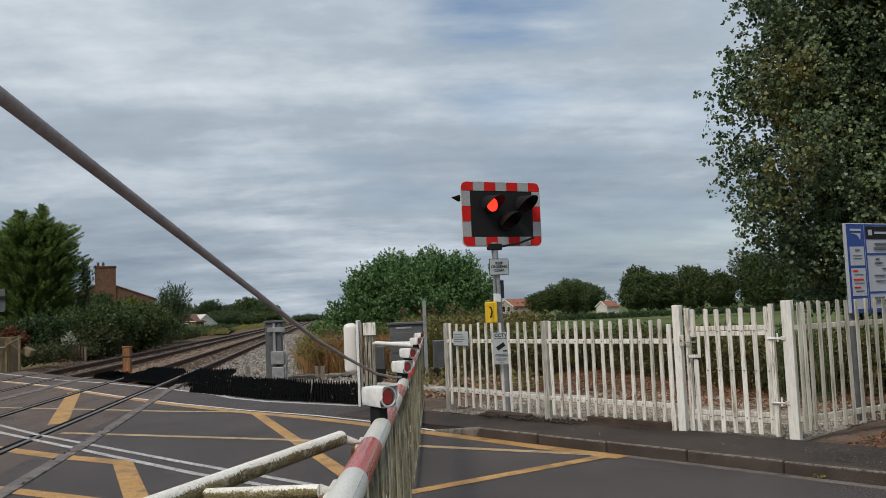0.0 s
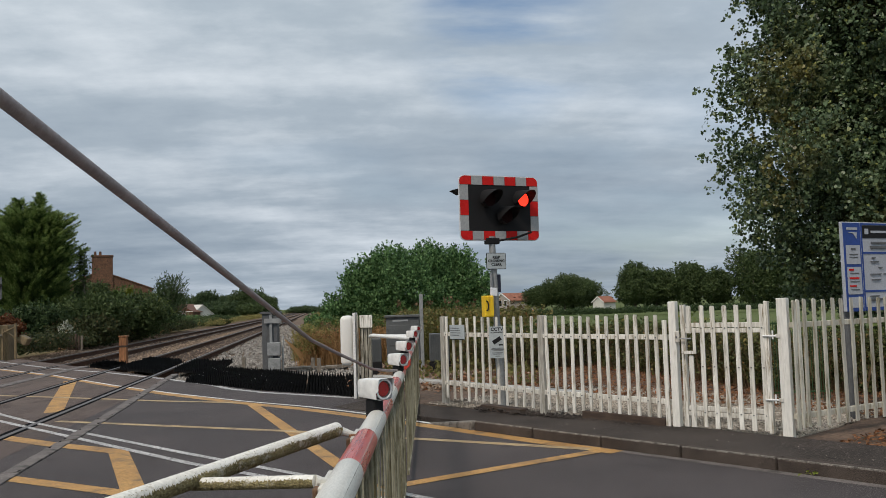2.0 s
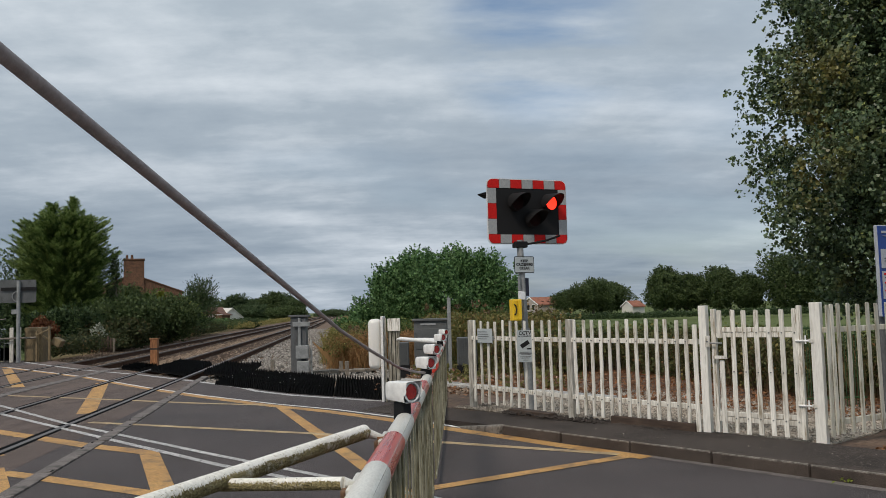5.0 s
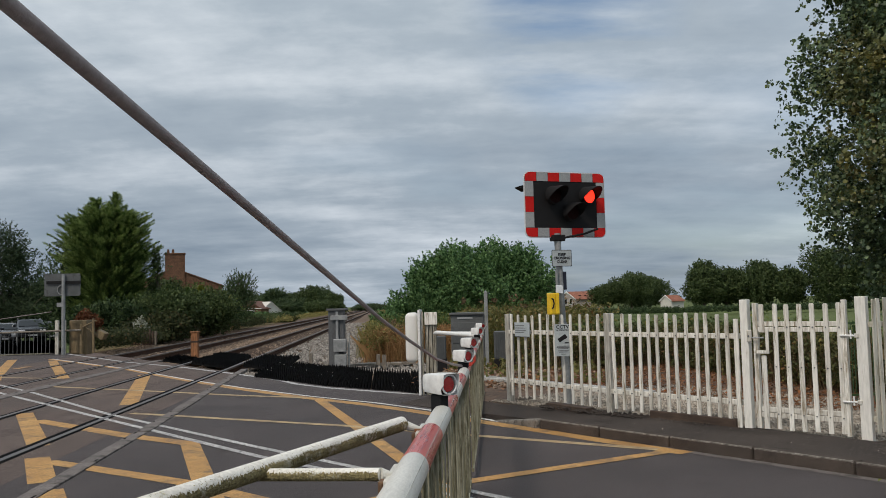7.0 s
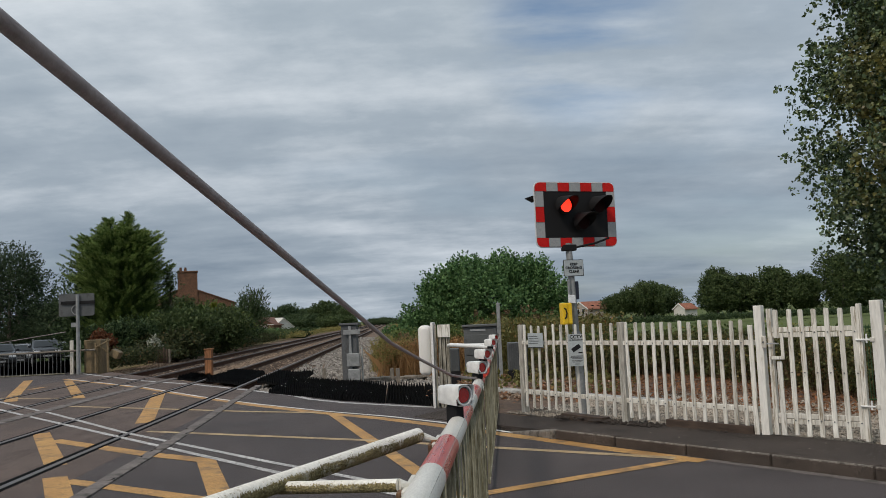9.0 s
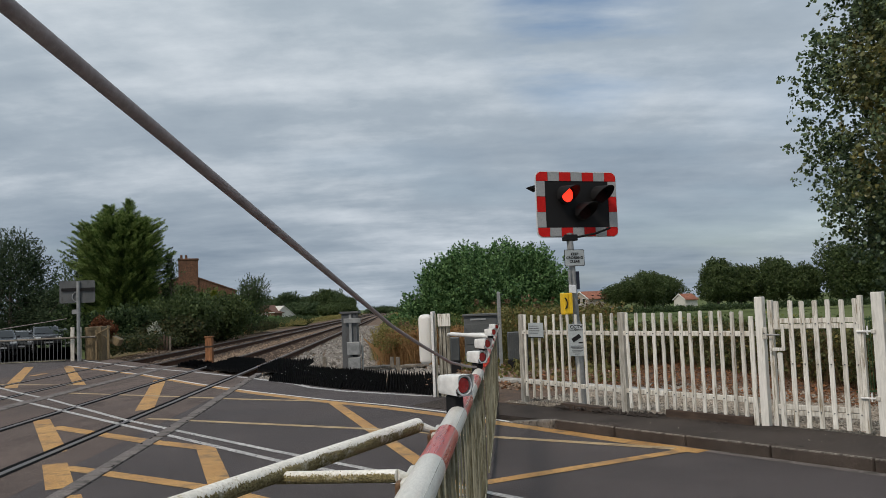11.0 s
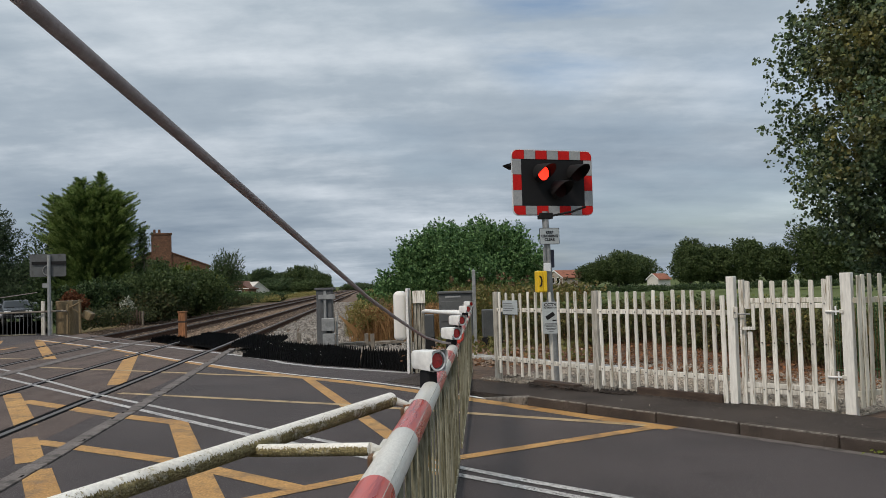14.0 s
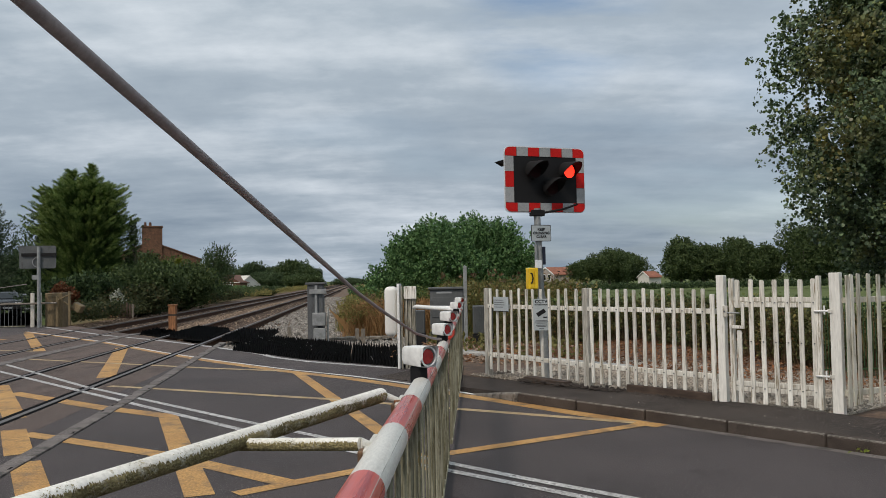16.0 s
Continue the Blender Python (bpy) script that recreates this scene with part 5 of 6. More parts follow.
# ---- lineside cabinets and posts ----
ob = thing("signal_cabinet", "tall grey lineside cabinet post with two junction boxes", "cabinet", (-2.85, 20.2, -0.1), 0)
part("body", boxed(-0.16, 0.2, -0.15, 0.2, 0, 1.38, 0.012), CABDARK, ob)
part("cap", boxed(-0.2, 0.26, -0.19, 0.24, 1.38, 1.43, 0.008), DARKGREY, ob)
part("channel", boxed(0.02, 0.08, -0.2, -0.15, 0.1, 1.36, 0.004), GALV, ob)
part("crossbar", boxed(-0.1, 0.3, -0.22, -0.2, 1.16, 1.27, 0.004), GALV, ob)
part("junction_box", boxed(-0.02, 0.28, -0.36, -0.2, 0.42, 0.72, 0.012), GALV, ob)
part("junction_box", boxed(0.0, 0.28, -0.36, -0.2, 0.1, 0.36, 0.012), GALV, ob)
part("conduit", rodded((0.32, -0.2, 0), (0.32, -0.2, 0.85), 0.025, seg=10), CONCRETE, ob)

ob = thing("equipment_cabinet", "grey metal equipment cabinet with a sloping lid", "cabinet", (0.27, 19.2, 0.0), -6)
part("body", boxed(-0.37, 0.37, -0.25, 0.25, 0.05, 1.12, 0.012), GREYCAB, ob)
part("door", boxed(-0.33, 0.33, -0.265, -0.25, 0.5, 0.95, 0.006), GREYCAB, ob)
part("lid", boxed(-0.4, 0.4, -0.3, 0.28, 1.12, 1.17, 0.01), GREYCAB, ob)
part("label_plate", boxed(-0.22, 0.12, -0.262, -0.255, 1.03, 1.07), SIGNPLATE, ob)
part("label_plate", boxed(0.16, 0.3, -0.272, -0.266, 0.78, 0.88), SIGNPLATE, ob)

for x, y, h in ((-0.42, 17.6, 0.72), (0.95, 17.2, 0.8)):
    ob = thing("ribbed_bin", "dark ribbed metal housing on a black base", "housing", (x, y, 0.0), 0, "ribbed housings")
    part("body", boxed(-0.2, 0.2, -0.15, 0.15, 0.25, h, 0.02), GREYCAB, ob)
    for i in range(9):
        part("rib", boxed(-0.19 + 0.044 * i, -0.17 + 0.044 * i, -0.165, -0.15, 0.26, h - 0.01), GREYCAB, ob)
    part("base", boxed(-0.21, 0.21, -0.16, 0.16, 0.0, 0.25, 0.01), BLACK, ob)

ob = thing("lineside_post", "tall thin grey post beside the cabinet", "post", (0.6, 17.0, 0.0), 0)
part("shaft", boxed(-0.035, 0.035, -0.03, 0.03, 0, 1.6, 0.006), GALV, ob)
ob = thing("timber_post", "short rust-brown timber post between the tracks", "post", (-8.36, 27.2, -0.15), 0)
part("shaft", boxed(-0.11, 0.11, -0.11, 0.11, 0, 0.82, 0.015), WOOD, ob)
part("cap", boxed(-0.13, 0.13, -0.13, 0.13, 0.82, 0.86, 0.01), WOOD, ob)
part("strap", boxed(-0.115, 0.115, -0.115, 0.115, 0.5, 0.56), DARKWOOD, ob)
for x, y, h in ((-1.62, 19.0, 0.33), (-3.6, 21.0, 0.3), (-1.9, 20.6, 0.25)):
    ob = thing("cable_marker", "short weathered marker post in ballast", "post", (x, y, -0.05), 0, "marker posts")
    part("shaft", boxed(-0.045, 0.045, -0.03, 0.03, 0, h, 0.008), OLDWOOD, ob)
for i in range(9):
    p = (-0.2 + 0.33 * i, 15.6 - 0.46 * i)
    solid("trough_lid", boxed(-0.28, 0.27, -0.14, 0.14, 0, 0.05, 0.008), CONCRETE, "pale concrete cable trough lid", "trough lid", m=pose(*p, 0.066, 0, random.uniform(-1, 1), -54), group="cable trough lids")
for i in range(12):
    p = T(-2.6 + 0.29 * i, 21.2 + (0.1 * (i % 3)))
    solid("trough_lid", boxed(-0.14, 0.14, -0.16, 0.16, 0, 0.06, 0.008), OLDWOOD, "dull concrete trough lid beside the track", "trough lid", m=pose(*p, -0.1, random.uniform(-2, 2), 0, 5), group="cable trough lids")

# ---- far side barrier, signal and cars ----
ob = thing("crossing_barrier", "distant lowered barrier with a beige machine and pale skirt", "barrier", (-12.9, 29.4, -0.1), 0, "crossing barriers")
part("machine", boxed(-0.38, 0.22, -0.3, 0.4, 0, 1.24, 0.03), BEIGE, ob, "beige barrier machine housing")
part("machine_door", boxed(-0.32, 0.0, -0.32, -0.3, 0.1, 1.16, 0.01), BEIGE, ob)
part("side_frame", boxed(0.05, 0.12, -0.45, -0.38, 0, 1.12, 0.01), BEIGE, ob)
part("side_frame", boxed(0.46, 0.53, -0.42, -0.35, 0.12, 1.28, 0.01), BEIGE, ob)
part("counterweight", boxed(-0.16, 0.16, -0.18, 0.18, -0.13, 0.13, 0.03), BEIGE, ob, m=pose(0.66, -0.1, 0.72, 0, 28, 0))
part("brace", rodded((0.1, -0.42, 0.98), (0.6, -0.4, 1.22), 0.025, seg=8), BEIGE, ob)
for x in (-0.72, -0.48):
    part("side_frame", boxed(x - 0.06, x + 0.06, -0.5, -0.42, 0, 1.25, 0.01), FENCEWHITE, ob)
part("boom", rodded((0.1, -0.5, 0.9), (-9.5, -1.6, 0.82), 0.034, 0.026, 14), OLDWOOD, ob)
part("brace", rodded((0.3, -0.42, 0.95), (0.7, -0.2, 0.55), 0.03, seg=8), BEIGE, ob)
sk = part("skirt", rodded((-0.9, -0.6, 0.14), (-9.2, -1.56, 0.08), 0.02, seg=6), SLAT, ob, "hanging skirt of thin pale slats")
me = finish("slat", boxed(-0.009, 0.009, -0.006, 0.006, 0.1, 0.86), GREYCAB)
for i in range(64):
    part("slat", me, None, sk, m=pose(-0.9 - 8.3 * i / 63, -0.6 - 0.96 * i / 63, -0.01 * i / 16))
part("stay_cable", rodded((-0.9, -0.5, 1.55), (-6.0, -1.2, 0.9), 0.012, seg=6), CABLE, ob)

ob = thing("road_signal", "back of a distant road signal on a grey post", "traffic light", (-13.25, 28.6, -0.1), 8)
part("post", rodded((0, 0, 0), (0, 0, 2.8), 0.06, seg=12), GALV, ob, smooth=True)
part("backing_board", upright([(x - 0.05, 2.45 + z) for x, z in rounded(1.16, 0.76, 0.06)], 0.05, 0.08), GREYCAB, ob)
part("crossbar", boxed(-0.55, 0.55, 0.0, 0.05, 2.48, 2.58), BLACK, ob)
bm = bmesh.new()
for i in range(14):
    a, c = (radians(90 + 180 * q / 14) for q in (i, i + 1))
    rod(bm, (-0.03 + 0.17 * math.cos(a), 0.02, 2.28 + 0.17 * math.sin(a)), (-0.03 + 0.17 * math.cos(c), 0.02, 2.28 + 0.17 * math.sin(c)), 0.015, seg=6)
part("cable_loop", bm, GALV, ob)
part("junction_box", boxed(-0.2, -0.03, -0.05, 0.05, 1.7, 1.85), GALV, ob)


def car(label, loc, rz, paint, high=0.0, bed=False):
    """A car facing +X; high: how much taller it stands than a hatchback; bed: an open load bed behind the cab."""
    ob = thing("car", label, "car", loc, rz, "cars waiting at the barrier")
    h = high
    tail = [(-0.75, 1.50 + h), (-1.0, 1.05 + h), (-2.35, 1.02 + h), (-2.42, 0.5 + h)] if bed else [(-1.2, 1.5 + h), (-1.85, 1.05 + h), (-2.1, 0.95 + h)]
    prof = [(-2.0, 0.32 + h), (2.05, 0.30 + h), (2.12, 0.62 + h), (1.98, 0.88 + h), (1.05, 1.0 + h), (0.35, 1.46 + h), *tail]
    bm = prism(bmesh.new(), prof, -0.87, 0.87)
    bmesh.ops.bevel(bm, geom=[e for e in bm.edges], offset=0.06, segments=3, profile=0.6, affect="EDGES")
    bmesh.ops.transform(bm, matrix=pose(0, 0, 0, 90, 0, 0), verts=bm.verts)
    for v in bm.verts:
        if v.co.z > 1.0 + h:
            v.co.y *= 1 - 0.32 * (v.co.z - 1.0 - h)
    part("body", bm, paint, ob, smooth=True)
    part("windscreen", prism(bmesh.new(), [(-0.74, 0), (0.74, 0), (0.62, 0.66), (-0.62, 0.66)], 0, 0.02), GLASS, ob, m=Matrix(((0, -0.836, 0.549, 1.03), (1, 0, 0, 0), (0, 0.549, 0.836, 1.03 + h), (0, 0, 0, 1))))
    for s in (-1, 1):
        part("side_window", upright([(-0.85 if bed else -1.5, 1.05 + h), (0.75, 1.05 + h), (0.28, 1.4 + h), (-0.7 if bed else -1.15, 1.43 + h)], s * 0.85 - 0.006, s * 0.85 + 0.006), GLASS, ob)
        part("headlight", boxed(1.94, 2.09, s * 0.62 - 0.19, s * 0.62 + 0.19, 0.66 + h, 0.80 + h, 0.03), SIGNWHITE, ob, "clear headlight")
        part("fog_light", boxed(2.05, 2.12, s * 0.62 - 0.07, s * 0.62 + 0.07, 0.42 + h, 0.50 + h, 0.02), SIGNPLATE, ob)
        part("wing_mirror", boxed(0.7, 0.85, s * 0.98 - 0.1, s * 0.98 + 0.1, 1.0 + h, 1.15 + h, 0.03), paint, ob)
        part("roof_rail", rodded((-0.9, s * 0.66, 1.53 + h), (0.2, s * 0.66, 1.5 + h), 0.018, seg=6), GALV, ob)
        for x in (-1.35, 1.3):
            w = part("wheel", rodded((x, s * 0.66, 0.31 + 0.3 * h), (x, s * 0.88, 0.31 + 0.3 * h), 0.31 + 0.3 * h, seg=20), TYRE, ob)
            part("rim", rodded((x, s * 0.87, 0.31 + 0.3 * h), (x, s * 0.895, 0.31 + 0.3 * h), 0.2, seg=14), GALV, w)
    part("grille", boxed(2.04, 2.13, -0.42, 0.42, 0.56 + h, 0.82 + h, 0.02), BLACK, ob)
    for z in (0.62, 0.70, 0.78):
        part("grille_bar", boxed(2.12, 2.145, -0.40, 0.40, z + h - 0.012, z + h + 0.012, 0.004), GALV, ob)
    part("bumper", boxed(2.0, 2.16, -0.84, 0.84, 0.34 + h, 0.54 + h, 0.04), BLACK, ob)
    part("number_plate", boxed(2.155, 2.17, -0.26, 0.26, 0.40 + h, 0.50 + h), SIGNPLATE, ob)
    return ob


for label, x, y, paint, high, bed in (("black pickup waiting behind the far barrier", -28.6, 56.8, CARGREY, 0.22, True), ("silver estate car waiting behind the far barrier", -30.9, 57.6, CARSILVER, 0.0, False),
                                      ("dark grey car beside the far barrier", -28.6, 51.2, CARGREY, 0.12, False), ("pale car standing beside the hedge", -30.0, 62.5, CARSILVER, 0.0, False)):
    car(label, (x, y, fall(x, y)), -58, paint, high, bed)

# ---- buildings ----
def house(name, label, loc, rz, w, d, eave, apex, wall, roof, windows=()):
    """Gable towards -Y."""
    ob = thing(name, label, "house", loc, rz)
    part("wall", upright([(-w / 2, -0.3), (w / 2, -0.3), (w / 2, eave), (0, apex), (-w / 2, eave)], 0, d), wall, ob)
    for s in (-1, 1):
        part("roof", upright([(s * (w / 2 + 0.25), eave - 0.15), (s * (w / 2 + 0.25), eave - 0.03), (0, apex + 0.14), (0, apex + 0.02)], -0.12, d + 0.12), roof, ob)
    for x, z, ww, hh in windows:
        win = part("window", boxed(x - ww / 2, x + ww / 2, -0.03, 0.04, z, z + hh), WHITE, ob)
        part("pane", boxed(x - ww / 2 + 0.08, x + ww / 2 - 0.08, -0.05, -0.03, z + 0.08, z + hh - 0.08), GLASS, win)
    return ob


hs = house("house", "brick house with a gable and a tall chimney", (-33.2, 100, -0.2), 17, 11.0, 14.0, 4.55, 6.55, BRICK, BROWNROOF)
ch = part("chimney", boxed(-1.0, 1.25, -0.16, 0.9, 3.0, 8.25, 0.03), BRICK, hs, "red brick chimney stack")
part("chimney_cap", boxed(-1.08, 1.33, -0.24, 0.98, 8.25, 8.45, 0.03), BRICK, ch)
for x in (-0.65, -0.1):
    part("chimney_pot", rodded((x, 0.4, 8.45), (x, 0.4, 8.9), 0.16, 0.13, 12), BRICK, ch)
part("alarm_box", boxed(0.95, 1.25, -0.12, 0.0, 5.0, 5.35, 0.02), SIGNWHITE, hs)
house("bungalow", "low bungalow with a brown tiled roof and white gable", (-36.5, 150, -0.2), -12, 4.6, 5.0, 1.7, 2.9, BRICK, BROWNROOF, [(0, 0.5, 2.0, 0.9)])
part("bargeboard", boxed(-2.4, 2.4, -0.2, -0.1, 1.65, 1.75), WHITE, bpy.data.objects["bungalow"])
house("bungalow", "distant bungalow with a pale sloping roof", (-33.3, 153, -0.2), 52, 5.4, 6.4, 0.9, 2.75, RENDERWALL, RENDERWALL)
fh = house("farmhouse", "distant house with a long red tiled roof and white gable", (22.3, 171, -0.2), -62, 5.4, 7.2, 2.05, 3.4, FARWALL, REDROOF, [(-0.6, 0.9, 1.2, 1.2), (1.2, 0.9, 0.9, 1.2)])
for y in (1.6, 2.9, 4.3, 5.6):
    win = part("roof_window", boxed(1.25, 1.85, y, y + 0.5, 2.57, 2.75), GLASS, fh)
part("bargeboard", prism(bmesh.new(), [(-3.0, 1.85), (0, 3.35), (3.0, 1.85), (3.0, 2.05), (0, 3.6), (-3.0, 2.05)], 0.13, 0.2), WHITE, fh, m=UPRIGHT)
fh = house("farmhouse", "distant white house with a red tiled roof", (36.8, 150, -0.2), -58, 2.6, 3.0, 1.25, 2.1, RENDERWALL, REDROOF)
part("bargeboard", prism(bmesh.new(), [(-1.5, 1.1), (0, 2.1), (1.5, 1.1), (1.5, 1.25), (0, 2.28), (-1.5, 1.25)], 0.13, 0.2), WHITE, fh, m=UPRIGHT)

# ---- information board ----
ob = thing("information_board", "blue and white station information board on a grey post", "notice board", (5.05, 8.82, 0.05), 24)
# left post takes a darker steel to imitate the shade behind the pickets
part("post", rodded((-0.25, 0.02, 0), (-0.25, 0.02, 1.3), 0.036, seg=14), CABDARK, ob, smooth=True)
part("post", rodded((1.0, 0.02, 0), (1.0, 0.02, 1.3), 0.05, seg=14), GALV, ob, smooth=True)
part("panel", boxed(-0.33, 1.3, -0.05, -0.01, 1.12, 2.07, 0.008), BOARDWHITE, ob)
for x0, x1, z0, z1 in ((-0.32, -0.05, 1.12, 2.06), (-0.03, 1.28, 2.04, 2.06), (-0.03, 1.28, 1.73, 1.75), (-0.03, 1.28, 1.32, 1.34), (-0.03, 1.28, 1.12, 1.16), (-0.035, -0.02, 1.12, 2.06), (0.33, 0.345, 1.14, 1.34)):
    part("blue_band", boxed(x0, x1, -0.056, -0.05, z0, z1), BLUE, ob)
part("header_band", boxed(-0.02, 1.28, -0.056, -0.05, 1.9, 2.035), BLACK, ob, "dark header band")
part("text_bar", boxed(0.12, 0.62, -0.06, -0.056, 1.955, 1.98), BOARDWHITE, ob)
part("text_bar", boxed(0.02, 0.08, -0.06, -0.056, 1.94, 2.0), BOARDWHITE, ob)
for z0, z1 in ((1.62, 1.82), (1.3, 1.59), (1.16, 1.27)):
    part("poster", boxed(-0.295, -0.075, -0.061, -0.056, z0, z1), BOARDWHITE, ob)
part("emblem", prism(bmesh.new(), [(-0.26, 0.0), (-0.11, 0.0), (-0.12, -0.07), (-0.17, -0.015)], 0, 0.005), BOARDWHITE, ob, m=pose(0, -0.056, 1.96, 90))
part("emblem", boxed(-0.27, -0.1, -0.061, -0.056, 1.985, 2.01), BOARDWHITE, ob)
for x0, x1, z, h, mt in ((-0.27, -0.2, 1.55, 0.02, SIGNRED), (-0.27, -0.12, 1.46, 0.02, SIGNRED), (-0.27, -0.17, 1.38, 0.016, SIGNRED), (-0.26, -0.12, 1.52, 0.008, DARKGREY), (-0.26, -0.11, 1.43, 0.008, DARKGREY), (-0.25, -0.12, 1.345, 0.01, DARKGREY), (-0.22, -0.15, 1.77, 0.02, DARKGREY), (-0.25, -0.12, 1.72, 0.008, DARKGREY), (-0.25, -0.12, 1.69, 0.008, DARKGREY), (0.12, 0.4, 1.84, 0.02, DARKGREY), (0.1, 0.5, 1.79, 0.025, DARKGREY), (0.12, 0.17, 1.68, 0.014, DARKGREY), (0.1, 0.22, 1.64, 0.012, DARKGREY), (0.22, 0.28, 1.58, 0.008, DARKGREY), (0.08, 0.25, 1.51, 0.006, DARKGREY), (0.3, 0.5, 1.51, 0.006, DARKGREY), (0.1, 0.24, 1.45, 0.006, DARKGREY), (0.06, 0.2, 1.27, 0.012, DARKGREY), (0.04, 0.26, 1.23, 0.02, DARKGREY)):
    part("text_bar", boxed(x0, x1, -0.066, -0.061 if x0 < -0.05 else -0.05, z, z + h), mt, ob)

# ---- trees and bushes ----
tree("poplar_tree", "tall leafy poplar with mottled green and yellowing leaves", "tree", (8.05, 13.4, 0),
     [((-0.03, 0, 4.0), (2.6, 2.4, 3.2)), ((0.45, 0, 7.6), (2.65, 2.4, 3.6)), ((0.8, 0.2, 11.0), (2.3, 2.2, 3.0)), ((0.6, 0, 2.4), (2.15, 2.0, 1.9))], 0.055, L_POPLAR, 11, twigs=27000, per=13, twig=0.32, up=0.2, rough=0.06, trunk=0.26, length=1.05, spread=1.0, inner=0.2, clusters=1300, gather=0.19, outline=HEART)


def conifer(name, label, loc, leaders, profile, boughs, seed, inner, outer, droop=0.2, leaf=0.033, spray=0.36, dense=0.075):
    """Feathery boughs swept up and out from each leader; profile: half width at a height; outer tips have a lighter
    colour.
    """
    rng = np.random.default_rng(seed)
    ob = thing(name, label, "tree", loc)
    bm = bmesh.new()
    for x, y, top in leaders:
        rod(bm, (0.3 * x, 0.3 * y, -0.1), (x, y, top * 0.97), 0.16, 0.015, 8)
    hs, ws = (np.array(q, float) for q in zip(*profile))
    P, A, N, tipped = [], [], [], []
    for i in range(boughs):
        x, y, top = leaders[i % len(leaders)]
        h = top * (0.06 + 0.93 * rng.uniform() ** 0.85)
        a = rng.uniform(0, 2 * np.pi)
        out = np.array((np.cos(a), np.sin(a), 0.0))
        k = h / top
        reach = max(0.10, np.interp(h, hs, ws) * (rng.uniform(0.68, 1.06) if i % 7 else rng.uniform(1.05, 1.35)))
        start = np.array((x * k, y * k, h - 0.6 * reach))
        steps = max(4, int(reach / dense))
        s = np.linspace(0.25, 1.0, steps)[:, None]
        line = start + out * reach * s + np.array((0, 0, 1.0)) * reach * (0.95 * s - droop * s ** 2.2)
        ahead = np.gradient(line, axis=0)
        ahead /= np.linalg.norm(ahead, axis=1)[:, None]
        if i % 5 == 0 and reach > 0.6:
            rod(bm, start, line[steps // 2], 0.022, 0.012, 5)
        per = 11
        side = np.cross(ahead, (0, 0, 1.0))
        side /= np.linalg.norm(side, axis=1)[:, None] + 1e-9
        wide = spray * (1.15 - 1.02 * s) * min(1.0, 0.35 + reach / 2.2)
        r = rng.uniform(-1, 1, (steps, per, 1))
        p = line[:, None] + side[:, None] * wide[:, None] * r - ahead[:, None] * 0.25 * np.abs(r) * wide[:, None] + rng.normal(size=(steps, per, 3)) * 0.03
        p[..., 2] -= 0.25 * wide * np.abs(r[..., 0])
        d = ahead[:, None] + side[:, None] * 0.8 * r + rng.normal(size=(steps, per, 3)) * 0.18 + np.array((0, 0, 0.12))
        P.append(p.reshape(-1, 3)), A.append(d.reshape(-1, 3))
        N.append(np.tile(np.array((0, 0, 1.0)) + 0.4 * out, (steps * per, 1)))
        tipped.append(np.repeat((s[:, 0] > 0.80) & (rng.uniform(size=steps) < 0.75), per))
    P, A, N, tipped = (np.concatenate(q) for q in (P, A, N, tipped))
    part("trunk", bm, BARK, ob)
    for kind, keep, material in (("foliage", ~tipped, inner), ("bough_tips", tipped, outer)):
        part(kind, leaves(kind, rng, P[keep], N[keep], leaf, material, 7.0, 0.5, A[keep]), None, ob)
    return ob


conifer("conifer_tree", "broad feathery green conifer beside the railway", (-18.95, 46, 0), [(0.55, 0, 8.0), (-0.7, 0.2, 7.75), (1.1, -0.5, 6.9), (-1.2, 0.4, 6.7), (0.2, -0.9, 7.0)],
        [(0, 1.9), (3.0, 1.95), (4.5, 1.9), (5.6, 1.7), (6.4, 1.3), (7.0, 0.80), (7.5, 0.36), (8.0, 0.10)], 3000, 12, L_CONIFER, L_TIPS, leaf=0.019, spray=0.20, dense=0.05)
conifer("conifer_tree", "small golden-green conifer in the boundary hedge", (-15.6, 52, -0.1), [(0, 0, 3.0)], [(0, 0.75), (1.2, 0.65), (2.2, 0.35), (3.0, 0.05)], 130, 13, L_GOLD, L_GOLD, 0.1)
conifer("conifer_tree", "dark narrow conifer in the boundary hedge", (-16.35, 52, -0.1), [(0, 0, 2.9)], [(0, 0.8), (1.2, 0.7), (2.2, 0.4), (2.9, 0.05)], 130, 14, L_CONIFER, L_CONIFER, 0.1)
tree("hedge_bush", "tall bush with yellow-brown leaves in the boundary hedge", "bush", (-17.2, 50, -0.1), [((0, 0, 1.5), (1.1, 1.0, 1.5)), ((0.3, 0, 2.3), (0.7, 0.7, 0.8))], 0.07, L_HEDGE, 15, twigs=1500, per=14, twig=0.5, up=0.5, rough=0.22, trunk=0.07, length=1.8, group="boundary bushes")
tree("large_bush", "large rounded green willow bush beside the track", "bush", (1.05, 40, 0),
     [((0.2, 0, 2.0), (3.2, 2.6, 2.25)), ((-2.2, 0.5, 2.0), (1.6, 1.6, 1.95)), ((-0.9, 0, 3.2), (1.35, 1.2, 1.2)), ((2.6, 0, 1.7), (1.5, 1.6, 1.75)), ((0.8, 0, 3.3), (1.3, 1.3, 1.2)), ((2.0, 0, 3.15), (1.0, 1.0, 1.15)), ((-3.5, 0.4, 1.0), (1.15, 1.3, 1.15)), ((-4.4, 0.6, 0.5), (0.9, 1.1, 0.9)), ((-2.0, 0.2, 2.65), (1.1, 1.2, 1.15))], 0.075, L_BUSH, 13, twigs=7800, per=14, twig=0.7, up=0.55, rough=0.26, trunk=0.1, length=1.75, spread=0.8)
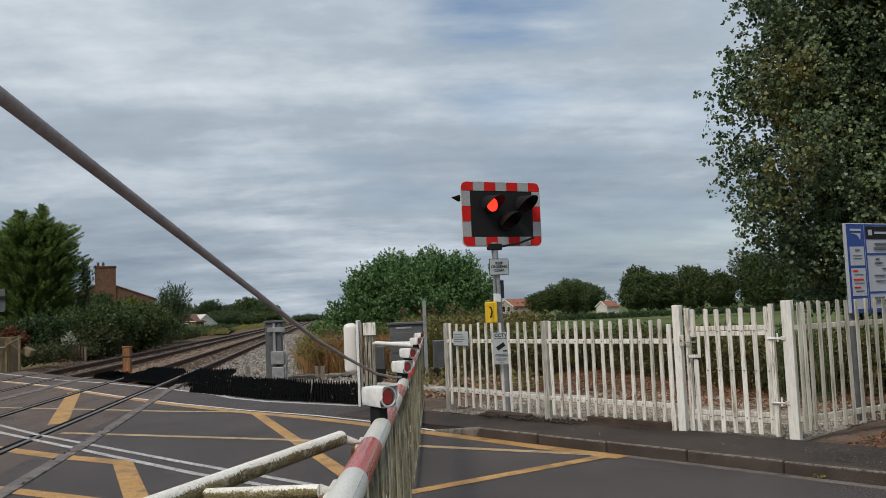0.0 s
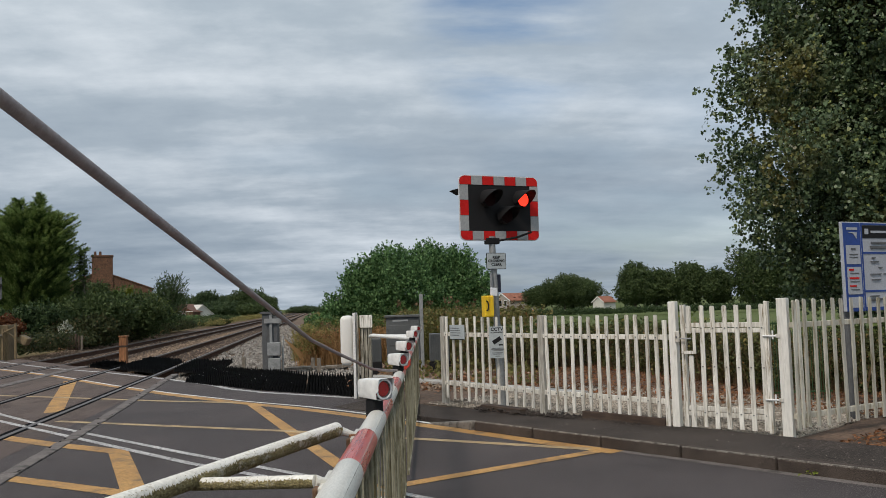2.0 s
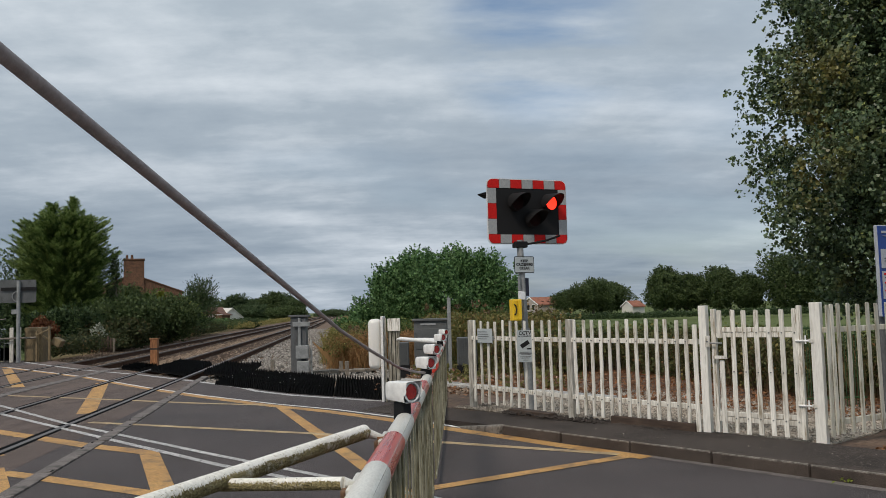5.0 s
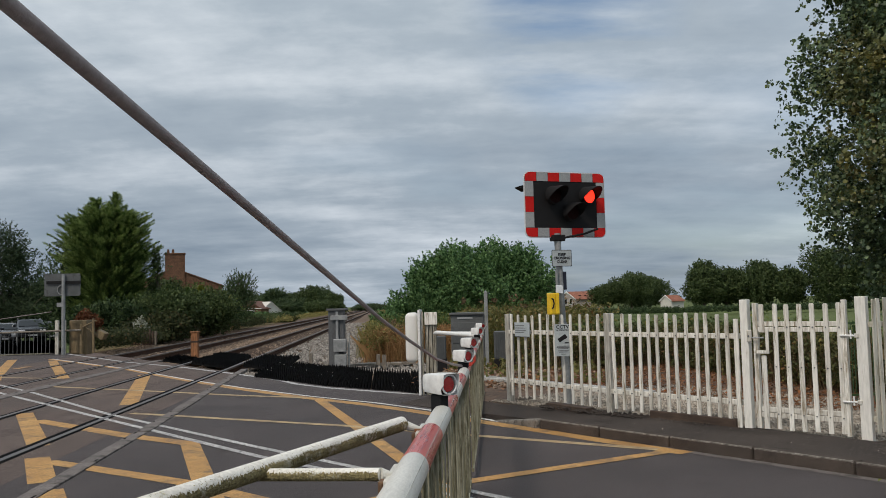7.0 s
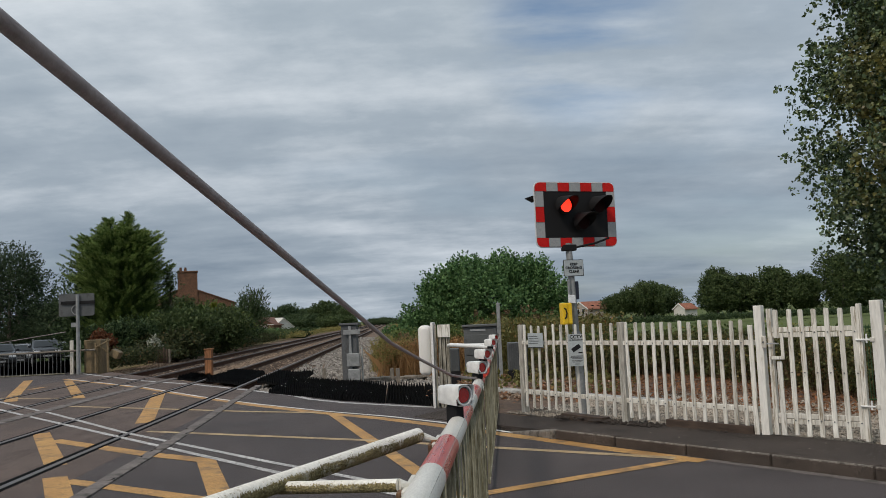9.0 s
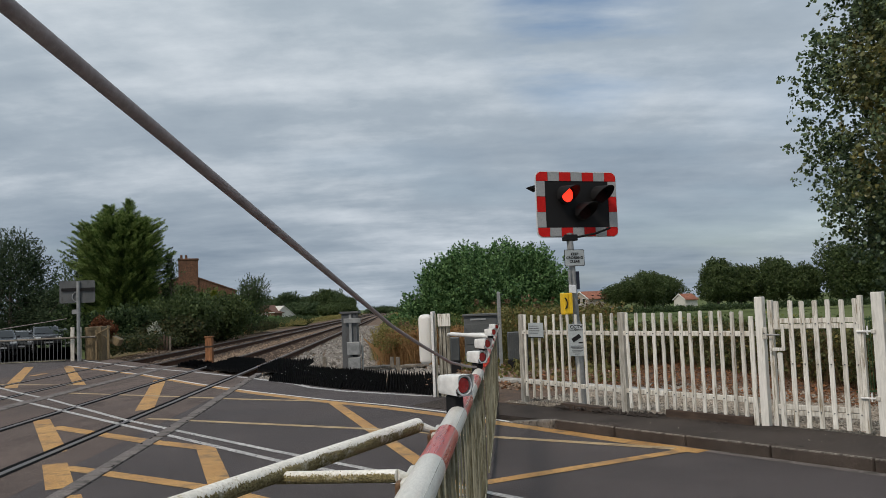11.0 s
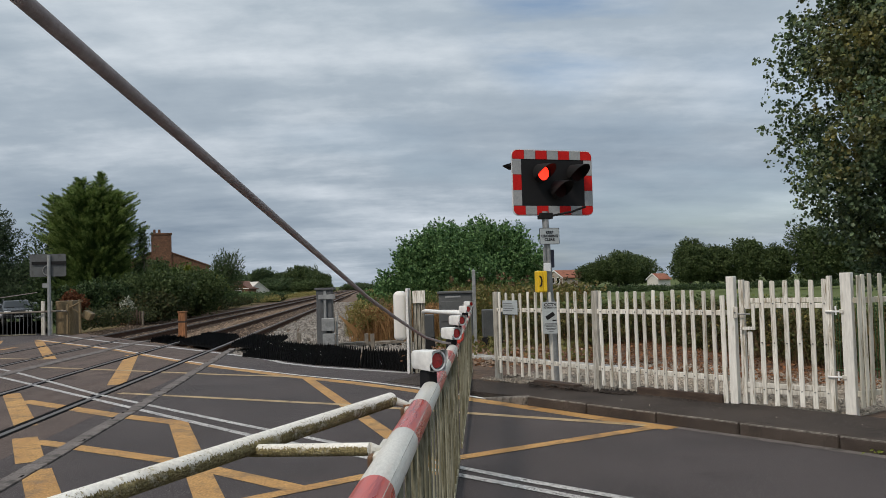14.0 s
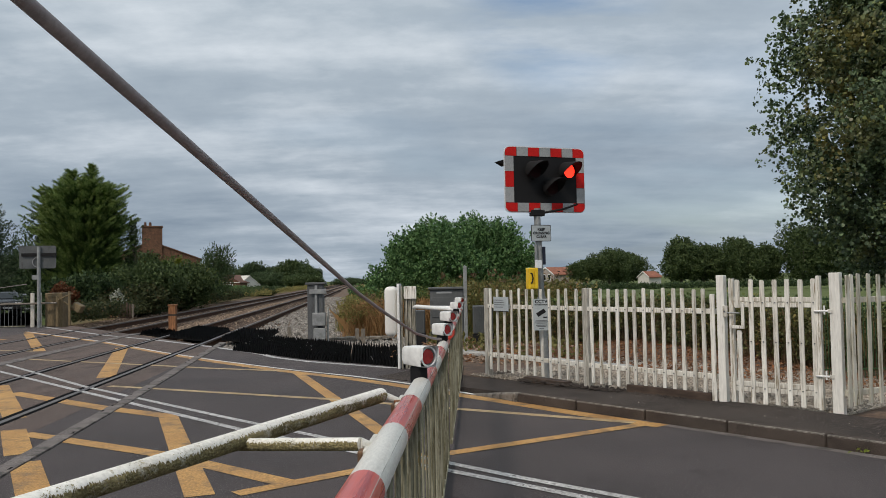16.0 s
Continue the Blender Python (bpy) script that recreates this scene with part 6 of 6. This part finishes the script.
SHRUBS = [(-15.2, 44, 2.6, 2.2), (-14.6, 49, 2.7, 2.0), (-16.3, 54, 2.9, 2.2), (-17.3, 60, 2.7, 2.2), (-18.6, 66, 2.4, 2.2), (-17.0, 41, 2.2, 1.8), (-14.5, 41, 1.5, 1.5), (-18.6, 52, 3.6, 2.2), (-20.6, 46, 4.4, 1.6), (-19.2, 58, 3.2, 2.0)]
for i, (x, y, h, r) in enumerate(SHRUBS):
    tree("hedge_bush", "overgrown green bush along the railway boundary", "bush", (x, y, -0.1), [((0, 0, h * 0.5), (r, r * 0.9, h * 0.5)), ((r * 0.4, 0, h * 0.66), (r * 0.6, r * 0.6, h * 0.34))], 0.085, (L_MID, L_MID, L_HEDGE, L_DARK, L_HEDGE, L_DARK, L_UNDER, L_MID, L_DARK, L_HEDGE)[i], 30 + i, twigs=1700, per=14, twig=0.75, up=0.6, rough=0.42, trunk=0.07, length=1.9, group="boundary bushes")
tree("flowering_shrub", "small shrub covered in white flowers beside the line", "bush", (-14.2, 38.2, 0.12), [((0, 0, 0.65), (0.42, 0.35, 0.42))], 0.055, L_BLOSSOM, 331, twigs=110, per=11, twig=0.3, up=0.5, rough=0.3, trunk=0.02, length=1.3)
pal = thing("paling_fence", "short run of old brown paling fence beneath the bushes", "fence", (-13.95, 36.5, -0.05), -14)
for i in range(9):
    part("paling", boxed(0.14 * i, 0.14 * i + 0.085, -0.012, 0.012, 0, 0.62 + 0.05 * math.sin(2.3 * i), 0.004), OLDWOOD if i in (3, 8) else DARKWOOD, pal)
for z in (0.14, 0.44):
    part("rail", boxed(-0.02, 1.24, 0.012, 0.05, z, z + 0.06, 0.004), DARKWOOD, pal)
tree("bare_topped_tree", "thin upright shrub with sparse grey-green twigs", "tree", (-18.0, 70, 0), [((0, 0, 2.0), (1.7, 1.4, 2.0)), ((0.2, 0, 3.4), (1.4, 1.0, 1.6))], 0.055, L_FAR, 50, twigs=1000, per=12, twig=1.0, up=1.3, rough=0.2, trunk=0.14, length=3.0, spread=0.3)
for i, (x, y, h, r) in enumerate(((-38.8, 71, 10.6, 4.6), (-33.4, 70, 5.6, 3.6), (-45, 72, 10.6, 5.2), (-38, 75, 5.4, 3.8), (-31.0, 74, 4.4, 2.8))):
    tree("dark_tree", "dark leafy tree behind the waiting cars", "tree", (x, y, -0.24 + 1.15 * fall(x, y)), [((0, 0, h * 0.45), (r, r, h * 0.45)), ((0.3, 0, h * 0.7), (r * 0.7, r * 0.7, h * 0.3))], 0.10, L_DEEP, 60 + i, twigs=3600, per=11, twig=0.7, up=0.3, trunk=0.2, group="dark trees")
FARTREES = [(32.8, 160, 7.0, 5.6), (36.8, 163, 6.0, 4.2), (28.6, 161, 5.2, 3.6), (34.8, 120, 6.9, 3.0), (38.6, 122, 6.3, 3.4), (42.6, 120, 6.8, 3.4), (46.0, 118, 5.6, 2.6), (48.6, 112, 8.3, 3.3), (53.5, 112, 7.4, 3.8), (56, 118, 6.5, 6.0), (64, 118, 6.5, 6.0), (71, 120, 7, 6)]
for i, (x, y, h, r) in enumerate(FARTREES):
    tree("field_tree", "rounded dark green tree at the field edge", "tree", (x, y, -0.2), [((0, 0, h * 0.5), (r, r, h * 0.48)), ((r * 0.2, 0, h * 0.68), (r * 0.65, r * 0.6, h * 0.3))], 0.17, L_FAR if i > 8 else L_MID, 80 + i, twigs=2400, per=9, twig=0.9, up=0.3, rough=0.26, trunk=0.25, group="field trees")
for i, (x, y, h, r) in enumerate(((-44, 205, 7.4, 4.2), (-35, 206, 7.6, 3.4), (-39.5, 212, 6.0, 3.6), (-31, 214, 5.2, 3.0), (-46, 230, 6, 8), (-37, 235, 6.5, 6), (-40, 200, 4.5, 6), (-29, 190, 3.5, 5), (-42, 260, 8.5, 5), (-56, 240, 7, 9), (-60, 210, 6.5, 9), (-22.6, 95, 1.5, 2.0), (-19.8, 97, 1.3, 1.7), (-25.5, 98, 1.7, 2.0), (-2.6, 90, 3.2, 2.2), (-3.6, 125, 3.2, 2.4), (-1.6, 70, 3.2, 2.2), (-0.5, 55, 2.8, 2.0), (-32, 320, 3.0, 7), (-21, 330, 2.6, 6), (-11, 335, 2.4, 6), (-1, 345, 2.8, 7), (10, 330, 6, 14), (30, 350, 6, 14), (60, 340, 7, 16), (-90, 260, 8, 16))):
    tree("distant_tree", "distant green tree beside the line", "tree", (x, y, -0.3), [((0, 0, h * 0.5), (r, r, h * 0.48))], 0.20 if y > 145 else 0.10, (L_MID if i % 2 else L_FAR) if y > 130 else (L_DARK, L_BUSH, L_BUSH)[i % 3], 110 + i, twigs=2000, per=9, twig=0.9, up=0.4, rough=0.3, trunk=0.2, group="distant trees")

ob = thing("street_lamp", "slim grey street lamp beyond the conifer", "street lamp", (-27.8, 62, -0.24 + 1.15 * fall(-27.8, 62)), 0)
part("column", rodded((0, 0, 0), (0, 0, 7.7), 0.07, 0.05, 8), GALV, ob)
part("arm", rodded((0, 0, 7.7), (-0.5, 0, 7.95), 0.04, seg=8), GALV, ob)
part("head", boxed(-1.0, -0.45, -0.12, 0.12, 7.9, 8.02, 0.03), SIGNWHITE, ob)

tree("wispy_tree", "thin leafy branches standing out beside the conifer", "tree", (-16.6, 47, 0), [((0, 0, 4.2), (0.55, 0.5, 1.3)), ((-0.2, 0, 2.2), (0.6, 0.6, 1.5))], 0.075, L_MID, 321, twigs=240, per=9, twig=0.9, up=0.5, rough=0.3, trunk=0.06, length=2.0)
tree("wispy_tree", "thin wispy green tree behind the conifer", "tree", (-26.2, 56, 1.15 * fall(-26.2, 56)), [((0, 0, 4.4), (1.4, 1.2, 2.4)), ((0.4, 0, 2.4), (2.0, 1.4, 2.0))], 0.08, L_DARK, 320, twigs=600, per=9, twig=0.9, up=0.7, rough=0.25, trunk=0.1, length=2.2)

# ---- undergrowth ----
rng = np.random.default_rng(77)


def tangle(name, label, material, places, height, leaf, seed, per=40, lump=0.25):
    r = np.random.default_rng(seed)
    c = np.array([(x, y, height * r.uniform(0.15, 0.85)) for x, y in places])
    p, nm = clumped(r, c, lump * r.uniform(0.6, 1.4, len(c)), per)
    p[:, 2] = np.abs(p[:, 2]) + 0.05
    ob = new(name, leaves(name, r, p, nm, leaf, material, 1.6))
    return tagged(ob, label, "undergrowth", "", "stuff")


HEDGE_FOOT = [(1.2, 17.0), (2.4, 16.2), (4.0, 16.9), (4.7, 13.6), (5.1, 11.2), (6.2, 10.6), (9.5, 10.2)]


def along_hedge(r, n, deep):
    """Places in a band behind the foot of the hedge."""
    f = np.array(HEDGE_FOOT)
    step = np.linalg.norm(np.diff(f, axis=0), axis=1)
    s = r.uniform(0, step.sum(), n)
    i = np.minimum(np.searchsorted(np.cumsum(step), s), len(step) - 1)
    k = ((s - np.concatenate(([0], np.cumsum(step)))[i]) / step[i])[:, None]
    p = f[i] * (1 - k) + f[i + 1] * k
    back = np.array((0.45, 0.9))
    return p + back * (deep * r.uniform(0, 1, n) ** 1.2)[:, None]


tangle("bramble_hedge", "tangled bramble hedge behind the white fence", L_BRAMBLE, along_hedge(rng, 1400, 1.3), 0.86, 0.034, 201, per=50, lump=0.2)
tangle("bramble_hedge", "yellow-green weeds in the hedge behind the fence", L_YELLOWGRASS, along_hedge(rng, 230, 1.2), 0.84, 0.03, 217, per=36, lump=0.16)
tangle("bramble_hedge", "dense green hedge beyond the fence", L_HEDGE, along_hedge(rng, 480, 2.0) + np.array((0.5, 0.9)), 0.92, 0.05, 202, per=45, lump=0.24)
tangle("shade_undergrowth", "dark undergrowth beneath the poplar", L_DARK, along_hedge(rng, 160, 1.6) + np.array((0.3, 0.3)), 0.8, 0.05, 203, per=45, lump=0.22)
xy = along_hedge(rng, 7000, 1.4)
tagged(new("bramble_stems", blades("bramble_stems", rng, xy, 0.04, 0.8, 0.0035, L_STEM, 0.2)), "thin brown bramble stems in the hedge", "undergrowth", "", "stuff")
railing = thing("railing", "green vertical bar railing beyond the gate", "railing", (4.55, 10.25, 0.05), 0)
for i in range(24):
    part("bar", rodded((0.036 * i, 0, 0), (0.036 * i, 0, 1.0), 0.005, seg=6), GREENRAIL, railing)
for z in (0.12, 0.97):
    part("rail", boxed(-0.03, 0.86, -0.008, 0.008, z - 0.01, z + 0.01, 0.002), GREENRAIL, railing)
xy = np.stack((rng.uniform(-2.5, 0.2, 9000), rng.uniform(22.2, 27, 9000)), 1)
tagged(new("dry_weeds", blades("dry_weeds", rng, xy[:3800], -0.15, 0.98, 0.005, L_DRY, 0.35)), "patch of dry orange-brown weeds beside the track", "weeds", "", "stuff")
tangle("dry_dock", "rusty brown dock and weed stems beside the track", L_DRY, np.stack((rng.uniform(-2.3, 0.2, 620), rng.uniform(22.3, 26.4, 620)), 1), 0.82, 0.026, 205, per=60, lump=0.13)
tv = [T(u, v) for u, v in np.stack((rng.uniform(-11.7, -10.0, 900), rng.uniform(34, 74, 900)), 1)]
tv += [T(u, v) for u, v in np.stack((rng.uniform(-11.2, -9.9, 90), rng.uniform(31.5, 36, 90)), 1)]
tangle("brown_weeds", "low brown weeds along the railway boundary", L_UNDER, tv, 0.65, 0.06, 208, per=34, lump=0.3)
tangle("brown_weeds", "dry reddish weeds along the railway boundary", L_DRY, [T(u, v) for u, v in np.stack((rng.uniform(-11.4, -10.2, 150), rng.uniform(35, 64, 150)), 1)], 0.35, 0.05, 209, per=24, lump=0.2)
tangle("verge_weeds", "green weeds and brambles along the far railway boundary", L_MID, [T(u, v) for u, v in np.stack((rng.uniform(-14.5, -10.9, 420), rng.uniform(64, 120, 420)), 1)], 0.75, 0.10, 215, per=30, lump=0.42)
tangle("dry_verge", "pale dry grass along the far railway boundary", L_YELLOWGRASS, [T(u, v) for u, v in np.stack((rng.uniform(-12.5, -9.6, 420), rng.uniform(84, 190, 420)), 1)], 0.5, 0.08, 218, per=30, lump=0.35)
tangle("verge_weeds", "yellowing weeds beside the far track", L_YELLOWGRASS, [T(u, v) for u, v in np.stack((rng.uniform(-0.6, 1.6, 500), 28 + 110 * rng.uniform(0, 1, 500) ** 1.5), 1)], 0.7, 0.06, 216, per=34, lump=0.3)
low = np.stack((rng.uniform(-0.3, 2.6, 1500), rng.uniform(12.6, 19.5, 1500)), 1)
low = low[low[:, 1] > 13.6 - 0.85 * low[:, 0]]
stones(rng, low, 0.06, 0.045, BROWNSTONE, "loose_stones", "loose stones round the cabinets")
tangle("low_weeds", "low weeds and dead stems round the cabinets", L_WEED, low[:140] + np.array((0.2, 0.8)), 0.22, 0.045, 210, per=16, lump=0.12)
lv = np.column_stack((low[:900] + rng.normal(size=(900, 2))[:len(low[:900])] * 0.3, np.full(len(low[:900]), 0.075)))
tagged(new("fallen_leaves", leaves("fallen_leaves", rng, lv, np.tile((0.0, 0, 1.0), (len(lv), 1)), 0.06, L_LITTER, 1.4, 0.35)), "brown fallen leaves round the cabinets", "leaves", "", "stuff")
tangle("yellow_weeds", "yellow-green weeds at the edge of the ballast", L_YELLOWGRASS, np.stack((rng.uniform(-2.5, -1.7, 90), rng.uniform(22.0, 25.5, 90)), 1), 0.95, 0.035, 213, per=40, lump=0.16)
tangle("dock_heads", "rusty seed heads above the dry weeds", L_STEM, np.stack((rng.uniform(-1.9, 0.2, 70), rng.uniform(22.5, 26, 70)), 1), 1.15, 0.03, 214, per=22, lump=0.09)
tangle("green_weeds", "low green weeds beside the track", L_HEDGE, np.stack((rng.uniform(-2.6, 0.3, 130), rng.uniform(24, 29, 130)), 1), 1.1, 0.06, 206, per=30, lump=0.22)
xy = np.stack((rng.uniform(-3.0, -0.4, 7000), rng.uniform(25, 33, 7000)), 1)
tagged(new("tall_grass", blades("tall_grass", rng, xy, -0.15, 0.85, 0.0035, L_YELLOWGRASS, 0.2)), "tall yellowing grass beside the track", "grass", "", "stuff")
xy = np.stack((rng.uniform(0.2, 3.2, 6000), rng.uniform(20.5, 27, 6000)), 1)
tagged(new("tall_weeds", blades("tall_weeds", rng, xy, -0.1, 1.35, 0.004, L_WEED, 0.2)), "tall brown and green weeds beyond the fence", "weeds", "", "stuff")
tangle("leafy_weeds", "brown and green leafy weeds beyond the cabinets", L_WEED, np.stack((rng.uniform(0.2, 3.8, 480), rng.uniform(20.5, 26, 480)), 1), 1.3, 0.055, 207, per=30, lump=0.24)
tangle("dock_heads", "dry reddish seed heads among the weeds", L_STEM, np.stack((rng.uniform(0.2, 3.6, 90), rng.uniform(21, 25, 90)), 1), 1.7, 0.05, 211, per=14, lump=0.09)
sn = np.concatenate((np.stack((rng.uniform(-4.5, 6, 18000), rng.uniform(3.0, 8.0, 18000)), 1), np.stack((rng.uniform(3.4, 8, 4200), rng.uniform(1.0, 3.2, 4200)), 1)))
p = np.array([(*K(s, n), 0.075) for s, n in sn])
tagged(new("fallen_leaves", leaves("fallen_leaves", rng, p, np.tile((0.0, 0, 1.0), (len(p), 1)), 0.034, L_LITTER, 1.4, 0.35)), "scattered red-brown fallen leaves", "leaves", "", "stuff")
sn = np.stack((rng.uniform(-2.0, 3.0, 13000), 0.98 + 3.2 * rng.uniform(0, 1, 13000) ** 1.3), 1)
stones(rng, np.array([K(s, n) for s, n in sn]), 0.064, 0.016, GRAVEL, "gravel", "pale loose gravel behind the fence")
sn = np.stack((rng.uniform(-0.9, 1.6, 420), rng.uniform(0.74, 1.02, 420)), 1)
stones(rng, np.array([K(s, n) for s, n in sn]), 0.102, 0.024, FOOTWAY, "tarmac_rubble", "dark broken tarmac lumps along the fence foot")
sn = np.stack((rng.uniform(-0.5, 9.0, 130), 0.16 + 0.8 * rng.uniform(0, 1, 130)), 1)
stones(rng, np.array([K(s, n) for s, n in sn]), 0.104, 0.007, GRAVEL, "grit", "small loose grit on the footway")
lf = np.random.default_rng(341)
gl = np.column_stack((lf.normal(3.13, 0.035, 16), lf.normal(6.29, 0.035, 16), lf.uniform(0.012, 0.035, 16)))
tagged(new("fallen_leaf_clump", leaves("fallen_leaf_clump", lf, gl, np.tile((0.0, 0, 1.0), (16, 1)), 0.022, L_GOLD, 1.6, 0.6)), "small clump of yellow leaves in the gutter", "leaves", "", "stuff")
fh = np.stack((rng.uniform(7.5, 48, 1500), rng.uniform(80, 84, 1500)), 1)
tangle("field_hedge", "dark hedge along the far edge of the field", L_DARK, fh, 0.5, 0.09, 212, per=26, lump=0.32)
tree("red_shrub", "small red-leaved shrub behind the far barrier", "shrub", (-13.75, 31.5, 0), [((0, 0, 1.15), (0.42, 0.4, 0.42)), ((0.35, 0, 1.0), (0.3, 0.3, 0.25))], 0.06, L_RED, 300, twigs=300, per=8, twig=0.25, trunk=0.03)
ob = thing("paling_fence", "short old brown paling fence beside the railway", "fence", (-15.35, 40.2, -0.17), 8)
for i in range(8):
    part("board", boxed(-0.06 + 0.125 * i, 0.055 + 0.125 * i, -0.02, 0.02, 0, 0.8 - 0.07 * (i % 3 == 1), 0.01), BROWNBOARD, ob)
part("rail", boxed(-0.06, 0.94, 0.02, 0.06, 0.5, 0.57), BROWNBOARD, ob)

# ---- kerb stones ----
kerb = thing("kerb", "row of weathered concrete kerb stones", "kerb", (0, 0, 0), 0, "", "structure")
kb = boxed(0.006, 0.857, 0.0, 0.125, -0.1, 0.102, 0.02)
kme = finish("kerb_stone", kb, KERB)
# paler strip along the front top edge of each stone
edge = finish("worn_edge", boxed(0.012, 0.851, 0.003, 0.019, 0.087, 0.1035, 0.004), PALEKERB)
for i in range(16):
    stone = part("kerb_stone", kme, None, kerb, m=pose(*K(0.8626 * i, 0.0), random.uniform(-0.003, 0.003), 0, random.uniform(-0.15, 0.15), K_ANGLE + random.uniform(-0.3, 0.3)))
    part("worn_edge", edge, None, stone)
for i, (s, n, z, turn) in enumerate(((-0.86, 0.06, -0.10, 5),)):
    drop = boxed(0.006, 0.857, 0.0, 0.125, -0.1, 0.102, 0.02)
    part("kerb_stone", drop, PALEKERB, kerb, "pale dropped kerb stone", m=pose(*K(s, n), z, 0, -6.8, K_ANGLE - turn))
solid("gutter", stripe([K(1.55, -0.035), K(4, -0.05), K(26, -0.055)], 0.105, 0.002), STRIP, "pale worn strip of road beside the kerb", "gutter", "structure")


# ---- what moves: the two lamps flash in turn, the stay cable sways ----
SWAY = [(0.0, -4.7), (0.5, -15.1), (1.0, -7.2), (1.5, -12.5), (2.0, -13.5), (2.5, -5.2), (3.0, -9.5), (5.5, -1.5), (6.0, -7.2), (6.5, -6.7), (7.0, 2.8), (7.5, -1.6), (8.0, 0.6), (8.5, 7.9),
        (9.0, -9.4), (11.5, -2.8), (12.0, -7.4), (12.5, -4.4), (13.0, -0.8), (13.5, -4.5), (14.0, 0.9), (14.5, 0.0), (15.0, -3.4), (15.5, -2.3), (16.0, -0.2)]


def motions():
    start, half = 0.352, 0.365
    back, lens = -0.03, -0.0785
    for bulb, first in ((BULB_R, True), (BULB_L, False)):
        at, burns, t = (back if first else lens), first, start
        rows = [(0.0, pose(0, at, 0))]
        while t < 15.95:
            rows.append((t - 0.0334, pose(0, at, 0)))
            at = lens if burns else back
            rows.append((t, pose(0, at, 0)))
            burns, t = not burns, t + half
        rows.append((16.0, pose(0, at, 0)))
        walk(bulb, rows)
    # the slack stay cable swings between its two ends
    a, b = Vector(L_near(*CABLE_PTS[0])) + Vector((0.03, 0, -0.011)), Vector(L_near(*CABLE_PTS[-1]))
    walk(STAY, [(t, Matrix.Translation(a) @ Matrix.Rotation(radians(swing), 4, b - a) @ Matrix.Translation(-a)) for t, swing in SWAY])


motions()
